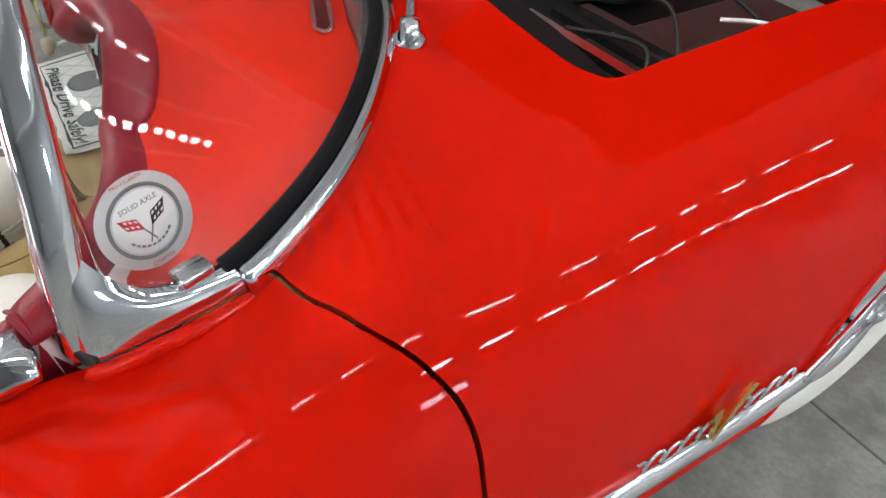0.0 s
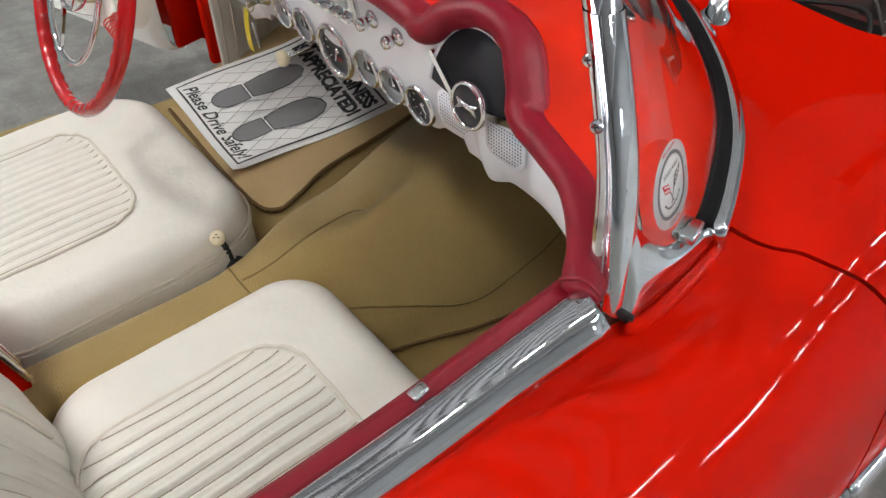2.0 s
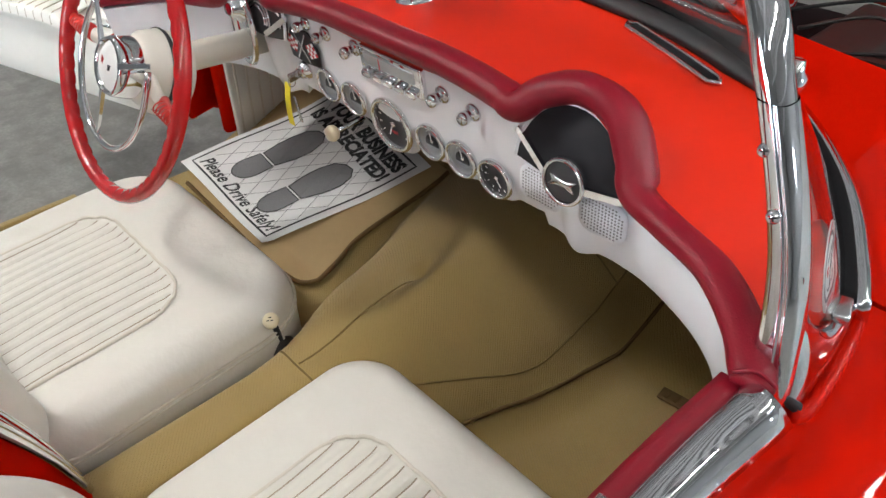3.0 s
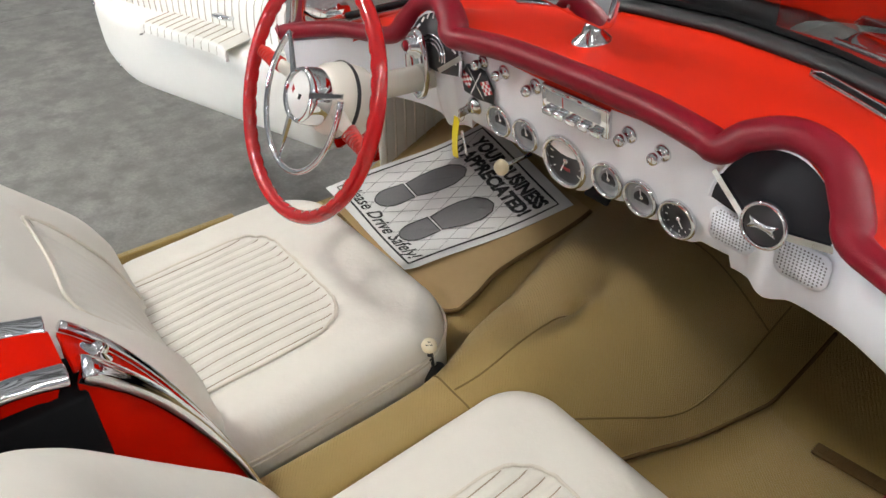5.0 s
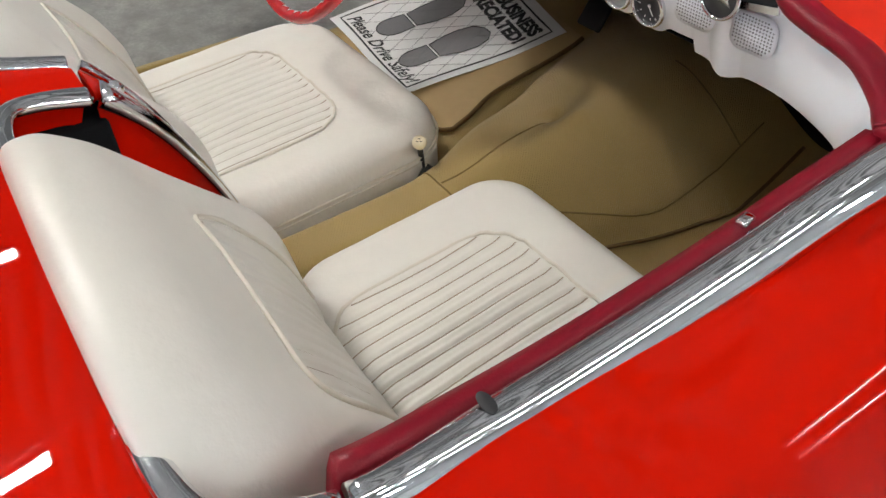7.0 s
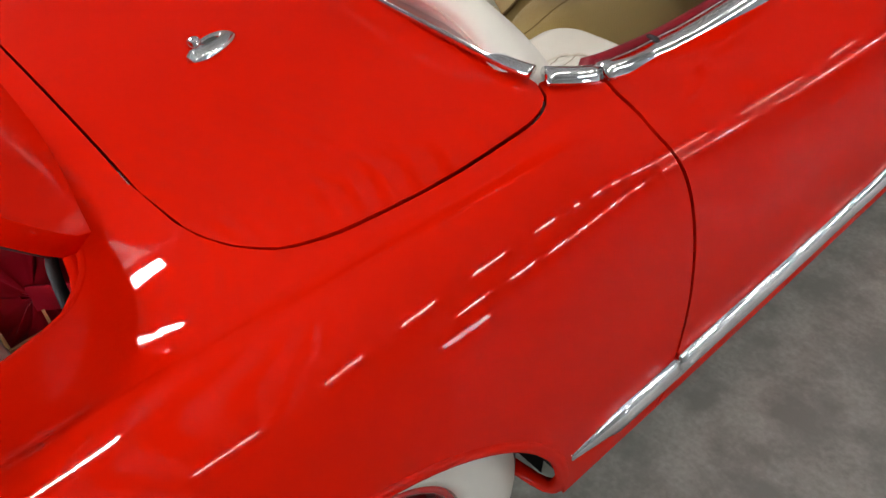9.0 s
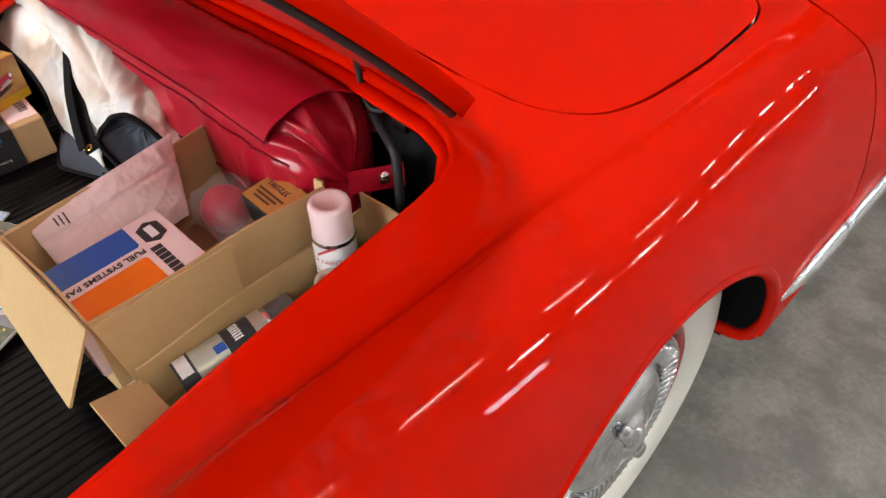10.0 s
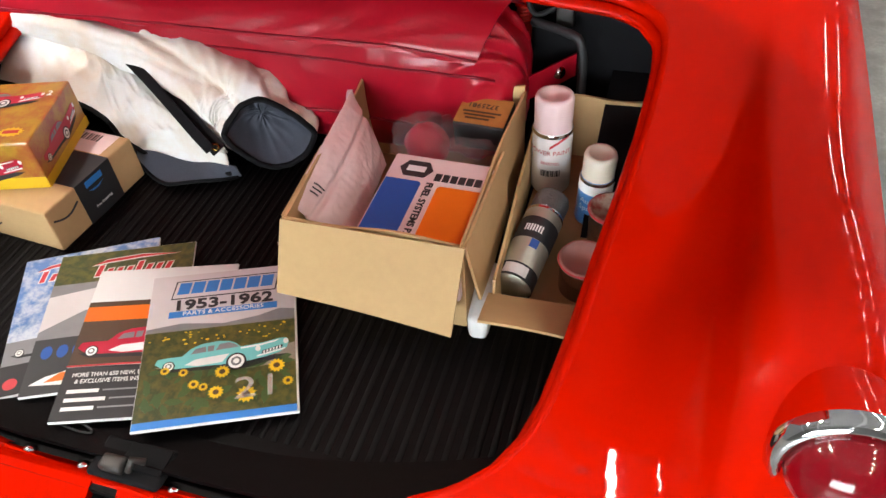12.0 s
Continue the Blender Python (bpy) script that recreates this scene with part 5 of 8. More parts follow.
for a in (7, 187):
    c, s_ = math.cos(radians(a)), math.sin(radians(a))
    for r0, r1, mat, w in ((0.035, 0.135, BEIGE_PAINT, 0.017), (0.130, 0.196, RED_TRIM, 0.016)):
        spoke = part("spoke", sweep([SW @ Vector((c * r0, s_ * r0, -0.035 + 0.02 * (r0 > 0.1))), SW @ Vector((c * (r0 + r1) / 2, s_ * (r0 + r1) / 2, -0.022 + 0.013 * (r0 > 0.1))), SW @ Vector((c * r1, s_ * r1, -0.012 + 0.01 * (r0 > 0.1)))], ring(w, 12, 0.010), up=SW.to_3x3() @ Vector((0, 0, 1)), scale=lambda t: 1.0 - 0.25 * t), mat, steer, "cream and red ribbed spoke" if r0 > 0.1 else "")
        if r0 > 0.1:
            for k in range(6):
                q = 0.140 + 0.009 * k
                part("rib", lathe([(0.0125, -0.0015), (0.0145, 0), (0.0125, 0.0015)], 14, aim(SW @ Vector((c * q, s_ * q, -0.006)), SW.to_3x3() @ Vector((c, s_, 0))) @ Matrix.Diagonal((1, 0.85, 1, 1))), RED_TRIM, spoke)
part("horn_ring", tube([SW @ Vector((0.118 * math.cos(radians(a)), -0.005 + 0.128 * math.sin(radians(a)), 0.008)) for a in range(-212, 33, 6)], 0.0055, 10, up=SW.to_3x3() @ Vector((0, 0, 1))), CHROME, steer, "chrome half horn ring")
for a in (-90, 30, 150):
    c, s_ = math.cos(radians(a)), math.sin(radians(a))
    part("horn_spoke", sweep([SW @ Vector((c * 0.04, s_ * 0.04, 0.016)), SW @ Vector((c * 0.12, s_ * 0.128, 0.008))], [(-0.007, -0.002), (0.007, -0.002), (0.005, 0.004), (-0.005, 0.004)], up=SW.to_3x3() @ Vector((0, 0, 1)), scale=lambda t: 1 - 0.35 * t), CHROME, steer, smooth=False)
part("hub", lathe([(0.062, -0.10), (0.066, -0.06), (0.060, -0.035), (0.050, -0.022), (0.046, -0.02), (0.0, -0.02)], 36, SW), BEIGE_PAINT, steer, "cream hub")
part("hub_band", lathe([(0.0665, -0.066), (0.068, -0.062), (0.0665, -0.058)], 36, SW), BLACK_INK, steer)
part("hub_cup", lathe([(0.045, -0.03), (0.050, -0.015), (0.047, 0.012), (0.043, 0.02), (0.040, 0.016), (0.038, 0.014)], 36, SW), CHROME, steer, "chrome horn cup")
part("horn_button", lathe([(0.039, 0.012), (0.030, 0.019), (0.0, 0.022)], 32, SW), WHITE_INK, steer, "white horn button with crossed flags")
for q, mat in ((-1, RED_INK), (1, BLACK_INK)):
    part("flag", plate([(0, 0), (0.012, 0.004), (0.013, 0.014), (0.002, 0.010)], SW @ Matrix.Translation((q * 0.004, -0.004, 0.0205)) @ Matrix.Diagonal((q, 1, 1, 1)), 0.0006), mat, steer)
part("column", sweep([(-0.403, 0.62, 0.868), (-0.405, 0.84, 0.850)], ring(0.026, 20)), BEIGE_PAINT, car, "cream steering column")
BRACKET = aim((-0.403, 0.806, 0.882), (0, -0.99, -0.02))
part("column_bracket", lathe([(0.0, 0.004), (0.72, 0.004), (0.80, 0.007), (0.90, 0.011), (0.97, 0.008), (1.0, 0.0)], 44, BRACKET @ Matrix.Diagonal((0.036, 0.074, 1, 1))), CHROME, car, "oval chrome column bracket")
part("trip_knob", lathe([(0.026, 0), (0.026, 0.005), (0.018, 0.010), (0.016, 0.022), (0.010, 0.026), (0, 0.026)], 28, aim((-0.403, 0.802, 0.922), (0, -0.98, 0.15))), CHROME, car)
part("trip_knob_cap", lathe([(0.011, 0.0), (0.009, 0.003), (0, 0.004)], 20, aim((-0.403, 0.7765, 0.926), (0, -0.98, 0.15))), LENS_RED, car, "dark red knob cap")

# ---------------------------------------------------------------- windshield
screen = new("windshield")
screen.parent = car
tagged(screen, "wraparound windshield in a bright chrome frame")
FOOT = [(0.0, 1.250, 0.972), (0.22, 1.222, 0.968), (0.40, 1.160, 0.956), (0.53, 1.075, 0.940), (0.625, 0.985, 0.922), (0.685, 0.895, 0.903), (0.720, 0.820, 0.892), (0.724, 0.768, 0.899), (0.716, 0.722, 0.930)]
HEAD = [(0.0, 0.860, 1.262), (0.20, 0.850, 1.260), (0.36, 0.825, 1.254), (0.46, 0.800, 1.246), (0.53, 0.772, 1.232), (0.575, 0.750, 1.212), (0.602, 0.735, 1.180), (0.624, 0.726, 1.140), (0.648, 0.722, 1.080)]
foot, head = rounded(FOOT, 8), rounded(HEAD, 8)


def pane(u, v):
    k = abs(2 * u - 1) * (len(foot) - 1)
    i = min(int(k), len(foot) - 2)
    a, b = foot[i].lerp(foot[i + 1], k - i), head[i].lerp(head[i + 1], k - i)
    p = a.lerp(b, v)
    bulge = math.sin(math.pi * v) * 0.004
    s = 1 if u > 0.5 else -1
    return Vector((p.x * s + s * bulge * min(1, abs(2 * u - 1) * 1.2), p.y + bulge * 0.6, p.z))


glass = part("glass", sheet(grid(pane, 80, 20), 0.005, (0, 1, 0.4)), GLASS, screen, "clear wraparound glass")
glass.visible_shadow = False
for s in (1, -1):
    base = [Vector((p.x * s, p.y, p.z)) for p in foot]
    rim_r = [(-0.010, -0.016), (0.012, -0.018), (0.020, -0.006), (0.018, 0.006), (0.006, 0.014), (-0.006, 0.010)]
    part("foot_moulding", sweep([p + Vector((s * 0.012, 0.010, -0.006)) for p in base[: -17]], rim_r if s > 0 else [(-x, z) for x, z in rim_r]), CHROME, screen, "chrome moulding round the foot of the glass")
    part("rubber", sweep([p + Vector((-s * 0.003, -0.004, 0.008)) for p in base[: -17]], ring(0.0105, 12, 0.008)), BLACK, screen, "black glass rubber")
    part("end_clip", block(0.026, 0.034, 0.012, 0.003, Matrix.Translation((s * 0.716, 0.796, 0.902)) @ Matrix.Rotation(radians(18 * s), 4, "Z")), STEEL, screen, "small bright clip at the end of the rubber")
    # pillar: broad at the foot, clamped above
    # (height, middle x, middle y, half width across, half width along)
    rings = [(0.882, 0.710, 0.690, 0.0215, 0.0175), (0.90, 0.7075, 0.6915, 0.0212, 0.0178), (0.93, 0.703, 0.695, 0.0195, 0.0185), (0.965, 0.696, 0.700, 0.0178, 0.019), (1.0, 0.686, 0.706, 0.0168, 0.019), (1.05, 0.668, 0.712, 0.0162, 0.019), (1.10, 0.646, 0.718, 0.0157, 0.0185), (1.132, 0.631, 0.722, 0.0150, 0.018)]
    form = [pchip([r[0] for r in rings], [r[k] for r in rings]) for k in range(1, 5)]

    def post(u, v):
        """Round the pillar (u) and up it (v); a fine joint runs along its rear face."""
        z = 0.882 + 0.25 * v
        cx, cy, rx, ry = (float(f(z)) for f in form)
        a = u * math.tau
        c, s_ = math.cos(a), math.sin(a)
        k = (abs(c) ** 2.6 + abs(s_) ** 2.6) ** (-1 / 2.6)
        k -= 0.14 * math.exp(-((a - 4.98) / 0.05) ** 2)
        return Vector((s * (cx + rx * k * c), cy + ry * k * s_, z - 0.017 * (1 - v) ** 5 * c))
    pillar_form = grid(post, 96, 40, True)
    pillar = part("pillar", facing(pillar_form, (s, -1, 0)), CHROME, screen, "polished windshield pillar with two screws")
    top = rounded([(s * 0.636, 0.722, 1.118), (s * 0.620, 0.726, 1.150), (s * 0.602, 0.735, 1.184), (s * 0.575, 0.750, 1.216), (s * 0.53, 0.772, 1.236), (s * 0.46, 0.80, 1.250), (s * 0.36, 0.825, 1.258), (s * 0.2, 0.85, 1.264), (0, 0.86, 1.266)], 8)
    part("header", sweep(top, ring(0.018, 14, 0.014)), CHROME, screen, "slim chrome top rail")
    for p in ((0.668, 0.7, 1.052), (0.642, 0.71, 1.101)):
        sm = aim((s * (p[0] - 0.0015), p[1] - 0.0095, p[2] - 0.006), (s * 0.25, -0.93, 0.26))
        sc = part("screw", lathe([(0, 0.0034), (0.004, 0.003), (0.006, 0.0015), (0.0065, -0.003)], 18, sm), CHROME, pillar)
        for a in (0, 90):
            part("slot", block(0.006, 0.0014, 0.001, 0, sm @ Matrix.Rotation(radians(a + 20), 4, "Z") @ Matrix.Translation((0, 0, 0.0028))), BLACK_INK, pillar, smooth=False)
    # web of bright metal between pillar and foot
    outer = rounded([(0.728, 0.683, 0.870), (0.7385, 0.700, 0.865), (0.738, 0.747, 0.868), (0.732, 0.80, 0.870), (0.722, 0.862, 0.874)], 8)
    inner = rounded([(0.7035, 0.698, 0.998), (0.7115, 0.717, 0.950), (0.7185, 0.740, 0.921), (0.7190, 0.772, 0.907), (0.706, 0.860, 0.900)], 8)

    def web(u, v):
        k = min(int(u * 32), 31)
        a, b = outer[k].lerp(outer[k + 1], u * 32 - k), inner[k].lerp(inner[k + 1], u * 32 - k)
        p = a.lerp(b, v) + Vector((0.8, 0, 0.6)) * 0.006 * math.sin(math.pi * v) * min(1.0, 4 * u + 0.1)
        return Vector((p.x * s, p.y, p.z))
    part("pillar_foot", sheet(grid(web, 40, 12), 0.006, (s, 0, 0)), CHROME, screen, "broad polished pillar foot")
    strip = [Vector((s * (p.x + 0.005), p.y - 0.001, p.z - 0.009)) for p in outer[4:]]
    part("pillar_flange", tube(strip, 0.0085, 12), RED, car, "half-round red flange under the windshield pillar")
    part("foot_gasket", tube([(s * 0.688, 0.666, 0.902), (s * 0.714, 0.679, 0.882), (s * 0.739, 0.694, 0.863)], 0.0060, 8), RUBBER, screen, "black gasket under the pillar foot")

# round club sticker on the glass corner
sticker = new("round_sticker")
sticker.parent = screen
SM = Matrix.Translation((0.7005, 0.772, 0.966)) @ Matrix(((-0.32, -0.22, 0.92, 0), (0.945, -0.13, 0.30, 0), (0.05, 0.967, 0.25, 0), (0, 0, 0, 1)))
disc = lambda r, n=36: [(r * math.cos(k * math.tau / n), r * math.sin(k * math.tau / n)) for k in range(n)]
part("disc", plate(disc(0.044), SM, 0.0006), material("faded_sticker_white", (0.52, 0.51, 0.50), rough=0.4, vary=0.08), sticker, "white disc")
part("band", lathe([(0.0345, 0.0006), (0.0345, 0.0010), (0.031, 0.0010), (0.031, 0.0006)], 40, SM), GREY_INK, sticker)
part("inner_disc", plate(disc(0.029), SM @ Matrix.Translation((0, 0, 0.0006)), 0.0005), PAPER, sticker, "pale grey middle")
lettering("SOLID AXLE", 0.0068, SM @ Matrix.Translation((0, 0.017, 0.0014)), GREY_INK, sticker, depth=0.0001)
lettering("CHAPTER", 0.0052, SM @ Matrix.Translation((0, -0.0395, 0.0012)), RED_INK, sticker, depth=0.0001)
lettering("MID-ATLANTIC", 0.0046, SM @ Matrix.Translation((0, 0.0392, 0.0012)), RED_INK, sticker, depth=0.0001)
for q, mat in ((-1, RED_INK), (1, BLACK_INK)):
    part("flag", plate([(0.001, 0), (0.010, 0.004), (0.013, 0.012), (0.003, 0.008)], SM @ Matrix.Translation((q * 0.002, -0.006, 0.0012)) @ Matrix.Diagonal((q * 1.6, 1.5, 1, 1)), 0.0003), mat, sticker)
    for i in range(3):
        for j in range(2):
            part("check", plate([(0.003 + 0.0027 * i, 0.0022 + 0.0034 * j + 0.0012 * i), (0.0045 + 0.0027 * i, 0.0028 + 0.0034 * j + 0.0012 * i), (0.005 + 0.0027 * i, 0.0045 + 0.0034 * j + 0.0012 * i), (0.0035 + 0.0027 * i, 0.0039 + 0.0034 * j + 0.0012 * i)], SM @ Matrix.Translation((q * 0.002, -0.006, 0.0016)) @ Matrix.Diagonal((q * 1.6, 1.5, 1, 1)), 0.0002), WHITE_INK, sticker)

for q in (-1, 1):
    part("staff", block(0.0014, 0.026, 0.0003, 0, SM @ Matrix.Translation((q * 0.003, -0.008, 0.0011)) @ Matrix.Rotation(radians(-28 * q), 4, "Z")), GREY_INK, sticker, smooth=False)
for k in range(9):
    a = radians(215 + 12.5 * k)
    part("print_bar", block(0.0036, 0.0022, 0.0003, 0, SM @ Matrix.Translation((0.0225 * math.cos(a), 0.0225 * math.sin(a), 0.0011)) @ Matrix.Rotation(a + math.pi / 2, 4, "Z")), GREY_INK, sticker, smooth=False)

# wipers on the cowl
for s in (1, -1):
    wiper = new("wiper")
    wiper.parent = car
    px, py = s * 0.475, 1.165
    pz = top_z(0.475, 1.165)
    part("pivot", lathe([(0.022, -0.004), (0.021, 0.008), (0.014, 0.016), (0.012, 0.03), (0.0, 0.032)], 20, Matrix.Translation((px, py, pz))), CHROME, wiper)
    part("arm", sweep(rounded([(px, py, pz + 0.022), (px - s * 0.06, py + 0.035, pz + 0.035), (px - s * 0.20, py + 0.075, pz + 0.034), (px - s * 0.30, py + 0.095, pz + 0.036)], 6), [(-0.008, -0.002), (0.008, -0.002), (0.006, 0.004), (-0.006, 0.004)]), CHROME, wiper)
    part("blade", sweep([(px - s * 0.10, py + 0.04, pz + 0.022), (px - s * 0.40, py + 0.092, pz + 0.026)], [(-0.003, -0.01), (0.003, -0.01), (0.004, 0.004), (-0.004, 0.004)]), RUBBER, wiper)

# ---------------------------------------------------------------- side trim
spear_form = [(-0.004, -0.031), (0.010, -0.026), (0.016, -0.006), (0.017, 0.008), (0.010, 0.024), (-0.004, 0.030)]


def spear_line(a, b, n=30):
    return [Vector((at_length(y, length_at_z(y, 0.455)).x, y, 0.452)) for y in np.linspace(a, b, n)]


for s in (1, -1):
    def trim(name, a, b, parent, taper=None, label="bright chrome side spear", n=30):
        pts = [Vector((p.x * s, p.y, p.z)) for p in spear_line(a, b, n)]
        form = [(x * s, z) for x, z in spear_form]
        return part(name, sweep(pts, form, scale=taper), CHROME, parent, label)
    trim("side_spear", -0.262, -0.036, car, lambda t: 0.25 + 0.75 * min(1, t * 2.2))
    if s > 0:
        trim("side_spear", -0.029, 1.006, door_r, n=50)
    trim("side_spear", 1.014, 1.625, car)
    # bright oval tip with its flashes in front of the wheel
    x0 = at_length(1.60, length_at_z(1.60, 0.455)).x
    part("spear_tip", sweep(rounded([(s * (x0 + 0.004), 1.60, 0.455), (s * (x0 + 0.004), 1.70, 0.468), (s * (x0 - 0.002), 1.80, 0.485)], 6), [(x * s, z) for x, z in ring(0.012, 12, 0.028)], scale=lambda t: math.sin(math.pi * (0.15 + 0.83 * t)) * 1.15), CHROME, car, "rounded chrome spear tip")
    part("spear_flash", sweep(rounded([(s * (x0 + 0.006), 1.615, 0.462), (s * (x0 + 0.008), 1.68, 0.53), (s * (x0 + 0.004), 1.76, 0.61)], 6), [(-0.005, -0.012), (0.008, -0.008), (0.008, 0.008), (-0.005, 0.012)], scale=lambda t: 1.2 - 0.8 * t), CHROME, car, "raised chrome flash")
# script on the fender, drawn as plain flowing strokes, with a gold vee
script = new("fender_script")
script.parent = car
line = []
for k in range(121):
    t = k / 120
    y = 1.245 + 0.33 * t
    x = at_length(y, length_at_z(y, 0.50)).x + 0.006
    line.append(Vector((x, y + 0.008 * math.sin(t * 60), 0.505 + 0.016 * math.sin(t * 60 + 1.2) + 0.004 * math.sin(t * 23))))
part("script_stroke", tube(line, 0.0035, 6), CHROME, script, "chrome script strokes")
vee_x = at_length(1.40, length_at_z(1.40, 0.52)).x + 0.014
part("vee", sweep([(vee_x, 1.375, 0.560), (vee_x, 1.390, 0.485), (vee_x, 1.440, 0.580)], [(-0.004, -0.008), (0.004, -0.008), (0.004, 0.008), (-0.004, 0.008)]), GOLD, script, "gold vee", smooth=False)

# ---------------------------------------------------------------- wheels
def wheel_part():
    w = new("wheel")
    w.parent = car
    tagged(w, "whitewall tyre on a red rim with a chrome cover")
    tyre = [(0.190, -0.075), (0.215, -0.088), (0.275, -0.092), (0.322, -0.078), (0.338, -0.05), (0.340, 0.0), (0.338, 0.05), (0.322, 0.078), (0.312, 0.086)]
    t = part("tyre", lathe(tyre, 64), RUBBER, w, "black tyre tread")
    part("whitewall", lathe([(0.312, 0.0862), (0.296, 0.0925), (0.262, 0.095), (0.226, 0.090), (0.206, 0.080), (0.200, 0.07)], 64), WHITEWALL, t, "broad cream whitewall")
    part("rim", lathe([(0.203, 0.074), (0.206, 0.080), (0.200, 0.084), (0.190, 0.078), (0.182, 0.06), (0.17, 0.02), (0.0, 0.0)], 64), material("red_rim_paint", (0.42, 0.012, 0.012), rough=0.25, coat=0.7, vary=0.05), w, "glossy red rim")
    c = part("wheel_cover", lathe([(0.181, 0.074), (0.180, 0.083), (0.172, 0.090), (0.166, 0.086), (0.130, 0.078), (0.121, 0.082), (0.114, 0.090), (0.104, 0.097), (0.088, 0.101), (0.066, 0.103), (0.054, 0.104), (0.048, 0.110), (0.030, 0.114), (0.0, 0.116)], 64), CHROME, w, "chrome wheel cover with fluted ring")
    for k in range(60):
        a = k * math.tau / 60
        part("flute", block(0.036, 0.0080, 0.010, 0.0022, Matrix.Rotation(a, 4, "Z") @ Matrix.Translation((0.149, 0, 0.0810)) @ Matrix.Rotation(radians(-12), 4, "Y"), 1), CHROME, c)
    sp = part("spinner", lathe([(0.030, 0.095), (0.034, 0.114), (0.022, 0.123), (0.0, 0.125)], 32), CHROME, w, "two-eared chrome spinner")
    for s in (0, math.pi):
        part("ear", sweep([Matrix.Rotation(s, 4, "Z") @ Vector(p) for p in ((0.02, 0, 0.116), (0.055, 0.004, 0.120), (0.09, 0.010, 0.112))], ring(0.016, 10, 0.007), scale=lambda t: 1.15 - 0.5 * t), CHROME, sp)
    return w


wheel = wheel_part()


def wheel_at(w, x, y, spin):
    s = 1 if x > 0 else -1
    w.matrix_basis = Matrix.Translation((x, y, WHEEL_Z)) @ Matrix.Rotation(radians(90) * s, 4, "Y") @ Matrix.Rotation(spin, 4, "Z")


places = [(0.750, R_AXLE + 0.025, 0.4), (0.745, F_AXLE, 1.3), (-0.750, R_AXLE + 0.025, 0.2), (-0.745, F_AXLE, 0.9)]
wheel_at(wheel, *places[0])
for p in places[1:]:
    c = copy_thing(wheel, Matrix())
    wheel_at(c, *p)
for y in (R_AXLE, F_AXLE):
    for s in (1, -1):
        r = 0.362 if y == R_AXLE else ARCH_R
        part("wheel_house", grid(lambda u, v: Vector((s * (0.50 + (0.33 + 0.04 * math.sin(math.pi * u)) * v), y + 0.41 * math.cos(math.pi * u), max(0.235, WHEEL_Z - 0.16 + 0.50 * math.sin(math.pi * u) ** 0.7))), 32, 4), BLACK, car, "black wheel housing")
        if y == R_AXLE:
            # added black panel: stands for the dark inside the opening, hides the floor
            part("opening_backing", block(0.385, 0.006, 0.18, 0.002, Matrix.Translation((s * 0.6995, y + 0.412, 0.277))), BLACK, car, "black panel added ahead of the wheel to keep the opening dark")
        # turned-in lip round the wheel opening
        lip = []
        for zz in (0.215, 0.25):
            lip.append(Vector((s * (at_length(y - r, length_at_z(y - r, zz)).x - 0.010), y - r + 0.001, zz)))
        for k in range(41):
            yy, zz = y - (r + 0.0005) * math.cos(math.pi * k / 40), ARCH_Z + (r + 0.0005) * math.sin(math.pi * k / 40)
            lip.append(Vector((s * (at_length(yy, length_at_z(yy, zz)).x - 0.008), yy, zz)))
        if y == R_AXLE:
            low = lip[-1].copy()
            lip = lip[:-2] + [low + Vector((-s * a, b, c)) for a, b, c in ((0.002, 0.0, 0.020), (0.010, 0.0, 0.004), (0.024, -0.002, -0.006), (0.042, -0.006, -0.008), (0.064, -0.012, -0.004), (0.09, -0.02, 0.004))]
        else:
            lip += [Vector((s * (at_length(y + r, length_at_z(y + r, zz)).x - 0.010), y + r - 0.001, zz)) for zz in (0.25, 0.215)]
        part("arch_lip", tube(lip, 0.0115, 10), RED, car, "rolled red lip of the wheel opening")

# ---------------------------------------------------------------- open driver's door
door_l = new("driver_door")
door_l.parent = car
tagged(door_l, "driver's door standing wide open")
DL, DH = 1.00, 0.36
DM = Matrix.Translation((-0.891, 0.872, 0.49)) @ Matrix.Rotation(radians(-74), 4, "Z")
# half section of the inner side, from the foot over the pouch and its ledge to the pleated top, as (x, z)
DOOR_LINE = rounded([(0.030, 0.0, 0), (0.066, 0.012, 0), (0.080, 0.07, 0), (0.082, 0.15, 0), (0.079, 0.200, 0), (0.062, 0.226, 0), (0.035, 0.232, 0), (0.016, 0.240, 0), (0.010, 0.28, 0), (-0.004, 0.33, 0), (-0.030, 0.36, 0)], 8)


def door_face(u, v):
    """Inner side: runs back from the hinge along -y."""
    k = v * (len(DOOR_LINE) - 1)
    i = min(int(k), len(DOOR_LINE) - 2)
    p = DOOR_LINE[i].lerp(DOOR_LINE[i + 1], k - i)
    tail = max(0.0, (u - 0.80) / 0.20)
    x, z = p.x, p.y + 0.11 * tail ** 2.4 * (1 - v)
    x -= 0.03 * max(0.0, (u - 0.965) / 0.035) ** 2 + 0.03 * max(0.0, (0.02 - u) / 0.02)
    return DM @ Vector((x, -DL * u, z + 0.012 * u * v))


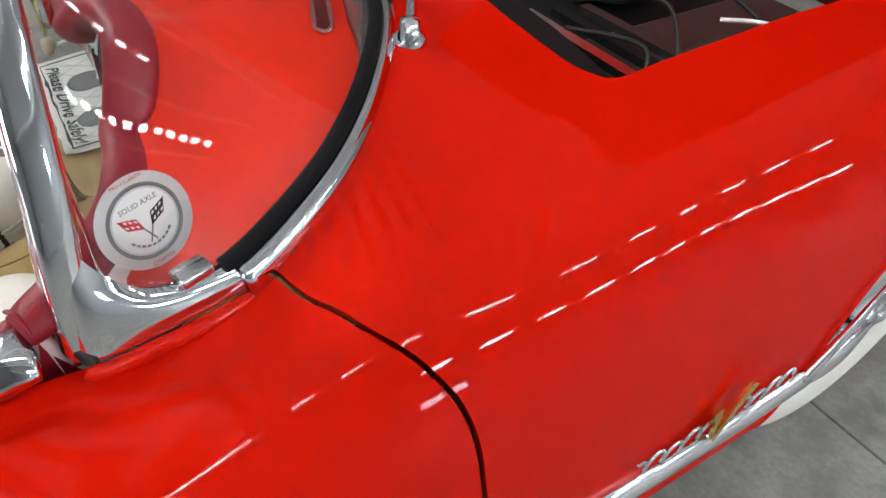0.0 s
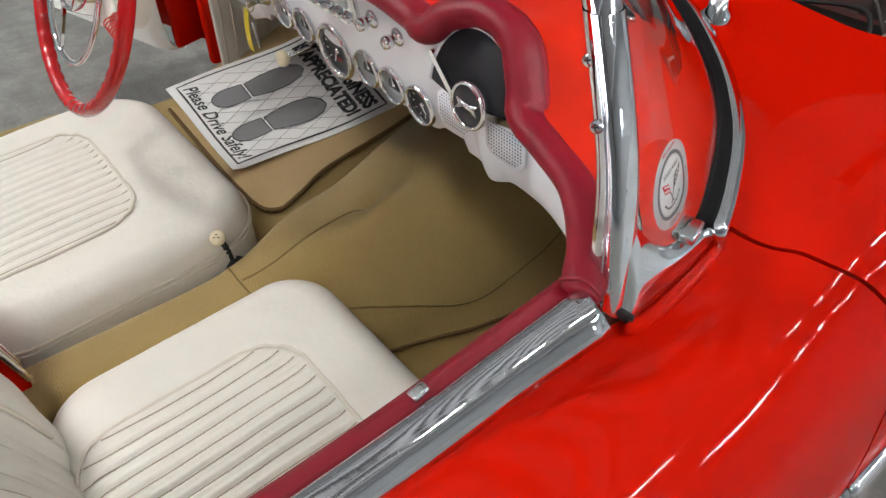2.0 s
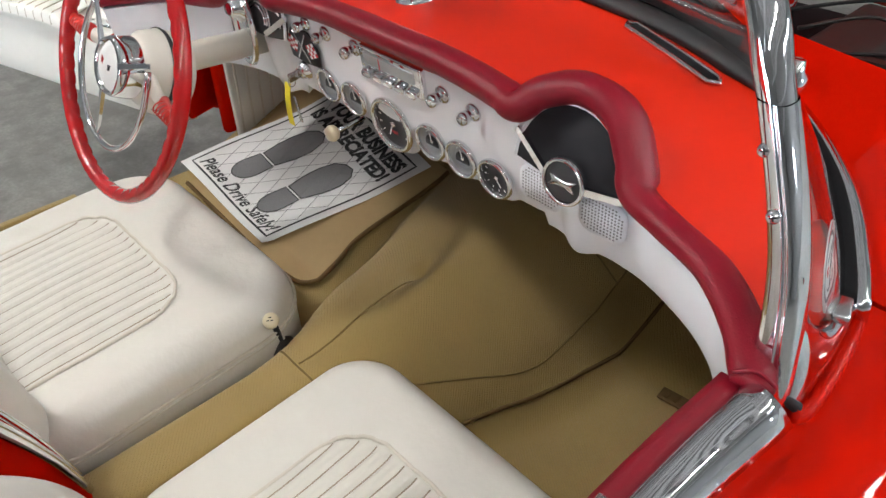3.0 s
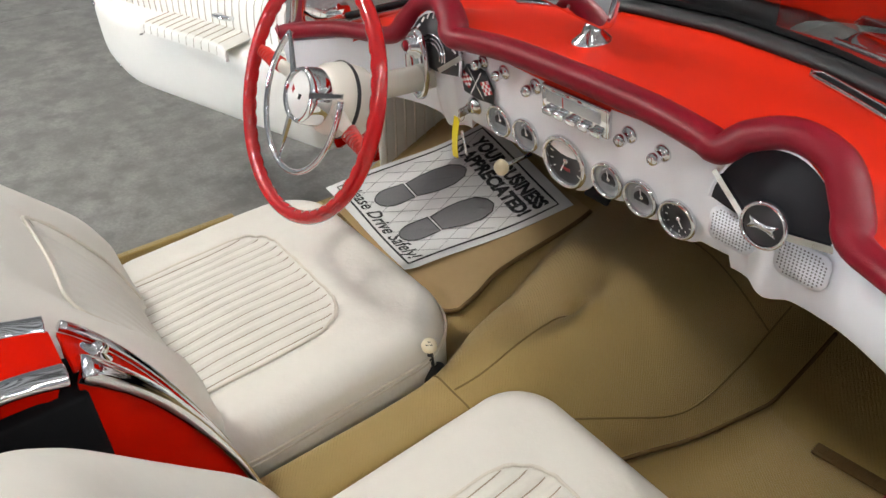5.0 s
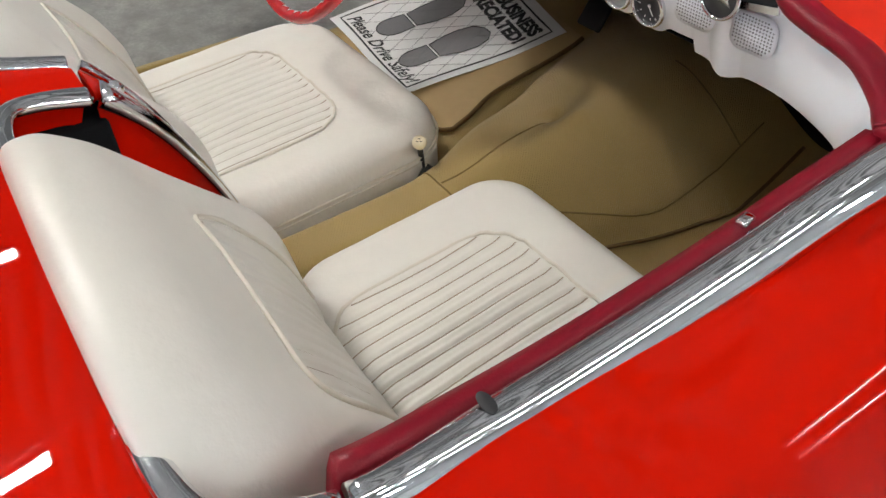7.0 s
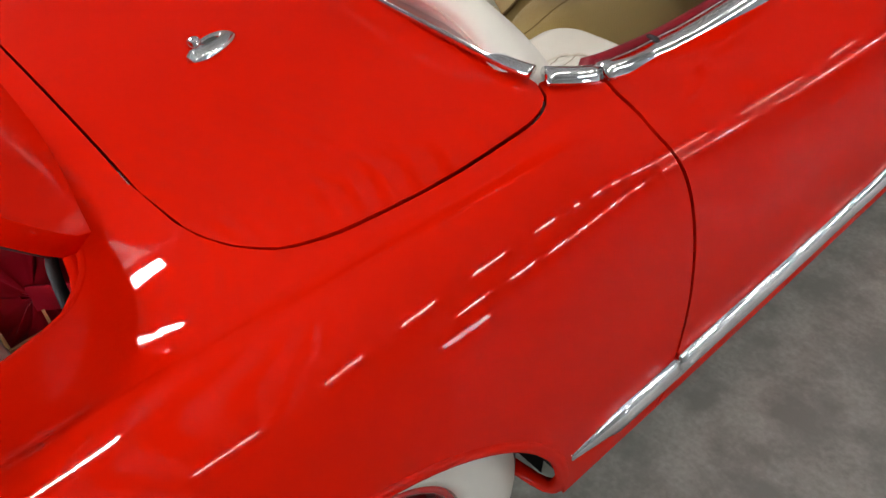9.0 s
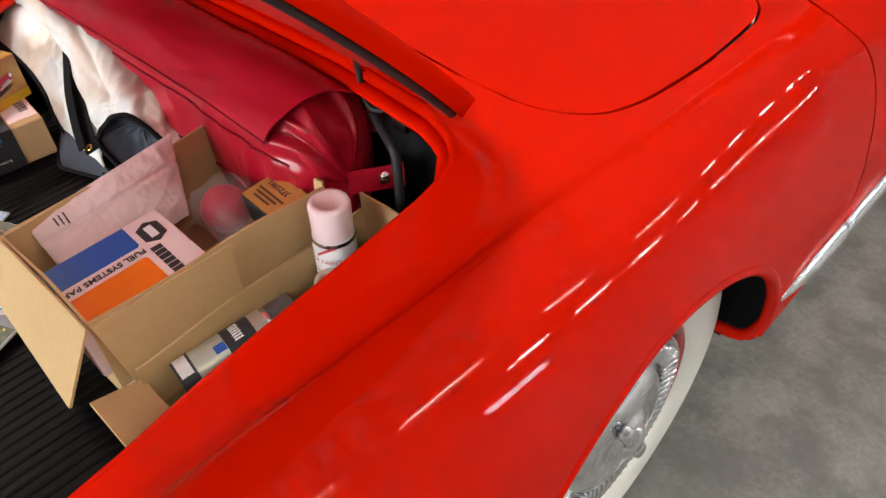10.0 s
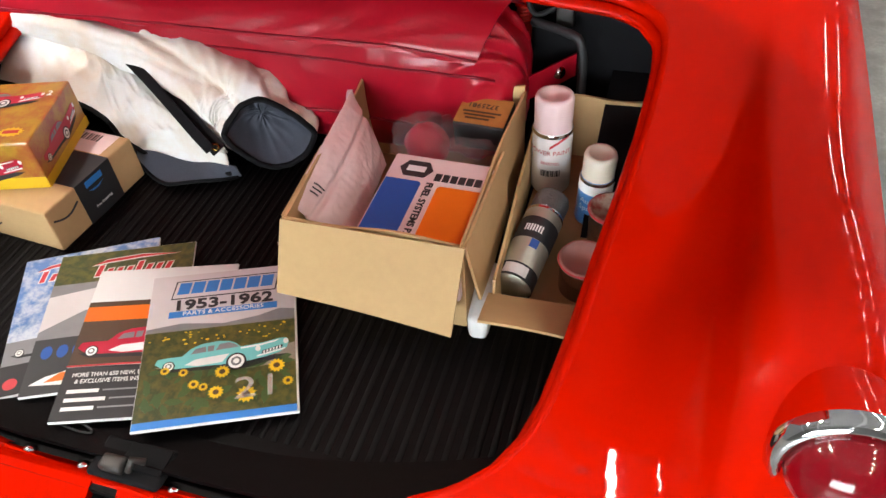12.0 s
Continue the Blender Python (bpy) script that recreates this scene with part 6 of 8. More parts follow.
part("inner_panel", sheet(grid(door_face, 60, 80), 0.010, DM.to_3x3() @ Vector((1, 0, 0))), LEATHER, door_l, "smooth beige leather pouch under a pleated top")
part("rim_strip", tube([door_face(u, 0.012) + DM.to_3x3() @ Vector((-0.004, 0, -0.003)) for u in np.linspace(0.0, 0.985, 50)], 0.006, 8), PIPING, door_l, "flat beige welt along the foot")
part("outer_skin", sheet(grid(lambda u, v: DM @ Vector((-0.09 - 0.03 * math.sin(math.pi * v), -0.01 - 0.975 * u, -0.02 + 0.10 * max(0, (u - 0.82) / 0.18) ** 2 + (0.38 - 0.10 * max(0, (u - 0.82) / 0.18) ** 2) * v)), 30, 12), 0.01, DM.to_3x3() @ Vector((-1, 0, 0))), RED, door_l, "red outer skin")
part("door_edge", block(0.12, 0.02, 0.34, 0.008, DM @ Matrix.Translation((-0.035, 0.0, 0.0))), RED, door_l, "red front edge")
for k in range(31):
    u = 0.03 + 0.0305 * k
    part("pleat", tube([door_face(u + 0.004 * j, v) + DM.to_3x3() @ Vector((0.0008, 0, 0.0004)) for j, v in enumerate((0.72, 0.78, 0.84, 0.90, 0.96, 0.995))], 0.0014, 5), STITCH, door_l)
# arm rest: a wedge of pleats lying on the ledge
def rest_top(u, v):
    roll = max(0.0, (v - 0.8) / 0.2)
    return DM @ Vector((0.004 + 0.118 * v - 0.012 * roll ** 2, -0.30 - 0.40 * u, 0.262 - 0.010 * v - 0.030 * roll ** 2 + 0.003 * abs(math.sin(u * math.pi * 12)) - 0.012 * (2 * u - 1) ** 10))


rest = part("arm_rest", sheet(grid(rest_top, 96, 20), 0.012, (0, 0, 1)), LEATHER, door_l, "pleated beige arm rest")
for k in range(1, 12):
    part("pleat", tube([rest_top(k / 12, v) + Vector((0, 0, 0.0012)) for v in (0.03, 0.2, 0.4, 0.6, 0.78, 0.9, 0.99)], 0.0013, 5), STITCH, rest)
part("pull_handle", tube([DM @ Vector(p) for p in ((0.015, -0.36, 0.292), (0.04, -0.37, 0.300), (0.04, -0.41, 0.300), (0.012, -0.42, 0.292))], 0.007, 8), CHROME, door_l)
part("latch_plate", block(0.05, 0.10, 0.004, 0.002, DM @ Matrix.Translation((0.045, -0.20, 0.232))), CHROME, door_l, "bright latch plate on the ledge")
for u, v in ((0.20, 0.05), (0.45, 0.05), (0.72, 0.05), (0.93, 0.12), (0.975, 0.40), (0.975, 0.70)):
    part("screw", lathe([(0, 0.005), (0.006, 0.004), (0.009, 0)], 12, aim(door_face(u, v), DM.to_3x3() @ Vector((1, 0, 0)))), CHROME, door_l)
part("door_top", sweep([DM @ Vector((-0.055, -0.02, DH)), DM @ Vector((-0.055, -0.5, DH + 0.008)), DM @ Vector((-0.055, -0.97, DH + 0.018))], ring(0.040, 14, 0.016)), CHROME, door_l, "chrome door top moulding")

# ---------------------------------------------------------------- deck fittings
for s in (1, -1):
    socket = new("top_socket")
    socket.parent = car
    sx, sy = s * 0.278, -0.343
    zz = top_z(0.278, sy)
    part("plate", lathe([(0.036, 0.0), (0.034, 0.006), (0.024, 0.012), (0.016, 0.014), (0.0125, 0.010)], 32, Matrix.Translation((sx, sy, zz - 0.001)) @ Matrix.Rotation(radians(20 * s), 4, "Z") @ Matrix.Diagonal((0.62, 1.35, 1, 1))), CHROME, socket, "chrome soft-top socket on the deck")
    part("hole", lathe([(0.0, 0.0105), (0.0135, 0.0105)], 24, Matrix.Translation((sx, sy, zz - 0.001))), BLACK_INK, socket)
    part("button", lathe([(0.010, 0.008), (0.010, 0.020), (0.006, 0.024), (0, 0.025)], 18, Matrix.Translation((sx, sy - 0.024, zz - 0.001))), CHROME, socket)

# tail lamp pods
for s in (1, -1):
    pod_way = Vector((s * 0.06, -0.96, 0.10)).normalized()
    pm = aim((s * 0.794, -1.365, 0.750), pod_way)
    lamp = new("tail_lamp")
    lamp.parent = car
    tagged(lamp, "round red tail lamp in a chrome rim")
    part("pod", lathe([(0.03, -0.20), (0.050, -0.12), (0.061, -0.05), (0.0655, 0.0)], 40, pm), RED, lamp, "red painted lamp pod")
    part("rim", lathe([(0.0665, -0.002), (0.067, 0.008), (0.060, 0.018), (0.052, 0.016), (0.050, 0.008)], 40, pm), CHROME, lamp, "chrome lamp rim")
    part("lens", lathe([(0.051, 0.008), (0.049, 0.022), (0.040, 0.040), (0.022, 0.052), (0, 0.056)], 40, pm), LENS_RED, lamp, "dark red lens")

# ---------------------------------------------------------------- trunk
trunk = new("trunk_floor")
trunk.parent = car
part("floor_board", sheet(grid(lambda u, v: Vector((-0.60 + 1.20 * u, -1.50 + 0.95 * v, 0.545)), 8, 8), 0.01, (0, 0, 1)), BLACK_MAT, trunk, "black rubber trunk mat")
bm = bmesh.new()
for k in range(64):
    x = -0.58 + 0.0185 * k
    block(0.008, 0.80, 0.0016, 0.0007, Matrix.Translation((x, -0.98, 0.545)), 1, bm)
tagged(part("ribs", bm, BLACK_MAT, trunk), kind="stuff")
part("rear_panel", sheet(grid(lambda u, v: Vector((x := -0.56 + 1.12 * u, -1.402 + 0.55 * max(0.0, abs(x) - 0.1) ** 2 - 0.06 * v - 0.3 * max(0.0, abs(x) - 0.1) ** 2 * v, 0.549 + 0.014 * v)), 40, 6), 0.006, (0, 0, 1)), BLACK_MAT, trunk, "black mat border")
for s in (1, -1):
    part("side_board", sheet(grid(lambda u, v: Vector((s * (0.60 + 0.015 * math.sin(math.pi * v)), -1.47 + 0.92 * u, 0.45 + (top_z(0.63, -1.47 + 0.92 * u) - 0.03 - 0.45) * v)), 12, 6), 0.01, (-s, 0, 0)), BLACK, car, "black fibre trunk side")
part("front_board", block(1.20, 0.02, 0.31, 0.004, Matrix.Translation((0, -0.605, 0.48))), BLACK, car, "black trunk bulkhead", smooth=False)
part("under_board", block(1.3, 1.0, 0.02, 0.004, Matrix.Translation((0, -1.05, 0.30))), BLACK, car, "black underbody", smooth=False)
part("stud", lathe([(0, 0.006), (0.006, 0.005), (0.007, 0.002), (0.011, 0.001), (0.012, 0)], 18, Matrix.Translation((0.03, -1.035, 0.548))), CHROME, trunk)

# rolled gutter round the opening
gut = [Vector((float(edge_x(y)) - 0.003, y, top_z(float(edge_x(y)), y) - 0.010)) for y in [-1.478, -1.47, -1.455, -1.43, -1.40, -1.37, -1.33, -1.28, -1.2, -1.1, -1.0, -0.9, -0.82, -0.76, -0.72, -0.69, -0.67, -0.655, -0.646, -0.64]]
gutter = gut + [Vector((0.3, -0.637, top_z(0.3, -0.63) - 0.010))]
gutter = gutter + [Vector((-p.x, p.y, p.z)) for p in reversed(gutter)]
low_edge = [Vector((-0.2, -1.482, top_z(0.2, -1.48) - 0.010)), Vector((0.2, -1.482, top_z(0.2, -1.48) - 0.010))]
part("opening_lip", tube(gutter + low_edge, 0.010, 10, True), RED, car, "rolled red lip of the trunk opening")
part("opening_gutter", sweep([p + Vector((-0.007 * (1 if p.x > 0 else -1) if p.y < -0.66 else 0, -0.012 if p.y > -0.70 else 0.010 if p.y < -1.4 else 0, -0.018)) for p in gutter + low_edge], ring(0.014, 8, 0.010), True), RED, car, "red inner gutter")
for x, y in ((-0.128, -1.474), (-0.043, -1.476), (0.090, -1.476), (-0.25, -1.470), (0.400, -1.424)):
    part("lip_screw", lathe([(0, 0.006), (0.006, 0.005), (0.009, 0.0)], 14, aim((x, y, top_z(x, y) - 0.008), (0, 0.3, 1))), CHROME, car)
latch = new("trunk_latch")
latch.parent = car
# recess and hole are flat black pieces, their shade given as colour
part("recess", block(0.105, 0.056, 0.012, 0.005, Matrix.Translation((0.022, -1.458, 0.548))), BLACK, latch, "black block in place of the shaded recess in the trunk edge")
part("hole", block(0.060, 0.036, 0.003, 0.001, Matrix.Translation((0.040, -1.452, 0.5595))), BLACK, latch)
part("striker", block(0.034, 0.022, 0.016, 0.005, Matrix.Translation((0.006, -1.470, 0.558))), ENGINE_GREY, latch, "worn yellowed striker")
part("hook", tube([(0.030, -1.474, 0.566), (0.036, -1.466, 0.582), (0.048, -1.460, 0.572)], 0.005, 8), ENGINE_GREY, latch)
slot_m = Matrix.Translation((-0.088, -1.432, 0.5605)) @ Matrix.Rotation(radians(-6), 4, "Z")
part("moulded_slot", tube([slot_m @ Vector((0.034 * math.cos(k * math.tau / 20) * (1 if abs(math.cos(k * math.tau / 20)) < 0.7 else 1.0), 0.006 * math.sin(k * math.tau / 20), 0)) for k in range(20)], 0.0016, 6, True), RUBBER, trunk, "moulded slot mark")

# trunk lid, swung up on its front hinges
LID = Matrix.Translation((0, -0.594, 0.880)) @ Matrix.Rotation(radians(-59), 4, "X")


def lid(u, v):
    y = -0.02 - 0.80 * v
    yy = -0.645 + y
    half = float(np.interp(yy, [-1.475, -1.46, -1.42, -1.35, -1.1, -0.85, -0.74, -0.69, -0.665], [0.32, 0.42, 0.46, 0.490, 0.545, 0.578, 0.592, 0.590, 0.570]))
    x = (2 * u - 1) * half
    z = top_z(x, yy) - top_z(0, -0.645)
    return LID @ Vector((x, y, z))


trunk_lid = new("trunk_lid")
trunk_lid.parent = car
part("lid_skin", sheet(grid(lid, 40, 40), 0.028, LID.to_3x3() @ Vector((0, 0, 1))), RED, trunk_lid, "glossy red trunk lid raised on its hinges")
UNDER = LID.to_3x3() @ Vector((0, 0, -1))
EDGE = [(0.985, v) for v in np.linspace(0.03, 0.96, 30)] + [(u, 0.985) for u in np.linspace(0.95, 0.05, 30)] + [(0.015, v) for v in np.linspace(0.96, 0.03, 30)]
part("seal", tube([lid(u, v) + UNDER * 0.032 for u, v in EDGE], 0.007, 8), RUBBER, trunk_lid, "black rubber seal under the lid edge")
part("inner_panel", sheet(grid(lambda u, v: lid(0.045 + 0.91 * u, 0.035 + 0.93 * v) + UNDER * (0.026 + 0.030 * min(1.0, 12 * min(u, 1 - u, v, 1 - v))), 40, 40), 0.004, UNDER), RED_TRIM, trunk_lid, "red pressed inner panel")
for s in (1, -1):
    part("hinge", sweep(rounded([(s * 0.342, -0.630, 0.79), (s * 0.342, -0.632, 0.83), (s * 0.342, -0.655, 0.885), (s * 0.342, -0.690, 0.98)], 6), [(-0.014, -0.006), (0.014, -0.006), (0.014, 0.006), (-0.014, 0.006)]), RED, trunk_lid, "red hinge arm")
    spring = [Vector((s * 0.341 + 0.011 * math.cos(k * 0.9), -0.622 + 0.011 * math.sin(k * 0.9), 0.725 + 0.0009 * k)) for k in range(90)]
    part("spring", tube(spring, 0.0035, 6, up=(0.3, 0.2, 0.9)), RED_TRIM, trunk_lid, "red hinge spring")
    part("stay", tube(rounded([(s * 0.355, -0.70, 1.0), (s * 0.362, -0.672, 0.92), (s * 0.352, -0.652, 0.85), (s * 0.355, -0.648, 0.80), (s * 0.372, -0.642, 0.782), (s * 0.41, -0.622, 0.80)], 5), 0.0045, 8), RUBBER, trunk_lid, "black rubber-covered cable")
part("pipe", tube(rounded([(0.36, -0.640, 0.768), (0.42, -0.668, 0.768), (0.449, -0.679, 0.752), (0.455, -0.685, 0.67), (0.450, -0.690, 0.60)], 6), 0.008, 10), RUBBER, car, "black bent pipe in the trunk corner")
part("bracket", block(0.03, 0.012, 0.04, 0.003, Matrix.Translation((0.414, -0.632, 0.760))), ENGINE_GREY, car, "small steel bracket")

# ---------------------------------------------------------------- engine bay
bay = new("engine_bay")
bay.parent = car
tagged(bay, "dark engine bay with radiator fins, hoses and wires")
part("tray", block(1.36, 1.25, 0.02, 0.004, Matrix.Translation((0, 1.96, 0.35))), BLACK, bay, "black tray", smooth=False)
for s in (1, -1):
    part("inner_fender", block(0.02, 1.25, 0.42, 0.004, Matrix.Translation((s * 0.675, 1.96, 0.36))), BLACK, bay, "black inner fender", smooth=False)
part("cowl_board", sheet(grid(lambda u, v: Vector((-0.66 + 1.32 * u, 1.325 + 0.15 * v - 0.03 * v * abs(2 * u - 1) ** 6, top_z(-0.66 + 1.32 * u, 1.338) - 0.022 - 0.055 * v)), 20, 4), 0.01, (0, 1, 0.3)), BLACK, bay, "black firewall board")
part("gutter_strip", sheet(grid(lambda u, v: Vector((float(HOOD_X(1.40 + 1.0 * u)) + 0.012, 1.40 + 1.0 * u, top_z(float(HOOD_X(1.40 + 1.0 * u)), 1.40 + 1.0 * u) - 0.030 - 0.09 * v)), 20, 3), 0.008, (-1, 0, 0.5)), RUBBER, bay)
for k in range(4):
    part("rail", sweep([(0.18, 1.52 + 0.075 * k, 0.79 - 0.01 * k), (0.60, 1.50 + 0.08 * k, 0.80 - 0.01 * k)], [(-0.012, -0.008), (0.012, -0.008), (0.012, 0.008), (-0.012, 0.008)]), (RUBBER, STEEL, BLACK, ENGINE_GREY)[k], bay, "metal cross rail", smooth=False)
part("duct", tube(rounded([(0.585, 1.42, 0.775), (0.578, 1.52, 0.79), (0.573, 1.62, 0.795), (0.568, 1.70, 0.79)], 6), 0.036, 14), ENGINE_TAN, bay, "dull cream air duct")
part("clamp", tube([(0.605 + 0.026 * math.cos(k / 10 * math.pi), 1.385 + 0.03 * math.sin(k / 10 * math.pi), 0.80) for k in range(11)], 0.008, 8), STEEL, bay)
part("valve_cover", block(0.16, 0.55, 0.09, 0.02, Matrix.Translation((0.28, 1.99, 0.62))), ENGINE_GREY, bay, "dull metal valve cover")
part("block", block(0.5, 0.6, 0.3, 0.02, Matrix.Translation((0.0, 1.99, 0.36))), BLACK, bay, "black engine block")
part("air_cleaner", lathe([(0.0, 0.06), (0.10, 0.06), (0.12, 0.05), (0.12, 0.0), (0.0, 0.0)], 32, Matrix.Translation((0.0, 2.0, 0.70))), CHROME, bay)
part("red_bracket", block(0.05, 0.09, 0.09, 0.008, Matrix.Translation((0.575, 1.79, 0.74))), RED_TRIM, bay, "red painted bracket")
for k, (a, b, c) in enumerate((((0.40, 1.50, 0.86), (0.52, 1.56, 0.86), (0.56, 1.50, 0.79)), ((0.50, 1.75, 0.86), (0.585, 1.80, 0.86), (0.60, 1.79, 0.75)), ((0.3, 1.6, 0.85), (0.42, 1.70, 0.87), (0.55, 1.62, 0.80)), ((0.20, 1.75, 0.82), (0.4, 1.85, 0.86), (0.55, 1.9, 0.78)))):
    part("wire", tube(rounded([a, b, c], 10), 0.004, 6), (RUBBER, WHITE_INK, ENGINE_GREY, RUBBER)[k], bay)

# raised hood, hinged at the nose
HOOD = Matrix.Translation((0, 2.56, top_z(0, 2.50) + 0.03)) @ Matrix.Rotation(radians(-62), 4, "X") @ Matrix.Translation((0, -2.52, -top_z(0, 2.50)))


def hood(u, v):
    y = 1.345 + 1.165 * v
    x = (2 * u - 1) * (float(HOOD_X(y)) - 0.006)
    return HOOD @ Vector((x, y, top_z(x, y)))


hood_ob = new("hood")
hood_ob.parent = car
part("hood_skin", sheet(grid(hood, 30, 30), 0.02, HOOD.to_3x3() @ Vector((0, 0, 1))), RED, hood_ob, "glossy red hood raised on its hinges")

# ---------------------------------------------------------------- paper mat in the driver's footwell
CARD = material("brown_cardboard", (0.50, 0.325, 0.15), rough=0.8, vary=0.14, vary_scale=14, stain=0.14, stain_scale=5, bump=0.0004, bump_scale=60)
CARD_DARK = material("inside_cardboard", (0.34, 0.20, 0.09), rough=0.85, vary=0.14, stain=0.15)
PINKISH = material("pale_pink_wrap", (0.74, 0.58, 0.57), rough=0.45, vary=0.06, stain=0.12, bump=0.0012, bump_scale=45)
BLUE_INK = material("blue_print", (0.008, 0.085, 0.36), rough=0.45, vary=0.05)
ORANGE_INK = material("orange_print", (0.80, 0.16, 0.01), rough=0.4, vary=0.05)
CLOTH_WHITE = material("off_white_canvas", (0.72, 0.715, 0.70), rough=0.6, vary=0.05, stain=0.12, stain_scale=3.5, bump=0.0008, bump_scale=35, second=(0.66, 0.57, 0.48))
LINING = material("dark_grey_lining", (0.040, 0.045, 0.062), rough=0.85, vary=0.4, vary_scale=60)
BAG_RED = material("wine_red_vinyl", (0.36, 0.005, 0.018), rough=0.30, vary=0.08, stain=0.2, stain_scale=3, bump=0.0012, bump_scale=22)
TURQ = material("turquoise_print", (0.16, 0.55, 0.55), rough=0.35)
FIELD = material("green_field_print", (0.040, 0.058, 0.016), rough=0.4, vary=0.9, vary_scale=70, stain=0.8, second=(0.11, 0.10, 0.02), stain_scale=30)
HAZE = material("hazy_sky_print", (0.62, 0.58, 0.58), rough=0.4, vary=0.04, stain=0.2, stain_scale=6)
ROAD_INK = material("brown_track_print", (0.28, 0.23, 0.19), rough=0.4, vary=0.4, vary_scale=50)
SKY_INK = material("sky_blue_print", (0.10, 0.22, 0.50), rough=0.4, vary=0.2, stain=0.8, stain_scale=16, second=(0.55, 0.60, 0.66))
YELLOW_INK = material("yellow_print", (0.75, 0.48, 0.02), rough=0.4, vary=0.15)
BROWN_INK = material("dark_brown_print", (0.07, 0.035, 0.015), rough=0.5)
CYAN_INK = material("bright_blue_print", (0.03, 0.22, 0.62), rough=0.4)
CAR_INK = material("car_red_print", (0.50, 0.01, 0.04), rough=0.35, vary=0.1)
GREY_SHEET = material("asphalt_grey_print", (0.22, 0.22, 0.23), rough=0.4, vary=0.3, stain=0.3, stain_scale=9)
FILM = material("clear_film", (0.85, 0.85, 0.88), rough=0.12, alpha=0.09, spec=0.8, bump=0.003, bump_scale=40)
KIT_GOLD = material("golden_carton", (0.46, 0.25, 0.03), rough=0.3, coat=0.4, vary=0.3, vary_scale=12, stain=0.5, stain_scale=9, second=(0.40, 0.10, 0.03))

PC, PL, PR, PF = Vector((-0.443, 0.764, 0.360)), Vector((-0.817, 0.768, 0.425)), Vector((-0.264, 1.138, 0.480)), Vector((-0.634, 1.183, 0.550))


def paper_at(a, b, lift=0.0):
    """a from the left edge to the tunnel side, b towards the toe board, both 0..1."""
    p = PL.lerp(PC, a).lerp(PF.lerp(PR, a), b)
    z = max(p.z, carpet_z(p.x, p.y) + 0.016) + 0.004 * math.sin(7 * a + 3 * b) * math.sin(5 * b + 1)
    z += 0.05 * max(0.0, b - 0.72) ** 1.5
    return Vector((p.x, p.y, z + lift))


paper = thing("paper_floor_mat", "white printed paper floor mat with two black shoe soles", "floor mat")
part("sheet", sheet(grid(lambda u, v: paper_at(u, v), 24, 28), 0.0012, (0, 0, 1)), PAPER, paper)


def wrap_on_paper(me, m):
    """Lays flat print of the unit sheet onto the paper."""
    for v in me.vertices:
        q = m @ v.co
        v.co = paper_at(q.x, q.y, 0.0012 + 0.5 * abs(q.z))


def ink_shape(points, name, mat, lift=0.0006):
    bm = bmesh.new()
    top = [bm.verts.new(Vector((x, y, lift))) for x, y in points]
    f = bm.faces.new(top)
    bmesh.ops.triangulate(bm, faces=[f])
    bmesh.ops.subdivide_edges(bm, edges=bm.edges[:], cuts=2, use_grid_fill=False)
    for v in bm.verts:
        v.co = paper_at(v.co.x, v.co.y, 0.0012 + v.co.z)
    return part(name, facing(bm, (0, 0, 1)), mat, paper, smooth=False)


def ink_line(points, name, mat, w, closed=False):
    pts = [paper_at(x, y, 0.0016) for x, y in points]
    return part(name, sweep(pts, [(-w, 0.0), (w, 0.0), (w, 0.0006), (-w, 0.0006)], closed, up=(0, -0.3, 1)), mat, paper, smooth=False)


def dense(points, n=10, closed=True):
    out = []
    pairs = list(zip(points, points[1:] + points[:1])) if closed else list(zip(points, points[1:]))
    for (x0, y0), (x1, y1) in pairs:
        out += [(x0 + (x1 - x0) * k / n, y0 + (y1 - y0) * k / n) for k in range(n)]
    return out


# thin diagonal lattice, frame, soles
for k in range(-8, 10):
    for s in (1, -1):
        a = [(k / 9.0 + s * 0.62 * t + (0.0 if s > 0 else 0.3), t) for t in [j / 12 for j in range(13)]]
        a = [(x, y) for x, y in a if 0.06 < x < 0.94 and 0.06 < y < 0.93]
        if len(a) > 2:
            ink_line(a, "lattice", GREY_INK, 0.0004)
ink_line(dense([(0.05, 0.05), (0.95, 0.05), (0.95, 0.94), (0.05, 0.94)], 12), "frame_line", BLACK_INK, 0.0025, True)


def sole(cx, y0, y1):
    heel = [(cx + 0.085 * math.cos(a), y0 + 0.10 + 0.10 * math.sin(a)) for a in [math.pi + k * math.pi / 10 for k in range(11)]] + [(cx + 0.078, y0 + 0.20), (cx - 0.078, y0 + 0.20)]
    h = y1 - y0
    front = [(cx - 0.075, y0 + 0.215), (cx + 0.075, y0 + 0.215), (cx + 0.085, y0 + 0.36 * h + 0.05), (cx + 0.108, y0 + 0.60 * h), (cx + 0.108, y0 + 0.78 * h), (cx + 0.075, y0 + 0.93 * h), (cx + 0.02, y1), (cx - 0.04, y1 - 0.01), (cx - 0.085, y0 + 0.90 * h), (cx - 0.100, y0 + 0.74 * h), (cx - 0.095, y0 + 0.58 * h), (cx - 0.072, y0 + 0.40 * h)]
    for shape in (heel, front):
        ink_shape(shape, "sole_print", GREY_INK)
        ink_line(dense(shape, 3), "sole_outline", BLACK_INK, 0.0014, True)


sole(0.33, 0.16, 0.70)
sole(0.70, 0.13, 0.68)


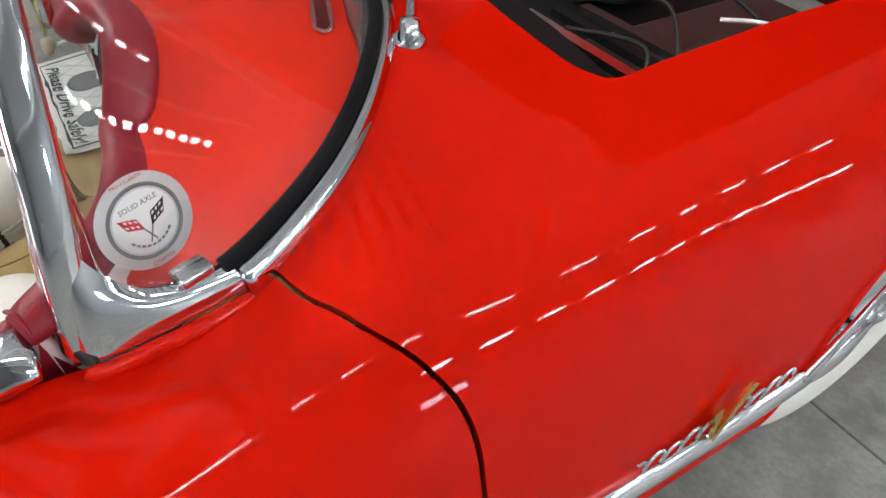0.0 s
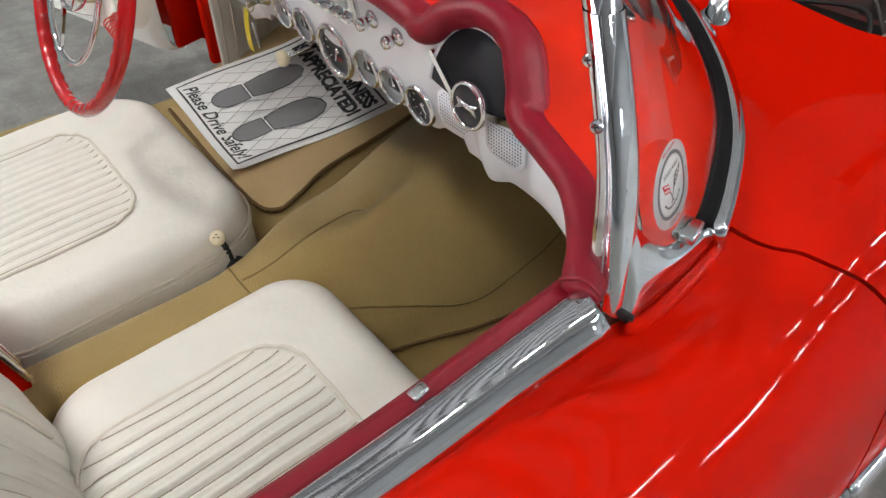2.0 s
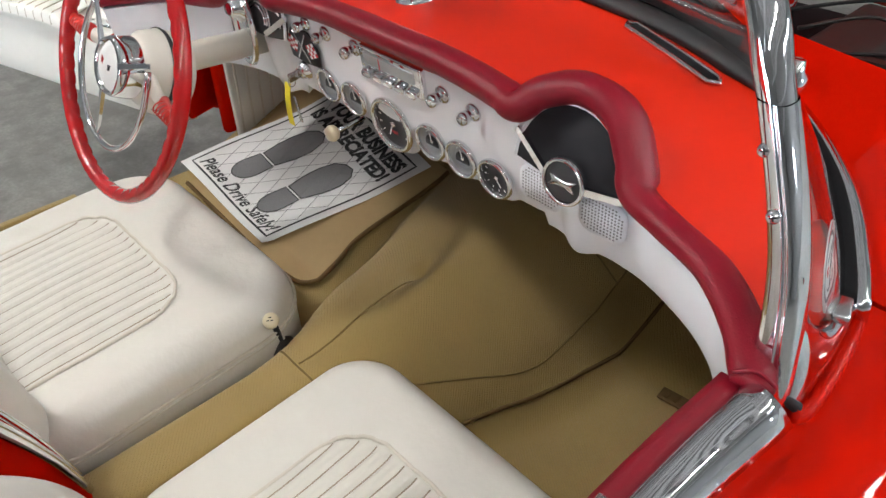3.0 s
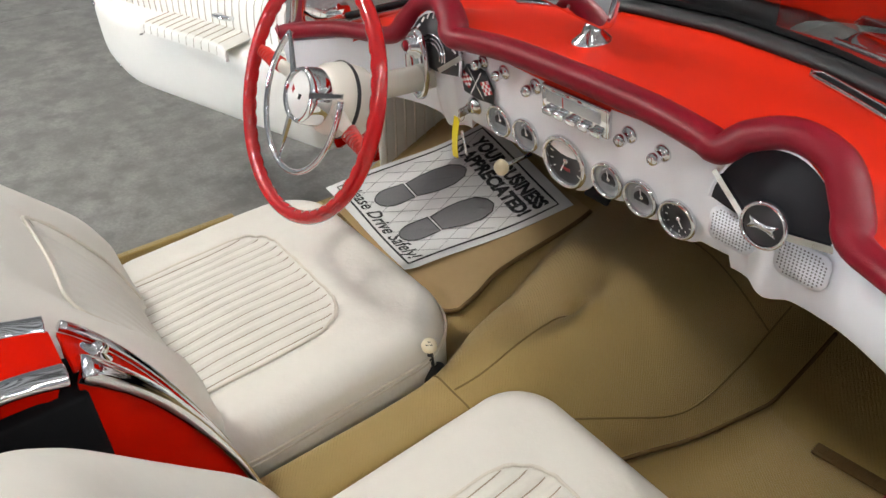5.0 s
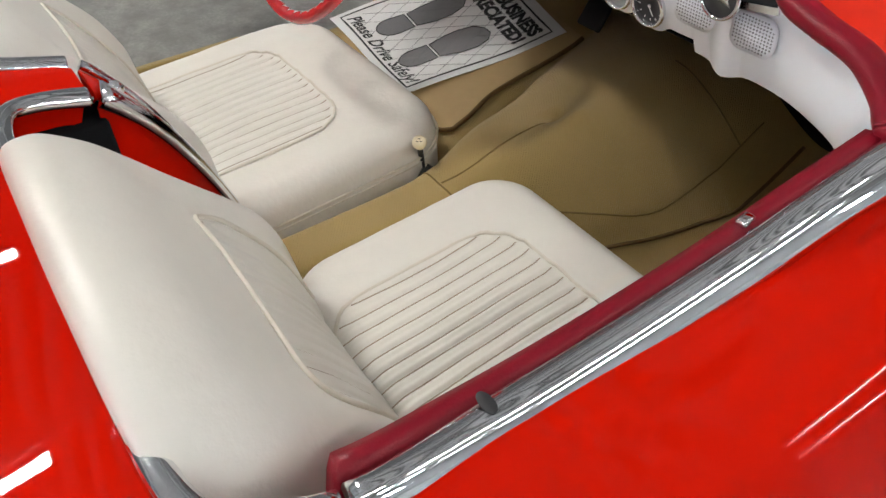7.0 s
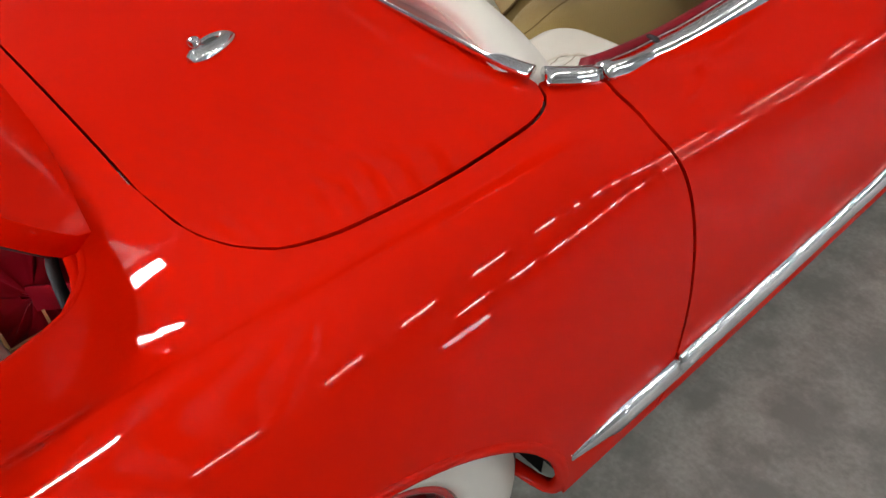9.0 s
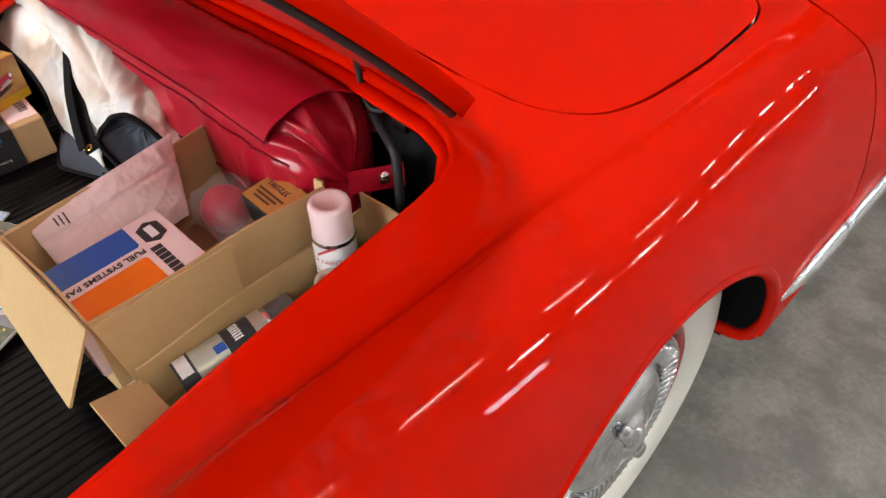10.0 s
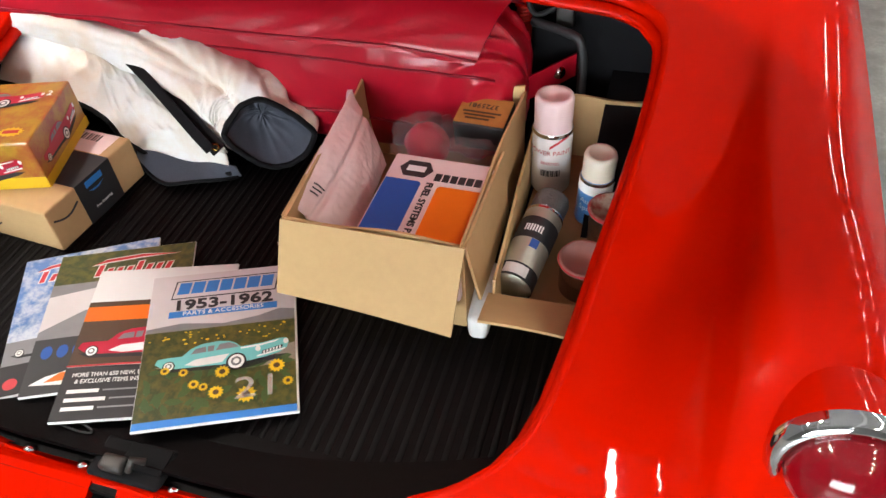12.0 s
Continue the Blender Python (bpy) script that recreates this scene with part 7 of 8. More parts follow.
def print_on_paper(text, size, cx, cy, turn, mat, bold=0.0, shear=0.0):
    ob = lettering(text, size, pose(cx, cy, 0, 0, 0, turn), mat, paper, "lettering", depth=0.0004, shear=shear, bold=bold)
    wrap_on_paper(ob.data, Matrix())


print_on_paper("Please Drive Safely!", 0.105, 0.50, 0.105, 0, BLACK_INK, 0.002, 0.35)
print_on_paper("YOUR BUSINESS", 0.108, 0.52, 0.865, 0, BLACK_INK, 0.006)
print_on_paper("IS APPRECIATED!", 0.108, 0.50, 0.765, 0, BLACK_INK, 0.006)
part("pedal", block(0.075, 0.012, 0.09, 0.006, Matrix.Translation((-0.235, 1.18, 0.50)) @ Matrix.Rotation(radians(-35), 4, "X")), RUBBER, car, "black ribbed rubber pedal")

# ---------------------------------------------------------------- in the trunk
TZ = 0.5485


def wall(p, q, z0, z1, thick, mat, name, parent, lean=0.0):
    """An upright sheet of card between two places of the plan."""
    p, q = Vector((*p, 0)), Vector((*q, 0))
    n = (q - p).cross(Vector((0, 0, 1))).normalized()

    def f(u, v):
        r = p.lerp(q, u) + n * (lean * v + 0.002 * math.sin(5 * u + z1 * 30) * v)
        return Vector((r.x, r.y, z0 + (z1 - z0) * v + 0.003 * math.sin(9 * u + 2) * v))
    return part(name, sheet(grid(f, 14, 6), thick, n), mat, parent, smooth=False)


# large carton with its front flap hanging down
box = thing("cardboard_box", "open brown cardboard box filled with car parts", "box")
A, B, C, D = (0.120, -1.144), (0.372, -1.138), (0.374, -0.762), (0.098, -0.775)
wall(A, B, TZ, 0.714, 0.004, CARD, "box_side", box)
wall(B, C, TZ, 0.712, 0.004, CARD, "box_side", box)
wall(C, D, TZ, 0.716, 0.004, CARD, "box_side", box)
wall(D, A, TZ, 0.717, 0.004, CARD, "box_side", box)
part("box_bottom", block(0.26, 0.35, 0.004, 0.001, Matrix.Translation((0.233, -0.95, TZ))), CARD_DARK, box, smooth=False)


def flap(a, b, c, d, name, parent, mat=CARD):
    a, b, c, d = Vector(a), Vector(b), Vector(c), Vector(d)
    return part(name, sheet(grid(lambda u, v: a.lerp(b, u).lerp(d.lerp(c, u), v) + Vector((0, 0, 0.004 * math.sin(math.pi * u) * v)), 10, 6), 0.004, (0, -1, 0.5)), mat, parent, smooth=False)


flap((0.117, -1.149, 0.717), (0.377, -1.144, 0.713), (0.370, -1.206, 0.605), (0.108, -1.192, 0.612), "box_flap", box)
flap((0.114, -1.138, 0.715), (0.104, -0.98, 0.716), (0.094, -0.985, 0.690), (0.098, -1.128, 0.655), "torn_flap", box)
flap((0.377, -1.138, 0.710), (0.379, -0.93, 0.710), (0.388, -0.94, 0.60), (0.392, -1.12, 0.58), "box_flap", box)
part("tape_roll", block(0.030, 0.12, 0.045, 0.010, Matrix.Translation((0.388, -1.10, TZ)) @ Matrix.Rotation(radians(5), 4, "Z")), PAPER, box, "white wrapped packet end")

# printed parts carton on top
carton = thing("parts_carton", "white parts carton printed with blue and orange panels", "carton")
NX, NY = 0.152, 0.192
NM = Matrix.Translation((0.294, -1.032, 0.014)) @ Matrix.Rotation(radians(-1), 4, "Z") @ Matrix.Rotation(radians(2), 4, "X")
part("carton_body", block(NX, NY, 0.085, 0.003, NM @ Matrix.Translation((0, 0, 0.603))), PINKISH, carton, smooth=False)
NT = NM @ Matrix.Translation((0, 0, 0.6882))
part("blue_panel", plate([(-0.073, -0.094), (-0.018, -0.094), (-0.018, 0.036), (-0.022, 0.04), (-0.073, 0.04)], NT), BLUE_INK, carton, smooth=False)
part("orange_panel", plate([(0.008, -0.094), (0.073, -0.094), (0.073, 0.036), (0.012, 0.036), (0.008, 0.032)], NT), ORANGE_INK, carton, smooth=False)
part("hexagon", plate([(-0.060, 0.066), (-0.050, 0.083), (-0.018, 0.083), (-0.008, 0.066), (-0.018, 0.049), (-0.050, 0.049)], NT), BLACK_INK, carton, smooth=False)
part("hexagon_bar", plate(rect(-0.048, 0.060, -0.020, 0.072), NT @ Matrix.Translation((0, 0, 0.0005))), WHITE_INK, carton, smooth=False)
for k in range(6):
    part("maker_mark", plate(rect(-0.002 + 0.012 * k, 0.046, 0.008 + 0.012 * k, 0.062), NT), BLACK_INK, carton, smooth=False)
lettering("FUEL SYSTEMS PARTS", 0.0145, NT @ Matrix.Translation((-0.005, -0.028, 0.0006)) @ Matrix.Rotation(radians(-90), 4, "Z"), BLACK_INK, carton, bold=0.0003)

envelope = thing("padded_envelope", "crumpled pale pink padded envelope standing in the box", "envelope")


def mailer(u, v):
    """Padded envelope leaning on the box side: u towards the rear of the car, v down its face."""
    p = Vector((0.110, -0.858 - 0.250 * u, 0.738 - 0.030 * u)).lerp(Vector((0.170 + 0.012 * u, -0.895 - 0.205 * u, 0.625 - 0.004 * u)), v)
    puff = 0.020 * math.sin(math.pi * u) ** 0.5 * math.sin(math.pi * v) ** 0.7 - 0.006 * math.exp(-((v - 0.33) / 0.035) ** 2)
    puff += 0.0045 * (0.3 - abs(noise.noise(Vector((u * 6, v * 3.5, 3.0))))) + 0.0022 * (0.3 - abs(noise.noise(Vector((u * 17, v * 12 + u * 8, 6.0)))))
    return p + Vector((0.82, 0.0, 0.57)) * puff


part("envelope_body", sheet(grid(mailer, 90, 50), 0.010, (1, 0, 1)), PINKISH, envelope)
for k in range(3):
    part("print_bar", sweep([mailer(0.80 + 0.03 * k, 0.12 + 0.02 * j) + Vector((0.001, 0, 0.001)) for j in range(9 - k)], [(-0.0012, 0), (0.0012, 0), (0.0012, 0.0006), (-0.0012, 0.0006)]), BLACK_INK, envelope, smooth=False)

poly = thing("plastic_bag", "crumpled clear plastic bag with a red part inside", "bag")
bmp = bmesh.new()
bmesh.ops.create_icosphere(bmp, subdivisions=4, radius=1.0)
for v in bmp.verts:
    k = 1 + 0.22 * noise.noise(v.co * 2.6) + 0.10 * noise.noise(v.co * 7.0)
    v.co = Vector((v.co.x * 0.065 * k, v.co.y * 0.055 * k, v.co.z * 0.04 * k)) + Vector((0.235, -0.855, 0.652))
part("film", bmp, FILM, poly, "clear crumpled film")
part("red_part", lathe([(0, 0.02), (0.024, 0.018), (0.03, 0.008), (0.03, -0.01), (0.02, -0.02), (0, -0.02)], 20, Matrix.Translation((0.232, -0.860, 0.650)) @ Matrix.Rotation(radians(40), 4, "Y") @ Matrix.Scale(1.25, 4)), CAR_INK, poly, "red lens part")
bag2 = thing("plastic_bag", "small clear plastic bag with loose metal clips", "bag")
bmp = bmesh.new()
bmesh.ops.create_icosphere(bmp, subdivisions=3, radius=1.0)
for v in bmp.verts:
    k = 1 + 0.3 * noise.noise(v.co * 3.6 + Vector((4, 1, 2)))
    v.co = Vector((v.co.x * 0.05 * k, v.co.y * 0.028 * k, v.co.z * 0.02 * k)) + Vector((0.315, -0.893, 0.672))
part("film", bmp, FILM, bag2, "clear crumpled film")
small = thing("small_carton", "small worn orange and black parts carton", "carton")
SMX = Matrix.Translation((0.318, -0.810, 0.645)) @ Matrix.Rotation(radians(-3), 4, "Z") @ Matrix.Rotation(radians(6), 4, "X")
part("carton_body", block(0.086, 0.07, 0.052, 0.003, SMX), BLACK_INK, small, smooth=False)
part("label_panel", plate(rect(-0.042, -0.033, 0.042, 0.033), SMX @ Matrix.Translation((0, 0, 0.0521))), material("worn_orange_label", (0.45, 0.20, 0.05), rough=0.6, vary=0.3, stain=0.5, stain_scale=12), small, smooth=False)
lettering("3725981", 0.015, SMX @ Matrix.Translation((-0.004, 0.012, 0.0528)) @ Matrix.Rotation(math.pi, 4, "Z"), BLACK_INK, small)
for k in range(3):
    part("print_bar", plate(rect(-0.034 + 0.004 * k, -0.006 - 0.008 * k, 0.030 - 0.008 * k, -0.002 - 0.008 * k), SMX @ Matrix.Translation((0, 0, 0.0526))), BROWN_INK, small, smooth=False)

# second carton with cans
tray = thing("cardboard_box", "low open cardboard box holding spray cans and tins", "box")
A2, B2, C2, D2 = (0.405, -1.120), (0.556, -1.115), (0.590, -0.705), (0.388, -0.705)
wall(C2, D2, TZ, 0.675, 0.004, CARD, "box_side", tray)
wall(D2, A2, TZ, 0.640, 0.004, CARD, "box_side", tray)
wall(B2, C2, TZ, 0.640, 0.004, CARD, "box_side", tray)
wall(A2, B2, TZ, 0.605, 0.004, CARD, "box_side", tray)
part("box_bottom", block(0.15, 0.40, 0.004, 0.001, Matrix.Translation((0.478, -0.91, TZ))), CARD_DARK, tray, smooth=False)
flap((0.400, -1.118, 0.608), (0.552, -1.112, 0.606), (0.552, -1.185, 0.622), (0.402, -1.185, 0.626), "box_flap", tray)


def spray_can(name, label, r, h, cap_h, body, cap, m):
    c = thing(name, label, "spray can")
    part("can_body", lathe([(0, 0), (r * 0.94, 0.001), (r, 0.005), (r, h - 0.012), (r * 0.9, h - 0.002), (r * 0.84, h)], 36, m), body, c)
    part("seam_ring", lathe([(r * 0.99, h - 0.013), (r * 1.03, h - 0.010), (r * 0.98, h - 0.006)], 36, m), CHROME, c)
    part("cap", lathe([(r * 0.93, h - 0.008), (r * 0.95, h + cap_h - 0.006), (r * 0.88, h + cap_h), (r * 0.66, h + cap_h + 0.001), (r * 0.62, h + cap_h - 0.003), (0, h + cap_h - 0.003)], 36, m), cap, c)
    return c


def on_can(c, m, r, a0, a1, z0, z1, mat, name, lift=0.0005):
    n = max(2, int(abs(a1 - a0) / 8))
    bm = grid(lambda u, v: m @ Vector(((r + lift) * math.cos(radians(a0 + (a1 - a0) * u)), (r + lift) * math.sin(radians(a0 + (a1 - a0) * u)), z0 + (z1 - z0) * v)), n, 1)
    out = m.to_3x3() @ Vector((math.cos(radians((a0 + a1) / 2)), math.sin(radians((a0 + a1) / 2)), 0))
    return part(name, sheet(bm, 0.0003, out), mat, c)


def text_on_can(c, m, r, text, size, a, z, mat):
    ob = lettering(text, size, Matrix(), mat, c, depth=0.0002)
    for v in ob.data.vertices:
        t = radians(a) + v.co.x / r
        v.co = m @ Vector(((r + 0.0008) * math.cos(t), (r + 0.0008) * math.sin(t), z + v.co.y))
    return ob


WHITE_CAN = material("white_can_paint", (0.74, 0.70, 0.68), rough=0.3, coat=0.3, vary=0.05, stain=0.12, stain_scale=12)
PINK_CAP = material("pale_pink_cap", (0.72, 0.52, 0.52), rough=0.35, vary=0.04)
IVORY_CAP = material("ivory_cap", (0.72, 0.66, 0.54), rough=0.35, vary=0.04)
M1 = Matrix.Translation((0.428, -0.800, TZ + 0.004)) @ Matrix.Rotation(radians(-2), 4, "X")
can1 = spray_can("spray_can", "white enamel spray can with a pale pink cap", 0.033, 0.125, 0.052, WHITE_CAN, PINK_CAP, M1)
text_on_can(can1, M1, 0.033, "POWER PAINT", 0.0115, -88, 0.086, RED_INK)
text_on_can(can1, M1, 0.033, "ENAMEL", 0.0085, -84, 0.066, RED_INK)
for k in range(14):
    on_can(can1, M1, 0.033, -112 + 4.2 * k, -110.5 + 4.2 * k + (k % 3), 0.040, 0.052, BLACK_INK, "print_bar")
bm = grid(lambda u, v: M1 @ Vector((0.0336 * math.cos(radians(-88 + 55 * u)), 0.0336 * math.sin(radians(-88 + 55 * u)), 0.094 + 0.018 * math.sin(u * 1.4) + 0.005 * v)), 12, 1)
part("swoosh", sheet(bm, 0.0003, (0.5, -1, 0)), RED_INK, can1)
M2 = Matrix.Translation((0.508, -0.868, TZ + 0.004)) @ Matrix.Rotation(radians(3), 4, "Y")
BLUE_CAN = material("blue_can_print", (0.06, 0.22, 0.50), rough=0.3, coat=0.3, vary=0.1, stain=0.3, stain_scale=20)
can2 = spray_can("spray_can", "blue and white touch-up spray can with an ivory cap", 0.027, 0.095, 0.036, BLUE_CAN, IVORY_CAP, M2)
on_can(can2, M2, 0.027, -180, 0, 0.066, 0.084, WHITE_INK, "white_band")
text_on_can(can2, M2, 0.027, "Auto", 0.014, -105, 0.052, WHITE_INK)
text_on_can(can2, M2, 0.027, "Spray", 0.014, -103, 0.038, WHITE_INK)
M3 = aim((0.424, -1.080, TZ + 0.036), (0.14, 0.985, 0.10))
DARK_CAP = material("dark_ribbed_cap", (0.10, 0.10, 0.095), rough=0.5, vary=0.3, bump=0.002, bump_scale=160)
GREY_CAN = material("silver_grey_can", (0.44, 0.43, 0.35), rough=0.35, metal=0.4, vary=0.1, stain=0.2)
can3 = spray_can("spray_can", "silver and black spray can lying on its side", 0.030, 0.150, 0.034, GREY_CAN, DARK_CAP, M3)
on_can(can3, M3, 0.030, 0, 359.9, 0.075, 0.118, BLACK_INK, "black_band")
on_can(can3, M3, 0.030, 0, 359.9, 0.0, 0.026, BLACK_INK, "black_band")
on_can(can3, M3, 0.030, 60, 130, 0.004, 0.022, WHITE_CAN, "white_label", 0.001)
on_can(can3, M3, 0.030, 100, 124, 0.058, 0.074, BLUE_INK, "blue_square", 0.001)
for k in range(7):
    on_can(can3, M3, 0.030, 66 + 8 * k, 71 + 8 * k, 0.088, 0.101, WHITE_INK, "print_bar", 0.001)


def tin(x, y, r, h, lid_mat, label):
    t = thing("paint_tin", label, "tin")
    m = Matrix.Translation((x, y, TZ + 0.004))
    part("tin_body", lathe([(0, 0), (r, 0.001), (r, h)], 32, m), STEEL, t, "bare steel side")
    part("lid", lathe([(r * 0.98, h - 0.004), (r * 1.05, h - 0.002), (r * 1.05, h + 0.004), (r * 0.92, h + 0.005), (r * 0.88, h), (0, h - 0.001)], 32, m), lid_mat, t, "paint-stained lid")
    part("bead", tube([m @ Vector((r * 1.04 * math.cos(k * math.tau / 28), r * 1.04 * math.sin(k * math.tau / 28), h + 0.002)) for k in range(28)], 0.0022, 6, True), RED_INK, t)


tin(0.545, -0.93, 0.034, 0.075, material("tan_crusted_lid", (0.45, 0.36, 0.27), rough=0.7, vary=0.3, stain=0.6, stain_scale=20, second=(0.35, 0.06, 0.05)), "small paint tin with a crusted lid")
tin(0.520, -1.025, 0.036, 0.055, material("pink_stained_lid", (0.42, 0.20, 0.17), rough=0.35, vary=0.2, stain=0.6, stain_scale=16), "small paint tin with a pink-stained lid")


# ---------------------------------------------------------------- catalogues fanned out on the mat
def catalogue(tl, tr, bl, z, label, tilt=0.0):
    tl, tr, bl = Vector((*tl, 0)), Vector((*tr, 0)), Vector((*bl, 0))
    a, b = tr - tl, tl - bl
    ux = (a.normalized() + Vector((b.y, -b.x, 0)).normalized()).normalized()
    uy = Vector((-ux.y, ux.x, 0))
    m = Matrix(((ux.x, uy.x, 0, 0), (ux.y, uy.y, 0, 0), (0, 0, 1, 0), (0, 0, 0, 1)))
    m.translation = (tl + bl) / 2 - uy * 0.138 + Vector((0, 0, z))
    m = m @ Matrix.Rotation(radians(tilt), 4, "Y")
    c = thing("catalogue", label, "magazine", "fanned catalogues")
    part("page_block", block(0.214, 0.278, 0.0045, 0.001, m @ Matrix.Translation((0.107, 0.138, 0)), 1), PAPER, c, "stack of glossy pages", smooth=False)
    return c, m @ Matrix.Translation((0, 0, 0.0046))


def inked(c, m, points, mat, name, level=0):
    return part(name, plate(points, m @ Matrix.Translation((0, 0, 0.00025 * level)), 0.0002), mat, c, smooth=False)


def car_picture(c, m, x, y, k, paint, cove):
    """A coupe seen from its front corner as flat printed shapes, k metres long."""
    q = lambda pts: [(x + k * a, y + k * b) for a, b in pts]
    oval = lambda cx, cy, rx, ry, n=22: q([(cx + rx * math.cos(j * math.tau / n), cy + ry * math.sin(j * math.tau / n)) for j in range(n)])
    inked(c, m, q([(0.02, 0.07), (0.10, 0.03), (0.45, 0.02), (0.66, -0.01), (0.90, 0.05), (0.98, 0.09), (0.60, 0.09)]), BLACK_INK, "printed_shade", 2)
    inked(c, m, q([(0.0, 0.12), (0.02, 0.165), (0.10, 0.172), (0.20, 0.172), (0.40, 0.19), (0.63, 0.205), (0.80, 0.222), (0.93, 0.250), (0.985, 0.245), (1.0, 0.205), (0.985, 0.15), (0.93, 0.11), (0.82, 0.08), (0.70, 0.06), (0.50, 0.052), (0.16, 0.06), (0.05, 0.08)]), paint, "printed_car", 3)
    inked(c, m, q([(0.19, 0.165), (0.26, 0.240), (0.34, 0.275), (0.46, 0.287), (0.55, 0.275), (0.60, 0.245), (0.64, 0.200), (0.40, 0.185)]), paint, "printed_roof", 3)
    inked(c, m, q([(0.26, 0.183), (0.295, 0.232), (0.37, 0.243), (0.375, 0.190)]), GREY_SHEET, "printed_window", 4)
    inked(c, m, q([(0.385, 0.190), (0.385, 0.244), (0.435, 0.248), (0.43, 0.194)]), GREY_SHEET, "printed_window", 4)
    inked(c, m, q([(0.445, 0.196), (0.475, 0.255), (0.545, 0.262), (0.590, 0.238), (0.625, 0.208)]), GREY_SHEET, "printed_window", 4)
    inked(c, m, q([(0.63, 0.197), (0.80, 0.212), (0.93, 0.238), (0.90, 0.218), (0.78, 0.193), (0.64, 0.183)]), paint if cove is None else WHITE_INK, "printed_gleam", 4)
    if cove:
        inked(c, m, q([(0.22, 0.085), (0.30, 0.128), (0.55, 0.150), (0.50, 0.075), (0.32, 0.063)]), cove, "printed_cove", 4)
    inked(c, m, q([(0.79, 0.105), (0.95, 0.150), (0.955, 0.182), (0.80, 0.140)]), BLACK_INK, "printed_grille", 4)
    for j in range(6):
        inked(c, m, q([(0.805 + 0.024 * j, 0.112 + 0.0065 * j), (0.819 + 0.024 * j, 0.116 + 0.0065 * j), (0.820 + 0.024 * j, 0.140 + 0.0068 * j), (0.806 + 0.024 * j, 0.136 + 0.0068 * j)]), WHITE_INK, "printed_tooth", 5)
    inked(c, m, q([(0.76, 0.085), (0.97, 0.132), (0.975, 0.148), (0.76, 0.100)]), WHITE_INK, "printed_bumper", 5)
    for hx, hy in ((0.765, 0.165), (0.978, 0.212)):
        inked(c, m, oval(hx, hy, 0.020, 0.026), WHITE_INK, "printed_headlight", 5)
    for wx, wy, r in ((0.105, 0.085, 0.052), (0.605, 0.065, 0.086)):
        for f, mat, lv in ((1.0, BLACK_INK, 5), (0.80, WHITE_INK, 6), (0.52, GREY_INK, 7), (0.30, WHITE_INK, 8)):
            inked(c, m, oval(wx, wy, r * f * 0.88, r * f * 0.95), mat, "printed_wheel", lv)


def script(c, m, x, y):
    """A slanting title in red brush strokes with pale edges, under one long flourish."""
    for mat, grow, level in ((WHITE_INK, 0.0016, 2), (RED_INK, 0.0, 3)):
        inked(c, m, [(x - grow, y + 0.026 - grow), (x + 0.02, y + 0.036 + grow), (x + 0.075, y + 0.040 + grow), (x + 0.135 + grow, y + 0.034), (x + 0.075, y + 0.034 - grow), (x + 0.025, y + 0.030 - grow)], mat, "title_flourish", level)
        for k in range(8):
            h = 0.024 if k in (0, 4) else 0.015
            px = x + 0.006 + 0.0155 * k
            inked(c, m, [(px - grow, y - grow), (px + 0.008 + grow, y - grow), (px + 0.013 + grow, y + h + grow), (px + 0.005 - grow, y + h + grow)], mat, "title_stroke", level)


c4, m4 = catalogue((-0.377, -1.185), (-0.179, -1.092), (-0.214, -1.426), TZ + 0.0035, "catalogue with a blue sky cover, lowest of the fan", 0.4)
inked(c4, m4, rect(0.0005, 0.10, 0.2135, 0.2755), SKY_INK, "sky_print")
inked(c4, m4, rect(0.0005, 0.055, 0.2135, 0.10), GREY_SHEET, "road_print")
inked(c4, m4, rect(0.0005, 0.0005, 0.2135, 0.055), BLACK_INK, "dark_print")
car_picture(c4, m4, 0.008, 0.062, 0.15, GREY_SHEET, None)
inked(c4, m4, [(0.02 + 0.010 * math.cos(k * math.tau / 20), 0.020 + 0.010 * math.sin(k * math.tau / 20)) for k in range(20)], RED_INK, "round_mark", 2)
script(c4, m4, 0.022, 0.218)
inked(c4, m4, [(0.06, 0.185), (0.075, 0.205), (0.10, 0.20), (0.09, 0.185)], YELLOW_INK, "title_mark", 2)
c3, m3 = catalogue((-0.321, -1.165), (-0.111, -1.094), (-0.169, -1.420), TZ + 0.0108, "catalogue with a grey road cover and red title", 1.6)
inked(c3, m3, rect(0.0005, 0.21, 0.2135, 0.2755), FIELD, "trees_print")
inked(c3, m3, rect(0.0005, 0.10, 0.2135, 0.21), GREY_SHEET, "road_print")
inked(c3, m3, rect(0.0005, 0.0005, 0.2135, 0.10), DIAL, "dark_print")
script(c3, m3, 0.055, 0.220)
inked(c3, m3, [(0.03, 0.02), (0.05, 0.035), (0.11, 0.035), (0.12, 0.022)], ORANGE_INK, "printed_car", 2)
inked(c3, m3, [(0.0005, 0.115), (0.06, 0.150), (0.13, 0.165), (0.13, 0.205), (0.0005, 0.185)], HAZE, "pale_road_print", 1)
for k in range(4):
    inked(c3, m3, [(0.022 + 0.022 * k + 0.008 * math.cos(j * math.tau / 12), 0.074 + 0.012 * math.sin(j * math.tau / 12)) for j in range(12)], BLUE_INK, "print_dot", 2)
inked(c3, m3, [(0.01, 0.018), (0.03, 0.030), (0.06, 0.038), (0.10, 0.034), (0.125, 0.020), (0.07, 0.012)], WHITE_INK, "printed_car", 1)
c2, m2 = catalogue((-0.218, -1.194), (-0.018, -1.135), (-0.106, -1.436), TZ + 0.0186, "catalogue with a red car on a black and white cover", 2.9)
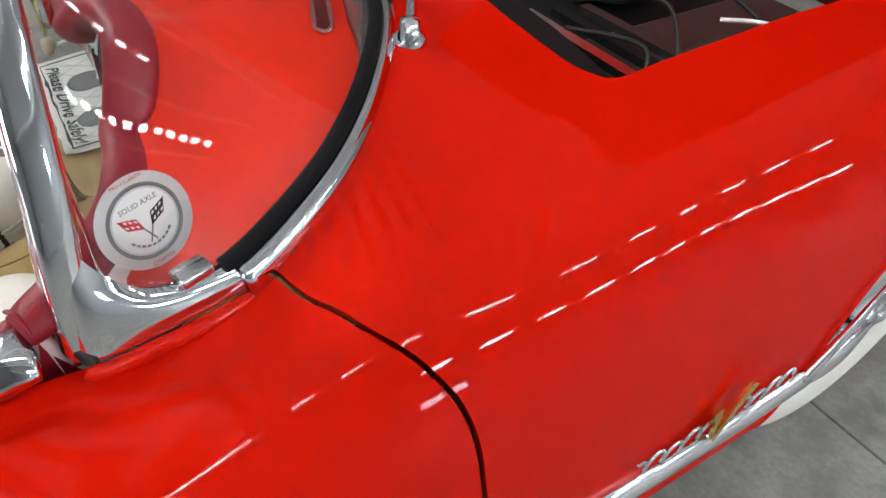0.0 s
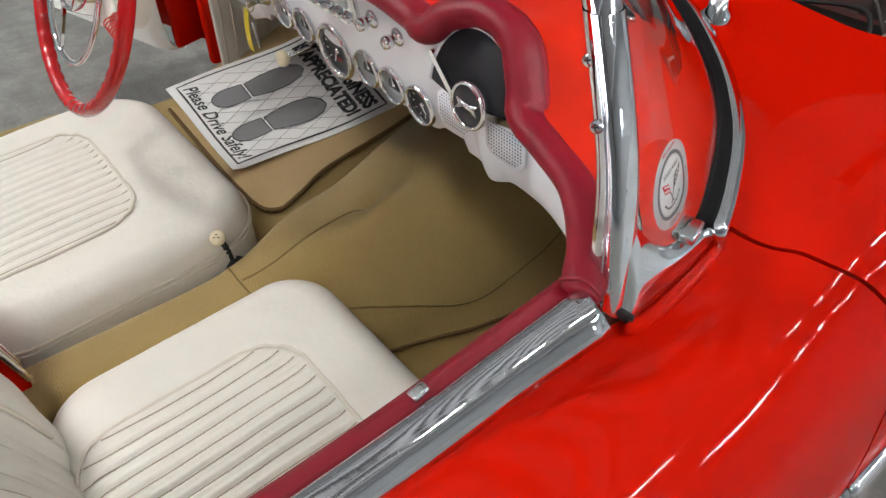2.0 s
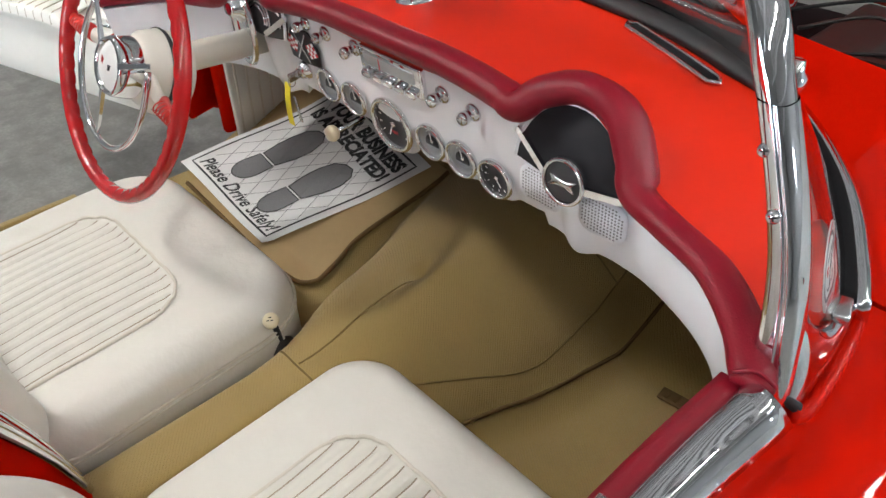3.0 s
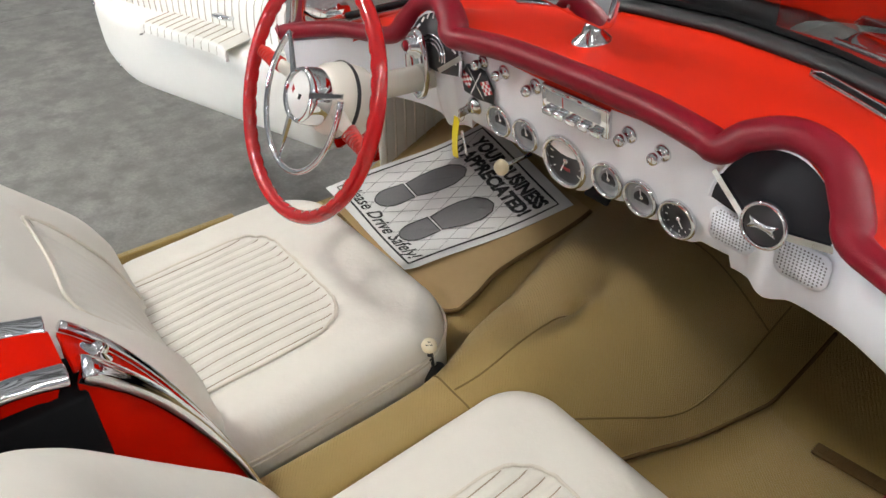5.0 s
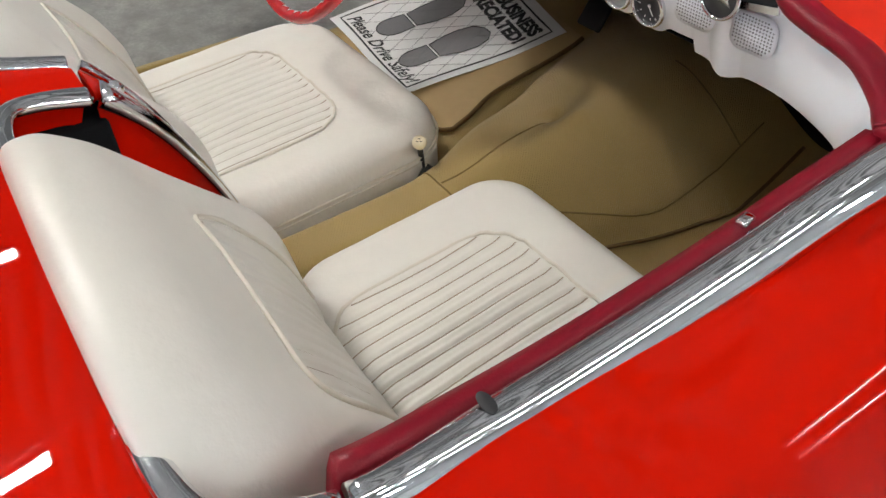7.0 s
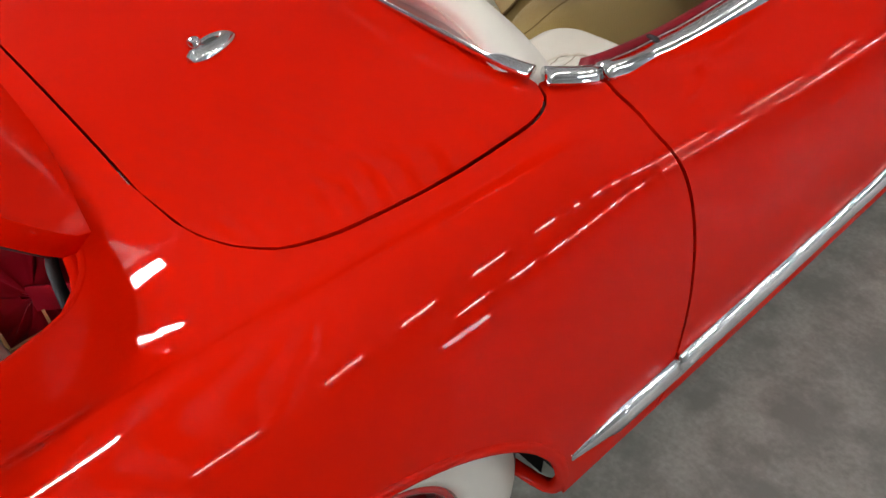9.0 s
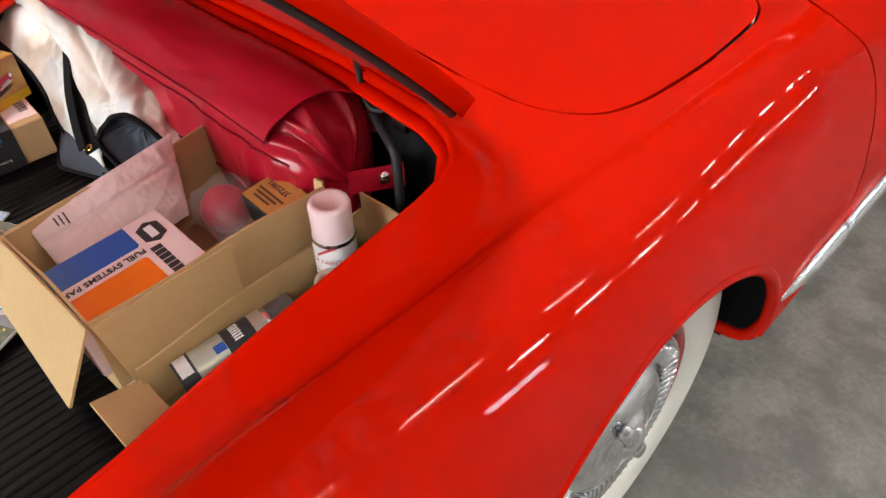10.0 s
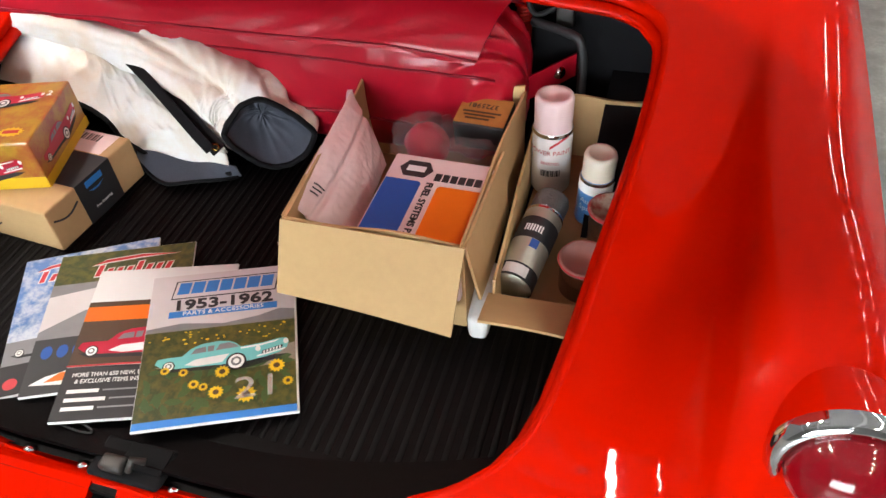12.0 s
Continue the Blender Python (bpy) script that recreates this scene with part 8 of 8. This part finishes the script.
inked(c2, m2, rect(0.0005, 0.21, 0.2135, 0.2755), PAPER, "white_print", 1)
inked(c2, m2, rect(0.0005, 0.09, 0.2135, 0.21), BROWN_INK, "dusk_print")
inked(c2, m2, rect(0.0005, 0.172, 0.2135, 0.20), ORANGE_INK, "sunset_print", 1)
car_picture(c2, m2, 0.006, 0.098, 0.202, CAR_INK, WHITE_INK)
inked(c2, m2, rect(0.0005, 0.0005, 0.2135, 0.088), BLACK_INK, "black_print", 2)
inked(c2, m2, rect(0.0005, 0.088, 0.2135, 0.0905), RED_INK, "red_rule", 8)
lettering("MORE THAN 650 NEW, UNIQUE", 0.0098, m2 @ Matrix.Translation((0.012, 0.074, 0.0008)), WHITE_INK, c2, align="LEFT", squeeze=0.85)
lettering("& EXCLUSIVE ITEMS INSIDE!", 0.0098, m2 @ Matrix.Translation((0.018, 0.063, 0.0008)), WHITE_INK, c2, align="LEFT", squeeze=0.85)
for k in range(3):
    inked(c2, m2, rect(0.012, 0.044 - 0.014 * k, 0.055 + 0.012 * (k == 1), 0.050 - 0.014 * k), WHITE_INK, "print_bar", 3)
    inked(c2, m2, rect(0.06 + 0.012 * (k == 1), 0.046 - 0.014 * k, 0.13, 0.0485 - 0.014 * k), GREY_SHEET, "print_bar", 3)
c1, m1 = catalogue((-0.123, -1.184), (0.068, -1.103), (0.017, -1.432), TZ + 0.0250, "parts catalogue with a turquoise car among sunflowers, topmost of the fan", 4.6)
inked(c1, m1, rect(0.001, 0.012, 0.211, 0.275), HAZE, "sky_print")
inked(c1, m1, [(0.001, 0.170), (0.05, 0.176), (0.11, 0.168), (0.16, 0.176), (0.19, 0.186), (0.211, 0.182), (0.211, 0.150), (0.001, 0.150)], GREY_SHEET, "far_trees_print", 1)
inked(c1, m1, rect(0.001, 0.012, 0.211, 0.162), FIELD, "field_print", 2)
inked(c1, m1, [(0.02, 0.098), (0.09, 0.088), (0.15, 0.080), (0.211, 0.086), (0.211, 0.118), (0.16, 0.108), (0.08, 0.104)], ROAD_INK, "track_print", 3)
car_picture(c1, m1 @ Matrix.Translation((0, 0, 0.0005)), 0.020, 0.082, 0.182, TURQ, PAPER)
for k, (sx, sy, r) in enumerate(((0.112, 0.078, 0.011), (0.185, 0.078, 0.012), (0.105, 0.045, 0.011), (0.145, 0.036, 0.014), (0.075, 0.062, 0.008), (0.06, 0.084, 0.007), (0.20, 0.05, 0.008), (0.035, 0.09, 0.007), (0.088, 0.056, 0.007))):
    petals = []
    for j in range(24):
        rr = r if j % 2 else r * 0.72
        petals.append((sx + rr * math.cos(j * math.tau / 24), sy + rr * math.sin(j * math.tau / 24)))
    inked(c1, m1, petals, YELLOW_INK, "sunflower_print", 10)
    inked(c1, m1, [(sx + r * 0.38 * math.cos(j * math.tau / 12), sy + r * 0.38 * math.sin(j * math.tau / 12)) for j in range(12)], BROWN_INK, "sunflower_heart", 11)
rng = random.Random(5)
LEAF_INK = material("leaf_green_print", (0.05, 0.10, 0.03), rough=0.4, vary=0.4, vary_scale=80)
for k in range(60):
    lx, ly, la, lr = 0.012 + 0.188 * rng.random(), 0.022 + 0.075 * rng.random(), math.tau * rng.random(), 0.007 + 0.007 * rng.random()
    leaf = [(lx + lr * (math.cos(la) * a - math.sin(la) * b), ly + lr * (math.sin(la) * a + math.cos(la) * b)) for a, b in ((-1, 0), (-0.4, 0.42), (0.3, 0.4), (1, 0), (0.3, -0.35), (-0.4, -0.4))]
    inked(c1, m1, leaf, LEAF_INK, "leaf_print", 4)
for k in range(34):
    fx, fy, fr = 0.006 + 0.198 * rng.random(), 0.132 + 0.026 * rng.random(), 0.0012 + 0.0016 * rng.random()
    inked(c1, m1, [(fx + fr * math.cos(j * math.tau / 7), fy + 0.6 * fr * math.sin(j * math.tau / 7)) for j in range(7)], YELLOW_INK, "far_flower_print", 4)
inked(c1, m1, rect(0.001, 0.001, 0.211, 0.012), CYAN_INK, "blue_edge", 2)
inked(c1, m1, [(0.030, 0.225), (0.184, 0.225), (0.190, 0.262), (0.036, 0.262)], BLACK_INK, "title_frame", 1)
inked(c1, m1, [(0.032, 0.227), (0.182, 0.227), (0.188, 0.260), (0.038, 0.260)], HAZE, "title_ground", 2)
for k in range(7):
    inked(c1, m1, [(0.038 + 0.0205 * k, 0.234), (0.0555 + 0.0205 * k, 0.234), (0.0595 + 0.0205 * k, 0.2575), (0.042 + 0.0205 * k, 0.2575)], CYAN_INK, "title_mark", 3)
lettering("1953-1962", 0.027, m1 @ Matrix.Translation((0.107, 0.211, 0.0008)), BLACK_INK, c1, squeeze=1.25, bold=0.0008)
inked(c1, m1, rect(0.030, 0.188, 0.186, 0.200), CYAN_INK, "title_band", 2)
lettering("PARTS & ACCESSORIES", 0.0105, m1 @ Matrix.Translation((0.108, 0.194, 0.0009)), WHITE_INK, c1, squeeze=1.1)
lettering("21", 0.05, m1 @ Matrix.Translation((0.160, 0.045, 0.0032)), material("pale_varnish_print", (0.62, 0.58, 0.52), rough=0.3, alpha=0.35), c1, squeeze=1.3)

# ---------------------------------------------------------------- parcel and model kit
parcel = thing("parcel", "small brown cardboard parcel closed with black tape", "parcel")
PM = Matrix.Translation((-0.446, -1.024, TZ)) @ Matrix.Rotation(radians(-5), 4, "Z")
part("parcel_body", block(0.26, 0.215, 0.082, 0.003, PM), CARD, parcel, smooth=False)
part("tape", block(0.262, 0.085, 0.0006, 0, PM @ Matrix.Translation((0, 0.005, 0.082))), BLACK_INK, parcel, "black tape", smooth=False)
part("tape", block(0.0006, 0.085, 0.082, 0, PM @ Matrix.Translation((0.1304, 0.005, 0.0))), BLACK_INK, parcel, "black tape", smooth=False)
part("tape_mark", plate([(-0.018, 0.0), (-0.010, -0.005), (0.004, -0.006), (0.018, 0.0), (0.004, -0.003), (-0.010, -0.002)], PM @ Matrix.Translation((0.1310, 0.003, 0.058)) @ Matrix.Rotation(radians(90), 4, "Z") @ Matrix.Rotation(radians(90), 4, "X"), 0.0003), CYAN_INK, parcel, smooth=False)
part("tape_mark", block(0.0004, 0.040, 0.012, 0, PM @ Matrix.Translation((0.1310, 0.003, 0.064))), CYAN_INK, parcel, smooth=False)
lettering("free listening", 0.0075, PM @ Matrix.Translation((0.1310, 0.005, 0.022)) @ Matrix.Rotation(radians(90), 4, "Z") @ Matrix.Rotation(radians(90), 4, "X"), WHITE_INK, parcel, depth=0.0002)
part("smile_mark", tube([PM @ Vector((-0.05 + 0.06 * k / 8, -0.1082, 0.032 - 0.012 * math.sin(math.pi * k / 8))) for k in range(9)], 0.0016, 6), BLACK_INK, parcel)
part("smile_mark", tube([PM @ Vector((0.1305, -0.098 + 0.055 * k / 8, 0.058 - 0.010 * math.sin(math.pi * k / 8))) for k in range(9)], 0.0018, 6), BLACK_INK, parcel)
part("shipping_label", plate(rect(0.0, 0.05, 0.11, 0.105), PM @ Matrix.Translation((0, 0, 0.0822))), PINKISH, parcel, smooth=False)
for k in range(12):
    part("print_bar", plate(rect(0.01 + 0.006 * k, 0.08, 0.012 + 0.006 * k + 0.0015 * (k % 2), 0.098), PM @ Matrix.Translation((0, 0, 0.0826))), BLACK_INK, parcel, smooth=False)
kit = thing("model_kit_box", "shiny golden toy model box with red cars printed on it", "box")
KM = Matrix.Translation((-0.481, -1.020, TZ + 0.0826)) @ Matrix.Rotation(radians(17), 4, "Z")
part("kit_body", block(0.20, 0.185, 0.090, 0.003, KM), KIT_GOLD, kit, smooth=False)
KT = KM @ Matrix.Translation((0, 0, 0.0902))
KF = KM @ Matrix.Translation((0, -0.0926, 0.0)) @ Matrix.Rotation(radians(90), 4, "X")
KR = KM @ Matrix.Translation((0.1002, 0, 0.0)) @ Matrix.Rotation(radians(90), 4, "Z") @ Matrix.Rotation(radians(90), 4, "X")
car_picture(kit, KT, -0.085, 0.015, 0.16, CAR_INK, None)
car_picture(kit, KF, -0.085, 0.02, 0.16, CAR_INK, WHITE_INK)
car_picture(kit, KR, -0.075, 0.025, 0.145, CAR_INK, None)
part("yellow_band", plate(rect(-0.1, 0.0, 0.1, 0.022), KF), YELLOW_INK, kit, smooth=False)
part("yellow_band", plate(rect(-0.092, 0.0, 0.092, 0.018), KR), YELLOW_INK, kit, smooth=False)
star = [((0.022 if k % 2 else 0.018) * math.cos(k * math.tau / 28) + 0.060, (0.013 if k % 2 else 0.010) * math.sin(k * math.tau / 28) - 0.060) for k in range(28)]
part("star_mark", plate(star, KT, 0.0006), YELLOW_INK, kit, smooth=False)
part("star_bar", plate(rect(0.047, -0.064, 0.073, -0.056), KT @ Matrix.Translation((0, 0, 0.0006))), RED_INK, kit, smooth=False)
lettering("2", 0.02, KT @ Matrix.Translation((0.082, 0.052, 0.0004)), WHITE_INK, kit)

# ---------------------------------------------------------------- soft bag along the bulkhead
soft = thing("vinyl_bag", "long wine-red vinyl soft-top bag with flap and snap", "bag")


def bag(u, v):
    """Round the bag (u) and along it (v)."""
    x = -0.66 + 1.03 * v
    a = u * math.tau
    end = min(1.0, (1 - v) / 0.07, (v + 0.02) / 0.08) ** 0.3
    c, s_ = math.cos(a), math.sin(a)
    ry, rz = 0.085 * end, 0.128 * end
    y = -0.708 + ry * math.copysign(abs(c) ** 0.55, c)
    z = 0.684 + rz * math.copysign(abs(s_) ** 0.6, s_) + 0.012 * (1 - v)
    w = 0.010 * noise.noise(Vector((x * 5, a * 1.2, 0.3))) + 0.007 * (0.3 - abs(noise.noise(Vector((x * 9 + a, a * 1.6 - x * 3, 7.3))))) + 0.05 * (0.3 - abs(noise.noise(Vector((x * 13 + a, a * 2.2, 1.3))))) * max(0.0, (v - 0.78) / 0.22)
    return Vector((x, y + w * c, max(z + w * s_, TZ + 0.002)))


part("bag_body", facing(grid(bag, 120, 240, True), (0, 0, 1)), BAG_RED, soft, "wrinkled wine-red vinyl")


FLAP_LINE = rounded([(0, -0.640, 0.812), (0, -0.690, 0.838), (0, -0.745, 0.838), (0, -0.785, 0.822), (0, -0.803, 0.802), (0, -0.808, 0.786)], 8)


def bag_flap(u, v):
    """Flap over the top of the bag: u along it, v forwards over its edge."""
    k = v * (len(FLAP_LINE) - 1)
    i = min(int(k), len(FLAP_LINE) - 2)
    p = FLAP_LINE[i].lerp(FLAP_LINE[i + 1], k - i)
    x = -0.62 + (0.965 - 0.045 * v) * u
    sag = 0.006 * noise.noise(Vector((x * 7, v * 2.5, 2.0))) + 0.004 * (0.3 - abs(noise.noise(Vector((x * 10 + v * 4, v * 3, 5.0)))))
    return Vector((x, p.y - sag, p.z + sag - 0.012 * max(0.0, u - 0.85) / 0.15))


part("bag_flap", sheet(grid(bag_flap, 60, 20), 0.003, (0, -1, 0.6)), BAG_RED, soft, "overhanging flap")
for uu in (0.455, 0.53):
    part("body_seam", tube([bag(uu, 0.10 + 0.86 * k / 160) + Vector((0, -0.0012, 0)) for k in range(161)], 0.0024, 6), MAROON, soft)
part("flap_seam", tube([bag_flap(k / 50, 0.90) + Vector((0, -0.001, 0.001)) for k in range(51)], 0.0018, 6), MAROON, soft)
part("pocket_slit", tube([bag(0.405, 0.53 + 0.20 * k / 60) + Vector((0, -0.0015, 0.001)) for k in range(61)], 0.0026, 6), BLACK_INK, soft, "dark pocket slit")
part("pocket_lip", tube([bag(0.398, 0.50 + 0.26 * k / 60) + Vector((0, -0.002, 0.002)) for k in range(61)], 0.0042, 6), BAG_RED, soft, "rolled pocket lip")
strap = part("strap", sheet(grid(lambda u, v: Vector((0.24 + 0.200 * u, -0.800 + 0.142 * u ** 1.1, 0.640 + 0.064 * u + 0.05 * (v - 0.5) * (1 - 0.15 * u))), 20, 4), 0.003, (0, -1, 0.3)), BAG_RED, soft, "end strap")
part("snap", lathe([(0, 0.006), (0.005, 0.006), (0.006, 0.003), (0.011, 0.002), (0.012, 0)], 20, aim((0.414, -0.678, 0.698), (0.3, -1, 0.35))), CHROME, strap, "chrome snap")

# ---------------------------------------------------------------- folded canvas cover
cover = thing("canvas_cover", "folded off-white canvas cover with dark lining and black binding", "cover")
SPINE = rounded([(-0.66, -0.745, 0.715), (-0.48, -0.738, 0.722), (-0.31, -0.752, 0.700), (-0.18, -0.782, 0.672), (-0.105, -0.818, 0.646), (-0.066, -0.858, 0.624)], 10)


def sleeve(u, v, inner=0.0):
    k = v * (len(SPINE) - 1)
    i = min(int(k), len(SPINE) - 2)
    p = SPINE[i].lerp(SPINE[i + 1], k - i)
    t = (SPINE[i + 1] - SPINE[i]).normalized()
    side = t.cross(Vector((0, 0, 1))).normalized()
    a = u * math.tau
    rw, rh = 0.082 - 0.008 * v ** 3 - inner, 0.082 - 0.022 * v ** 3 - inner
    c, s_ = math.cos(a), math.sin(a)
    pinch = 0.55 * v ** 4
    mc, ms = math.copysign(abs(c) ** (1 + pinch * 0.2), c), math.copysign(abs(s_) ** (1 + pinch), s_)
    drift = noise.noise(Vector((c * 0.8, s_ * 0.8, v * 2.5 + 3.0)))
    w = 0.014 * drift + 0.024 * (abs(math.sin(1.5 * a + 2.6 * v + 1.6 * drift)) ** 0.7 - 0.65) + 0.010 * (abs(math.sin(3.5 * a - 4.0 * v + 2.5 * drift)) ** 0.7 - 0.65)
    w += 0.012 * (0.3 - abs(noise.noise(Vector((c * 2.2 - v * 6, s_ * 2.2 + v * 5, 9.0)))))
    w *= min(1.0, (1 - v) / 0.12 + 0.25)
    q = p + side * (mc * (rw + w)) + Vector((0, 0, 1)) * (ms * (rh + w) + 0.012 * mc * v ** 3)
    q += t * (0.02 * math.cos(a + 2.4) * v ** 3)
    q.z = max(q.z, TZ + 0.004 + inner * 0.3)
    return q


part("canvas", facing(grid(lambda u, v: sleeve(u, v), 110, 130, True), (0, 0, 1)), CLOTH_WHITE, cover, "off-white canvas folds")
MOUTH = sum((sleeve(k / 60, 1.0) for k in range(60)), Vector()) / 60
INWARD = (SPINE[-4] - SPINE[-1]).normalized()


def pocket(u, v):
    """The lining inside the open end, sagging inwards."""
    rim = sleeve(u, 1.0, 0.004)
    return rim.lerp(MOUTH, v) + INWARD * (0.050 * (1 - (1 - v) ** 2) + 0.012 * v * noise.noise(Vector((3 * math.cos(u * math.tau), 3 * math.sin(u * math.tau), v * 3))))


part("lining", facing(grid(pocket, 96, 24, True), -INWARD), LINING, cover, "dark grey lining")
part("binding", tube([sleeve(k / 64, 1.0, 0.0015) for k in range(64)], 0.0055, 8, True), BLACK, cover, "black edge binding")


VALLEY = rounded([(-0.66, -0.70, 0.735), (-0.48, -0.725, 0.712), (-0.40, -0.775, 0.690), (-0.245, -0.853, 0.648), (-0.140, -0.893, 0.600)], 10)
HEM = rounded([(-0.68, -0.885, 0.690), (-0.51, -0.878, 0.665), (-0.405, -0.884, 0.640), (-0.355, -0.896, 0.595), (-0.290, -0.902, 0.570), (-0.135, -0.908, 0.562)], 8)


def on_line(line, u):
    k = u * (len(line) - 1)
    i = min(int(k), len(line) - 2)
    return line[i].lerp(line[i + 1], k - i)


def apron(u, v):
    """Front fold: rises out of the valley and drops to its bound hem."""
    p = on_line(VALLEY, u).lerp(on_line(HEM, u), v)
    crest = (0.050 - 0.030 * u) * math.sin(math.pi * v ** 0.8)
    fold = 0.022 * (0.3 - abs(noise.noise(Vector((u * 6 + v * 2.0, v * 1.6 - u * 2, 4.0))))) + 0.010 * (0.3 - abs(noise.noise(Vector((u * 13 - v * 4, v * 3, 8.0)))))
    return Vector((p.x + 0.3 * fold, p.y - 0.4 * fold * math.sin(math.pi * v), max(p.z + crest + fold * math.sin(math.pi * v), TZ + 0.006)))


part("canvas_fold", sheet(grid(apron, 130, 60), 0.003, (0, -0.3, 1)), CLOTH_WHITE, cover, "spread canvas fold")
part("binding", tube([apron(k / 80, 0.995) + Vector((0, 0, 0.001)) for k in range(81)], 0.0045, 8), BLACK, cover, "black edge binding")


def turned(u, v):
    """Corner of the cover turned over on the mat, lining up, narrowing to its tip."""
    x = -0.335 + 0.215 * u
    return Vector((x, -0.897 - (0.052 * (1 - abs(2 * u - 0.9) ** 1.6)) * v - 0.010 * u, TZ + 0.030 - 0.022 * v + 0.004 * math.sin(9 * u + 2 * v)))


part("lining_fold", sheet(grid(turned, 24, 8), 0.003, (0, 0, 1)), LINING, cover, "dark lining turned out")
part("binding", tube([turned(0.02 + 0.96 * k / 30, 0.98) for k in range(31)], 0.0035, 8), BLACK, cover, "black edge binding")
strap_line = rounded([(-0.405, -0.776, 0.736), (-0.335, -0.814, 0.716), (-0.245, -0.866, 0.684), (-0.185, -0.894, 0.650), (-0.138, -0.912, 0.618)], 6)
part("strap", sweep(strap_line, [(-0.014, -0.002), (0.014, -0.002), (0.014, 0.003), (-0.014, 0.003)], up=(0.1, -0.6, 0.8)), BLACK, cover, "black webbing strap", smooth=False)
strap_b = [p + Vector((-0.005 + 0.004 * math.sin(6 * k / len(strap_line)), -0.012, 0.008)) for k, p in enumerate(strap_line[4:])]
part("strap_loop", sweep(strap_b, [(-0.009, -0.0015), (0.009, -0.0015), (0.009, 0.002), (-0.009, 0.002)], up=(0.3, -0.7, 0.6)), BLACK, cover, "doubled black webbing", smooth=False)
part("eyelet", lathe([(0.005, 0.0), (0.008, 0.002), (0.005, 0.003)], 18, aim(strap_line[-2] + Vector((0, -0.003, 0.003)), (0.2, -0.7, 0.7))), GOLD, cover)
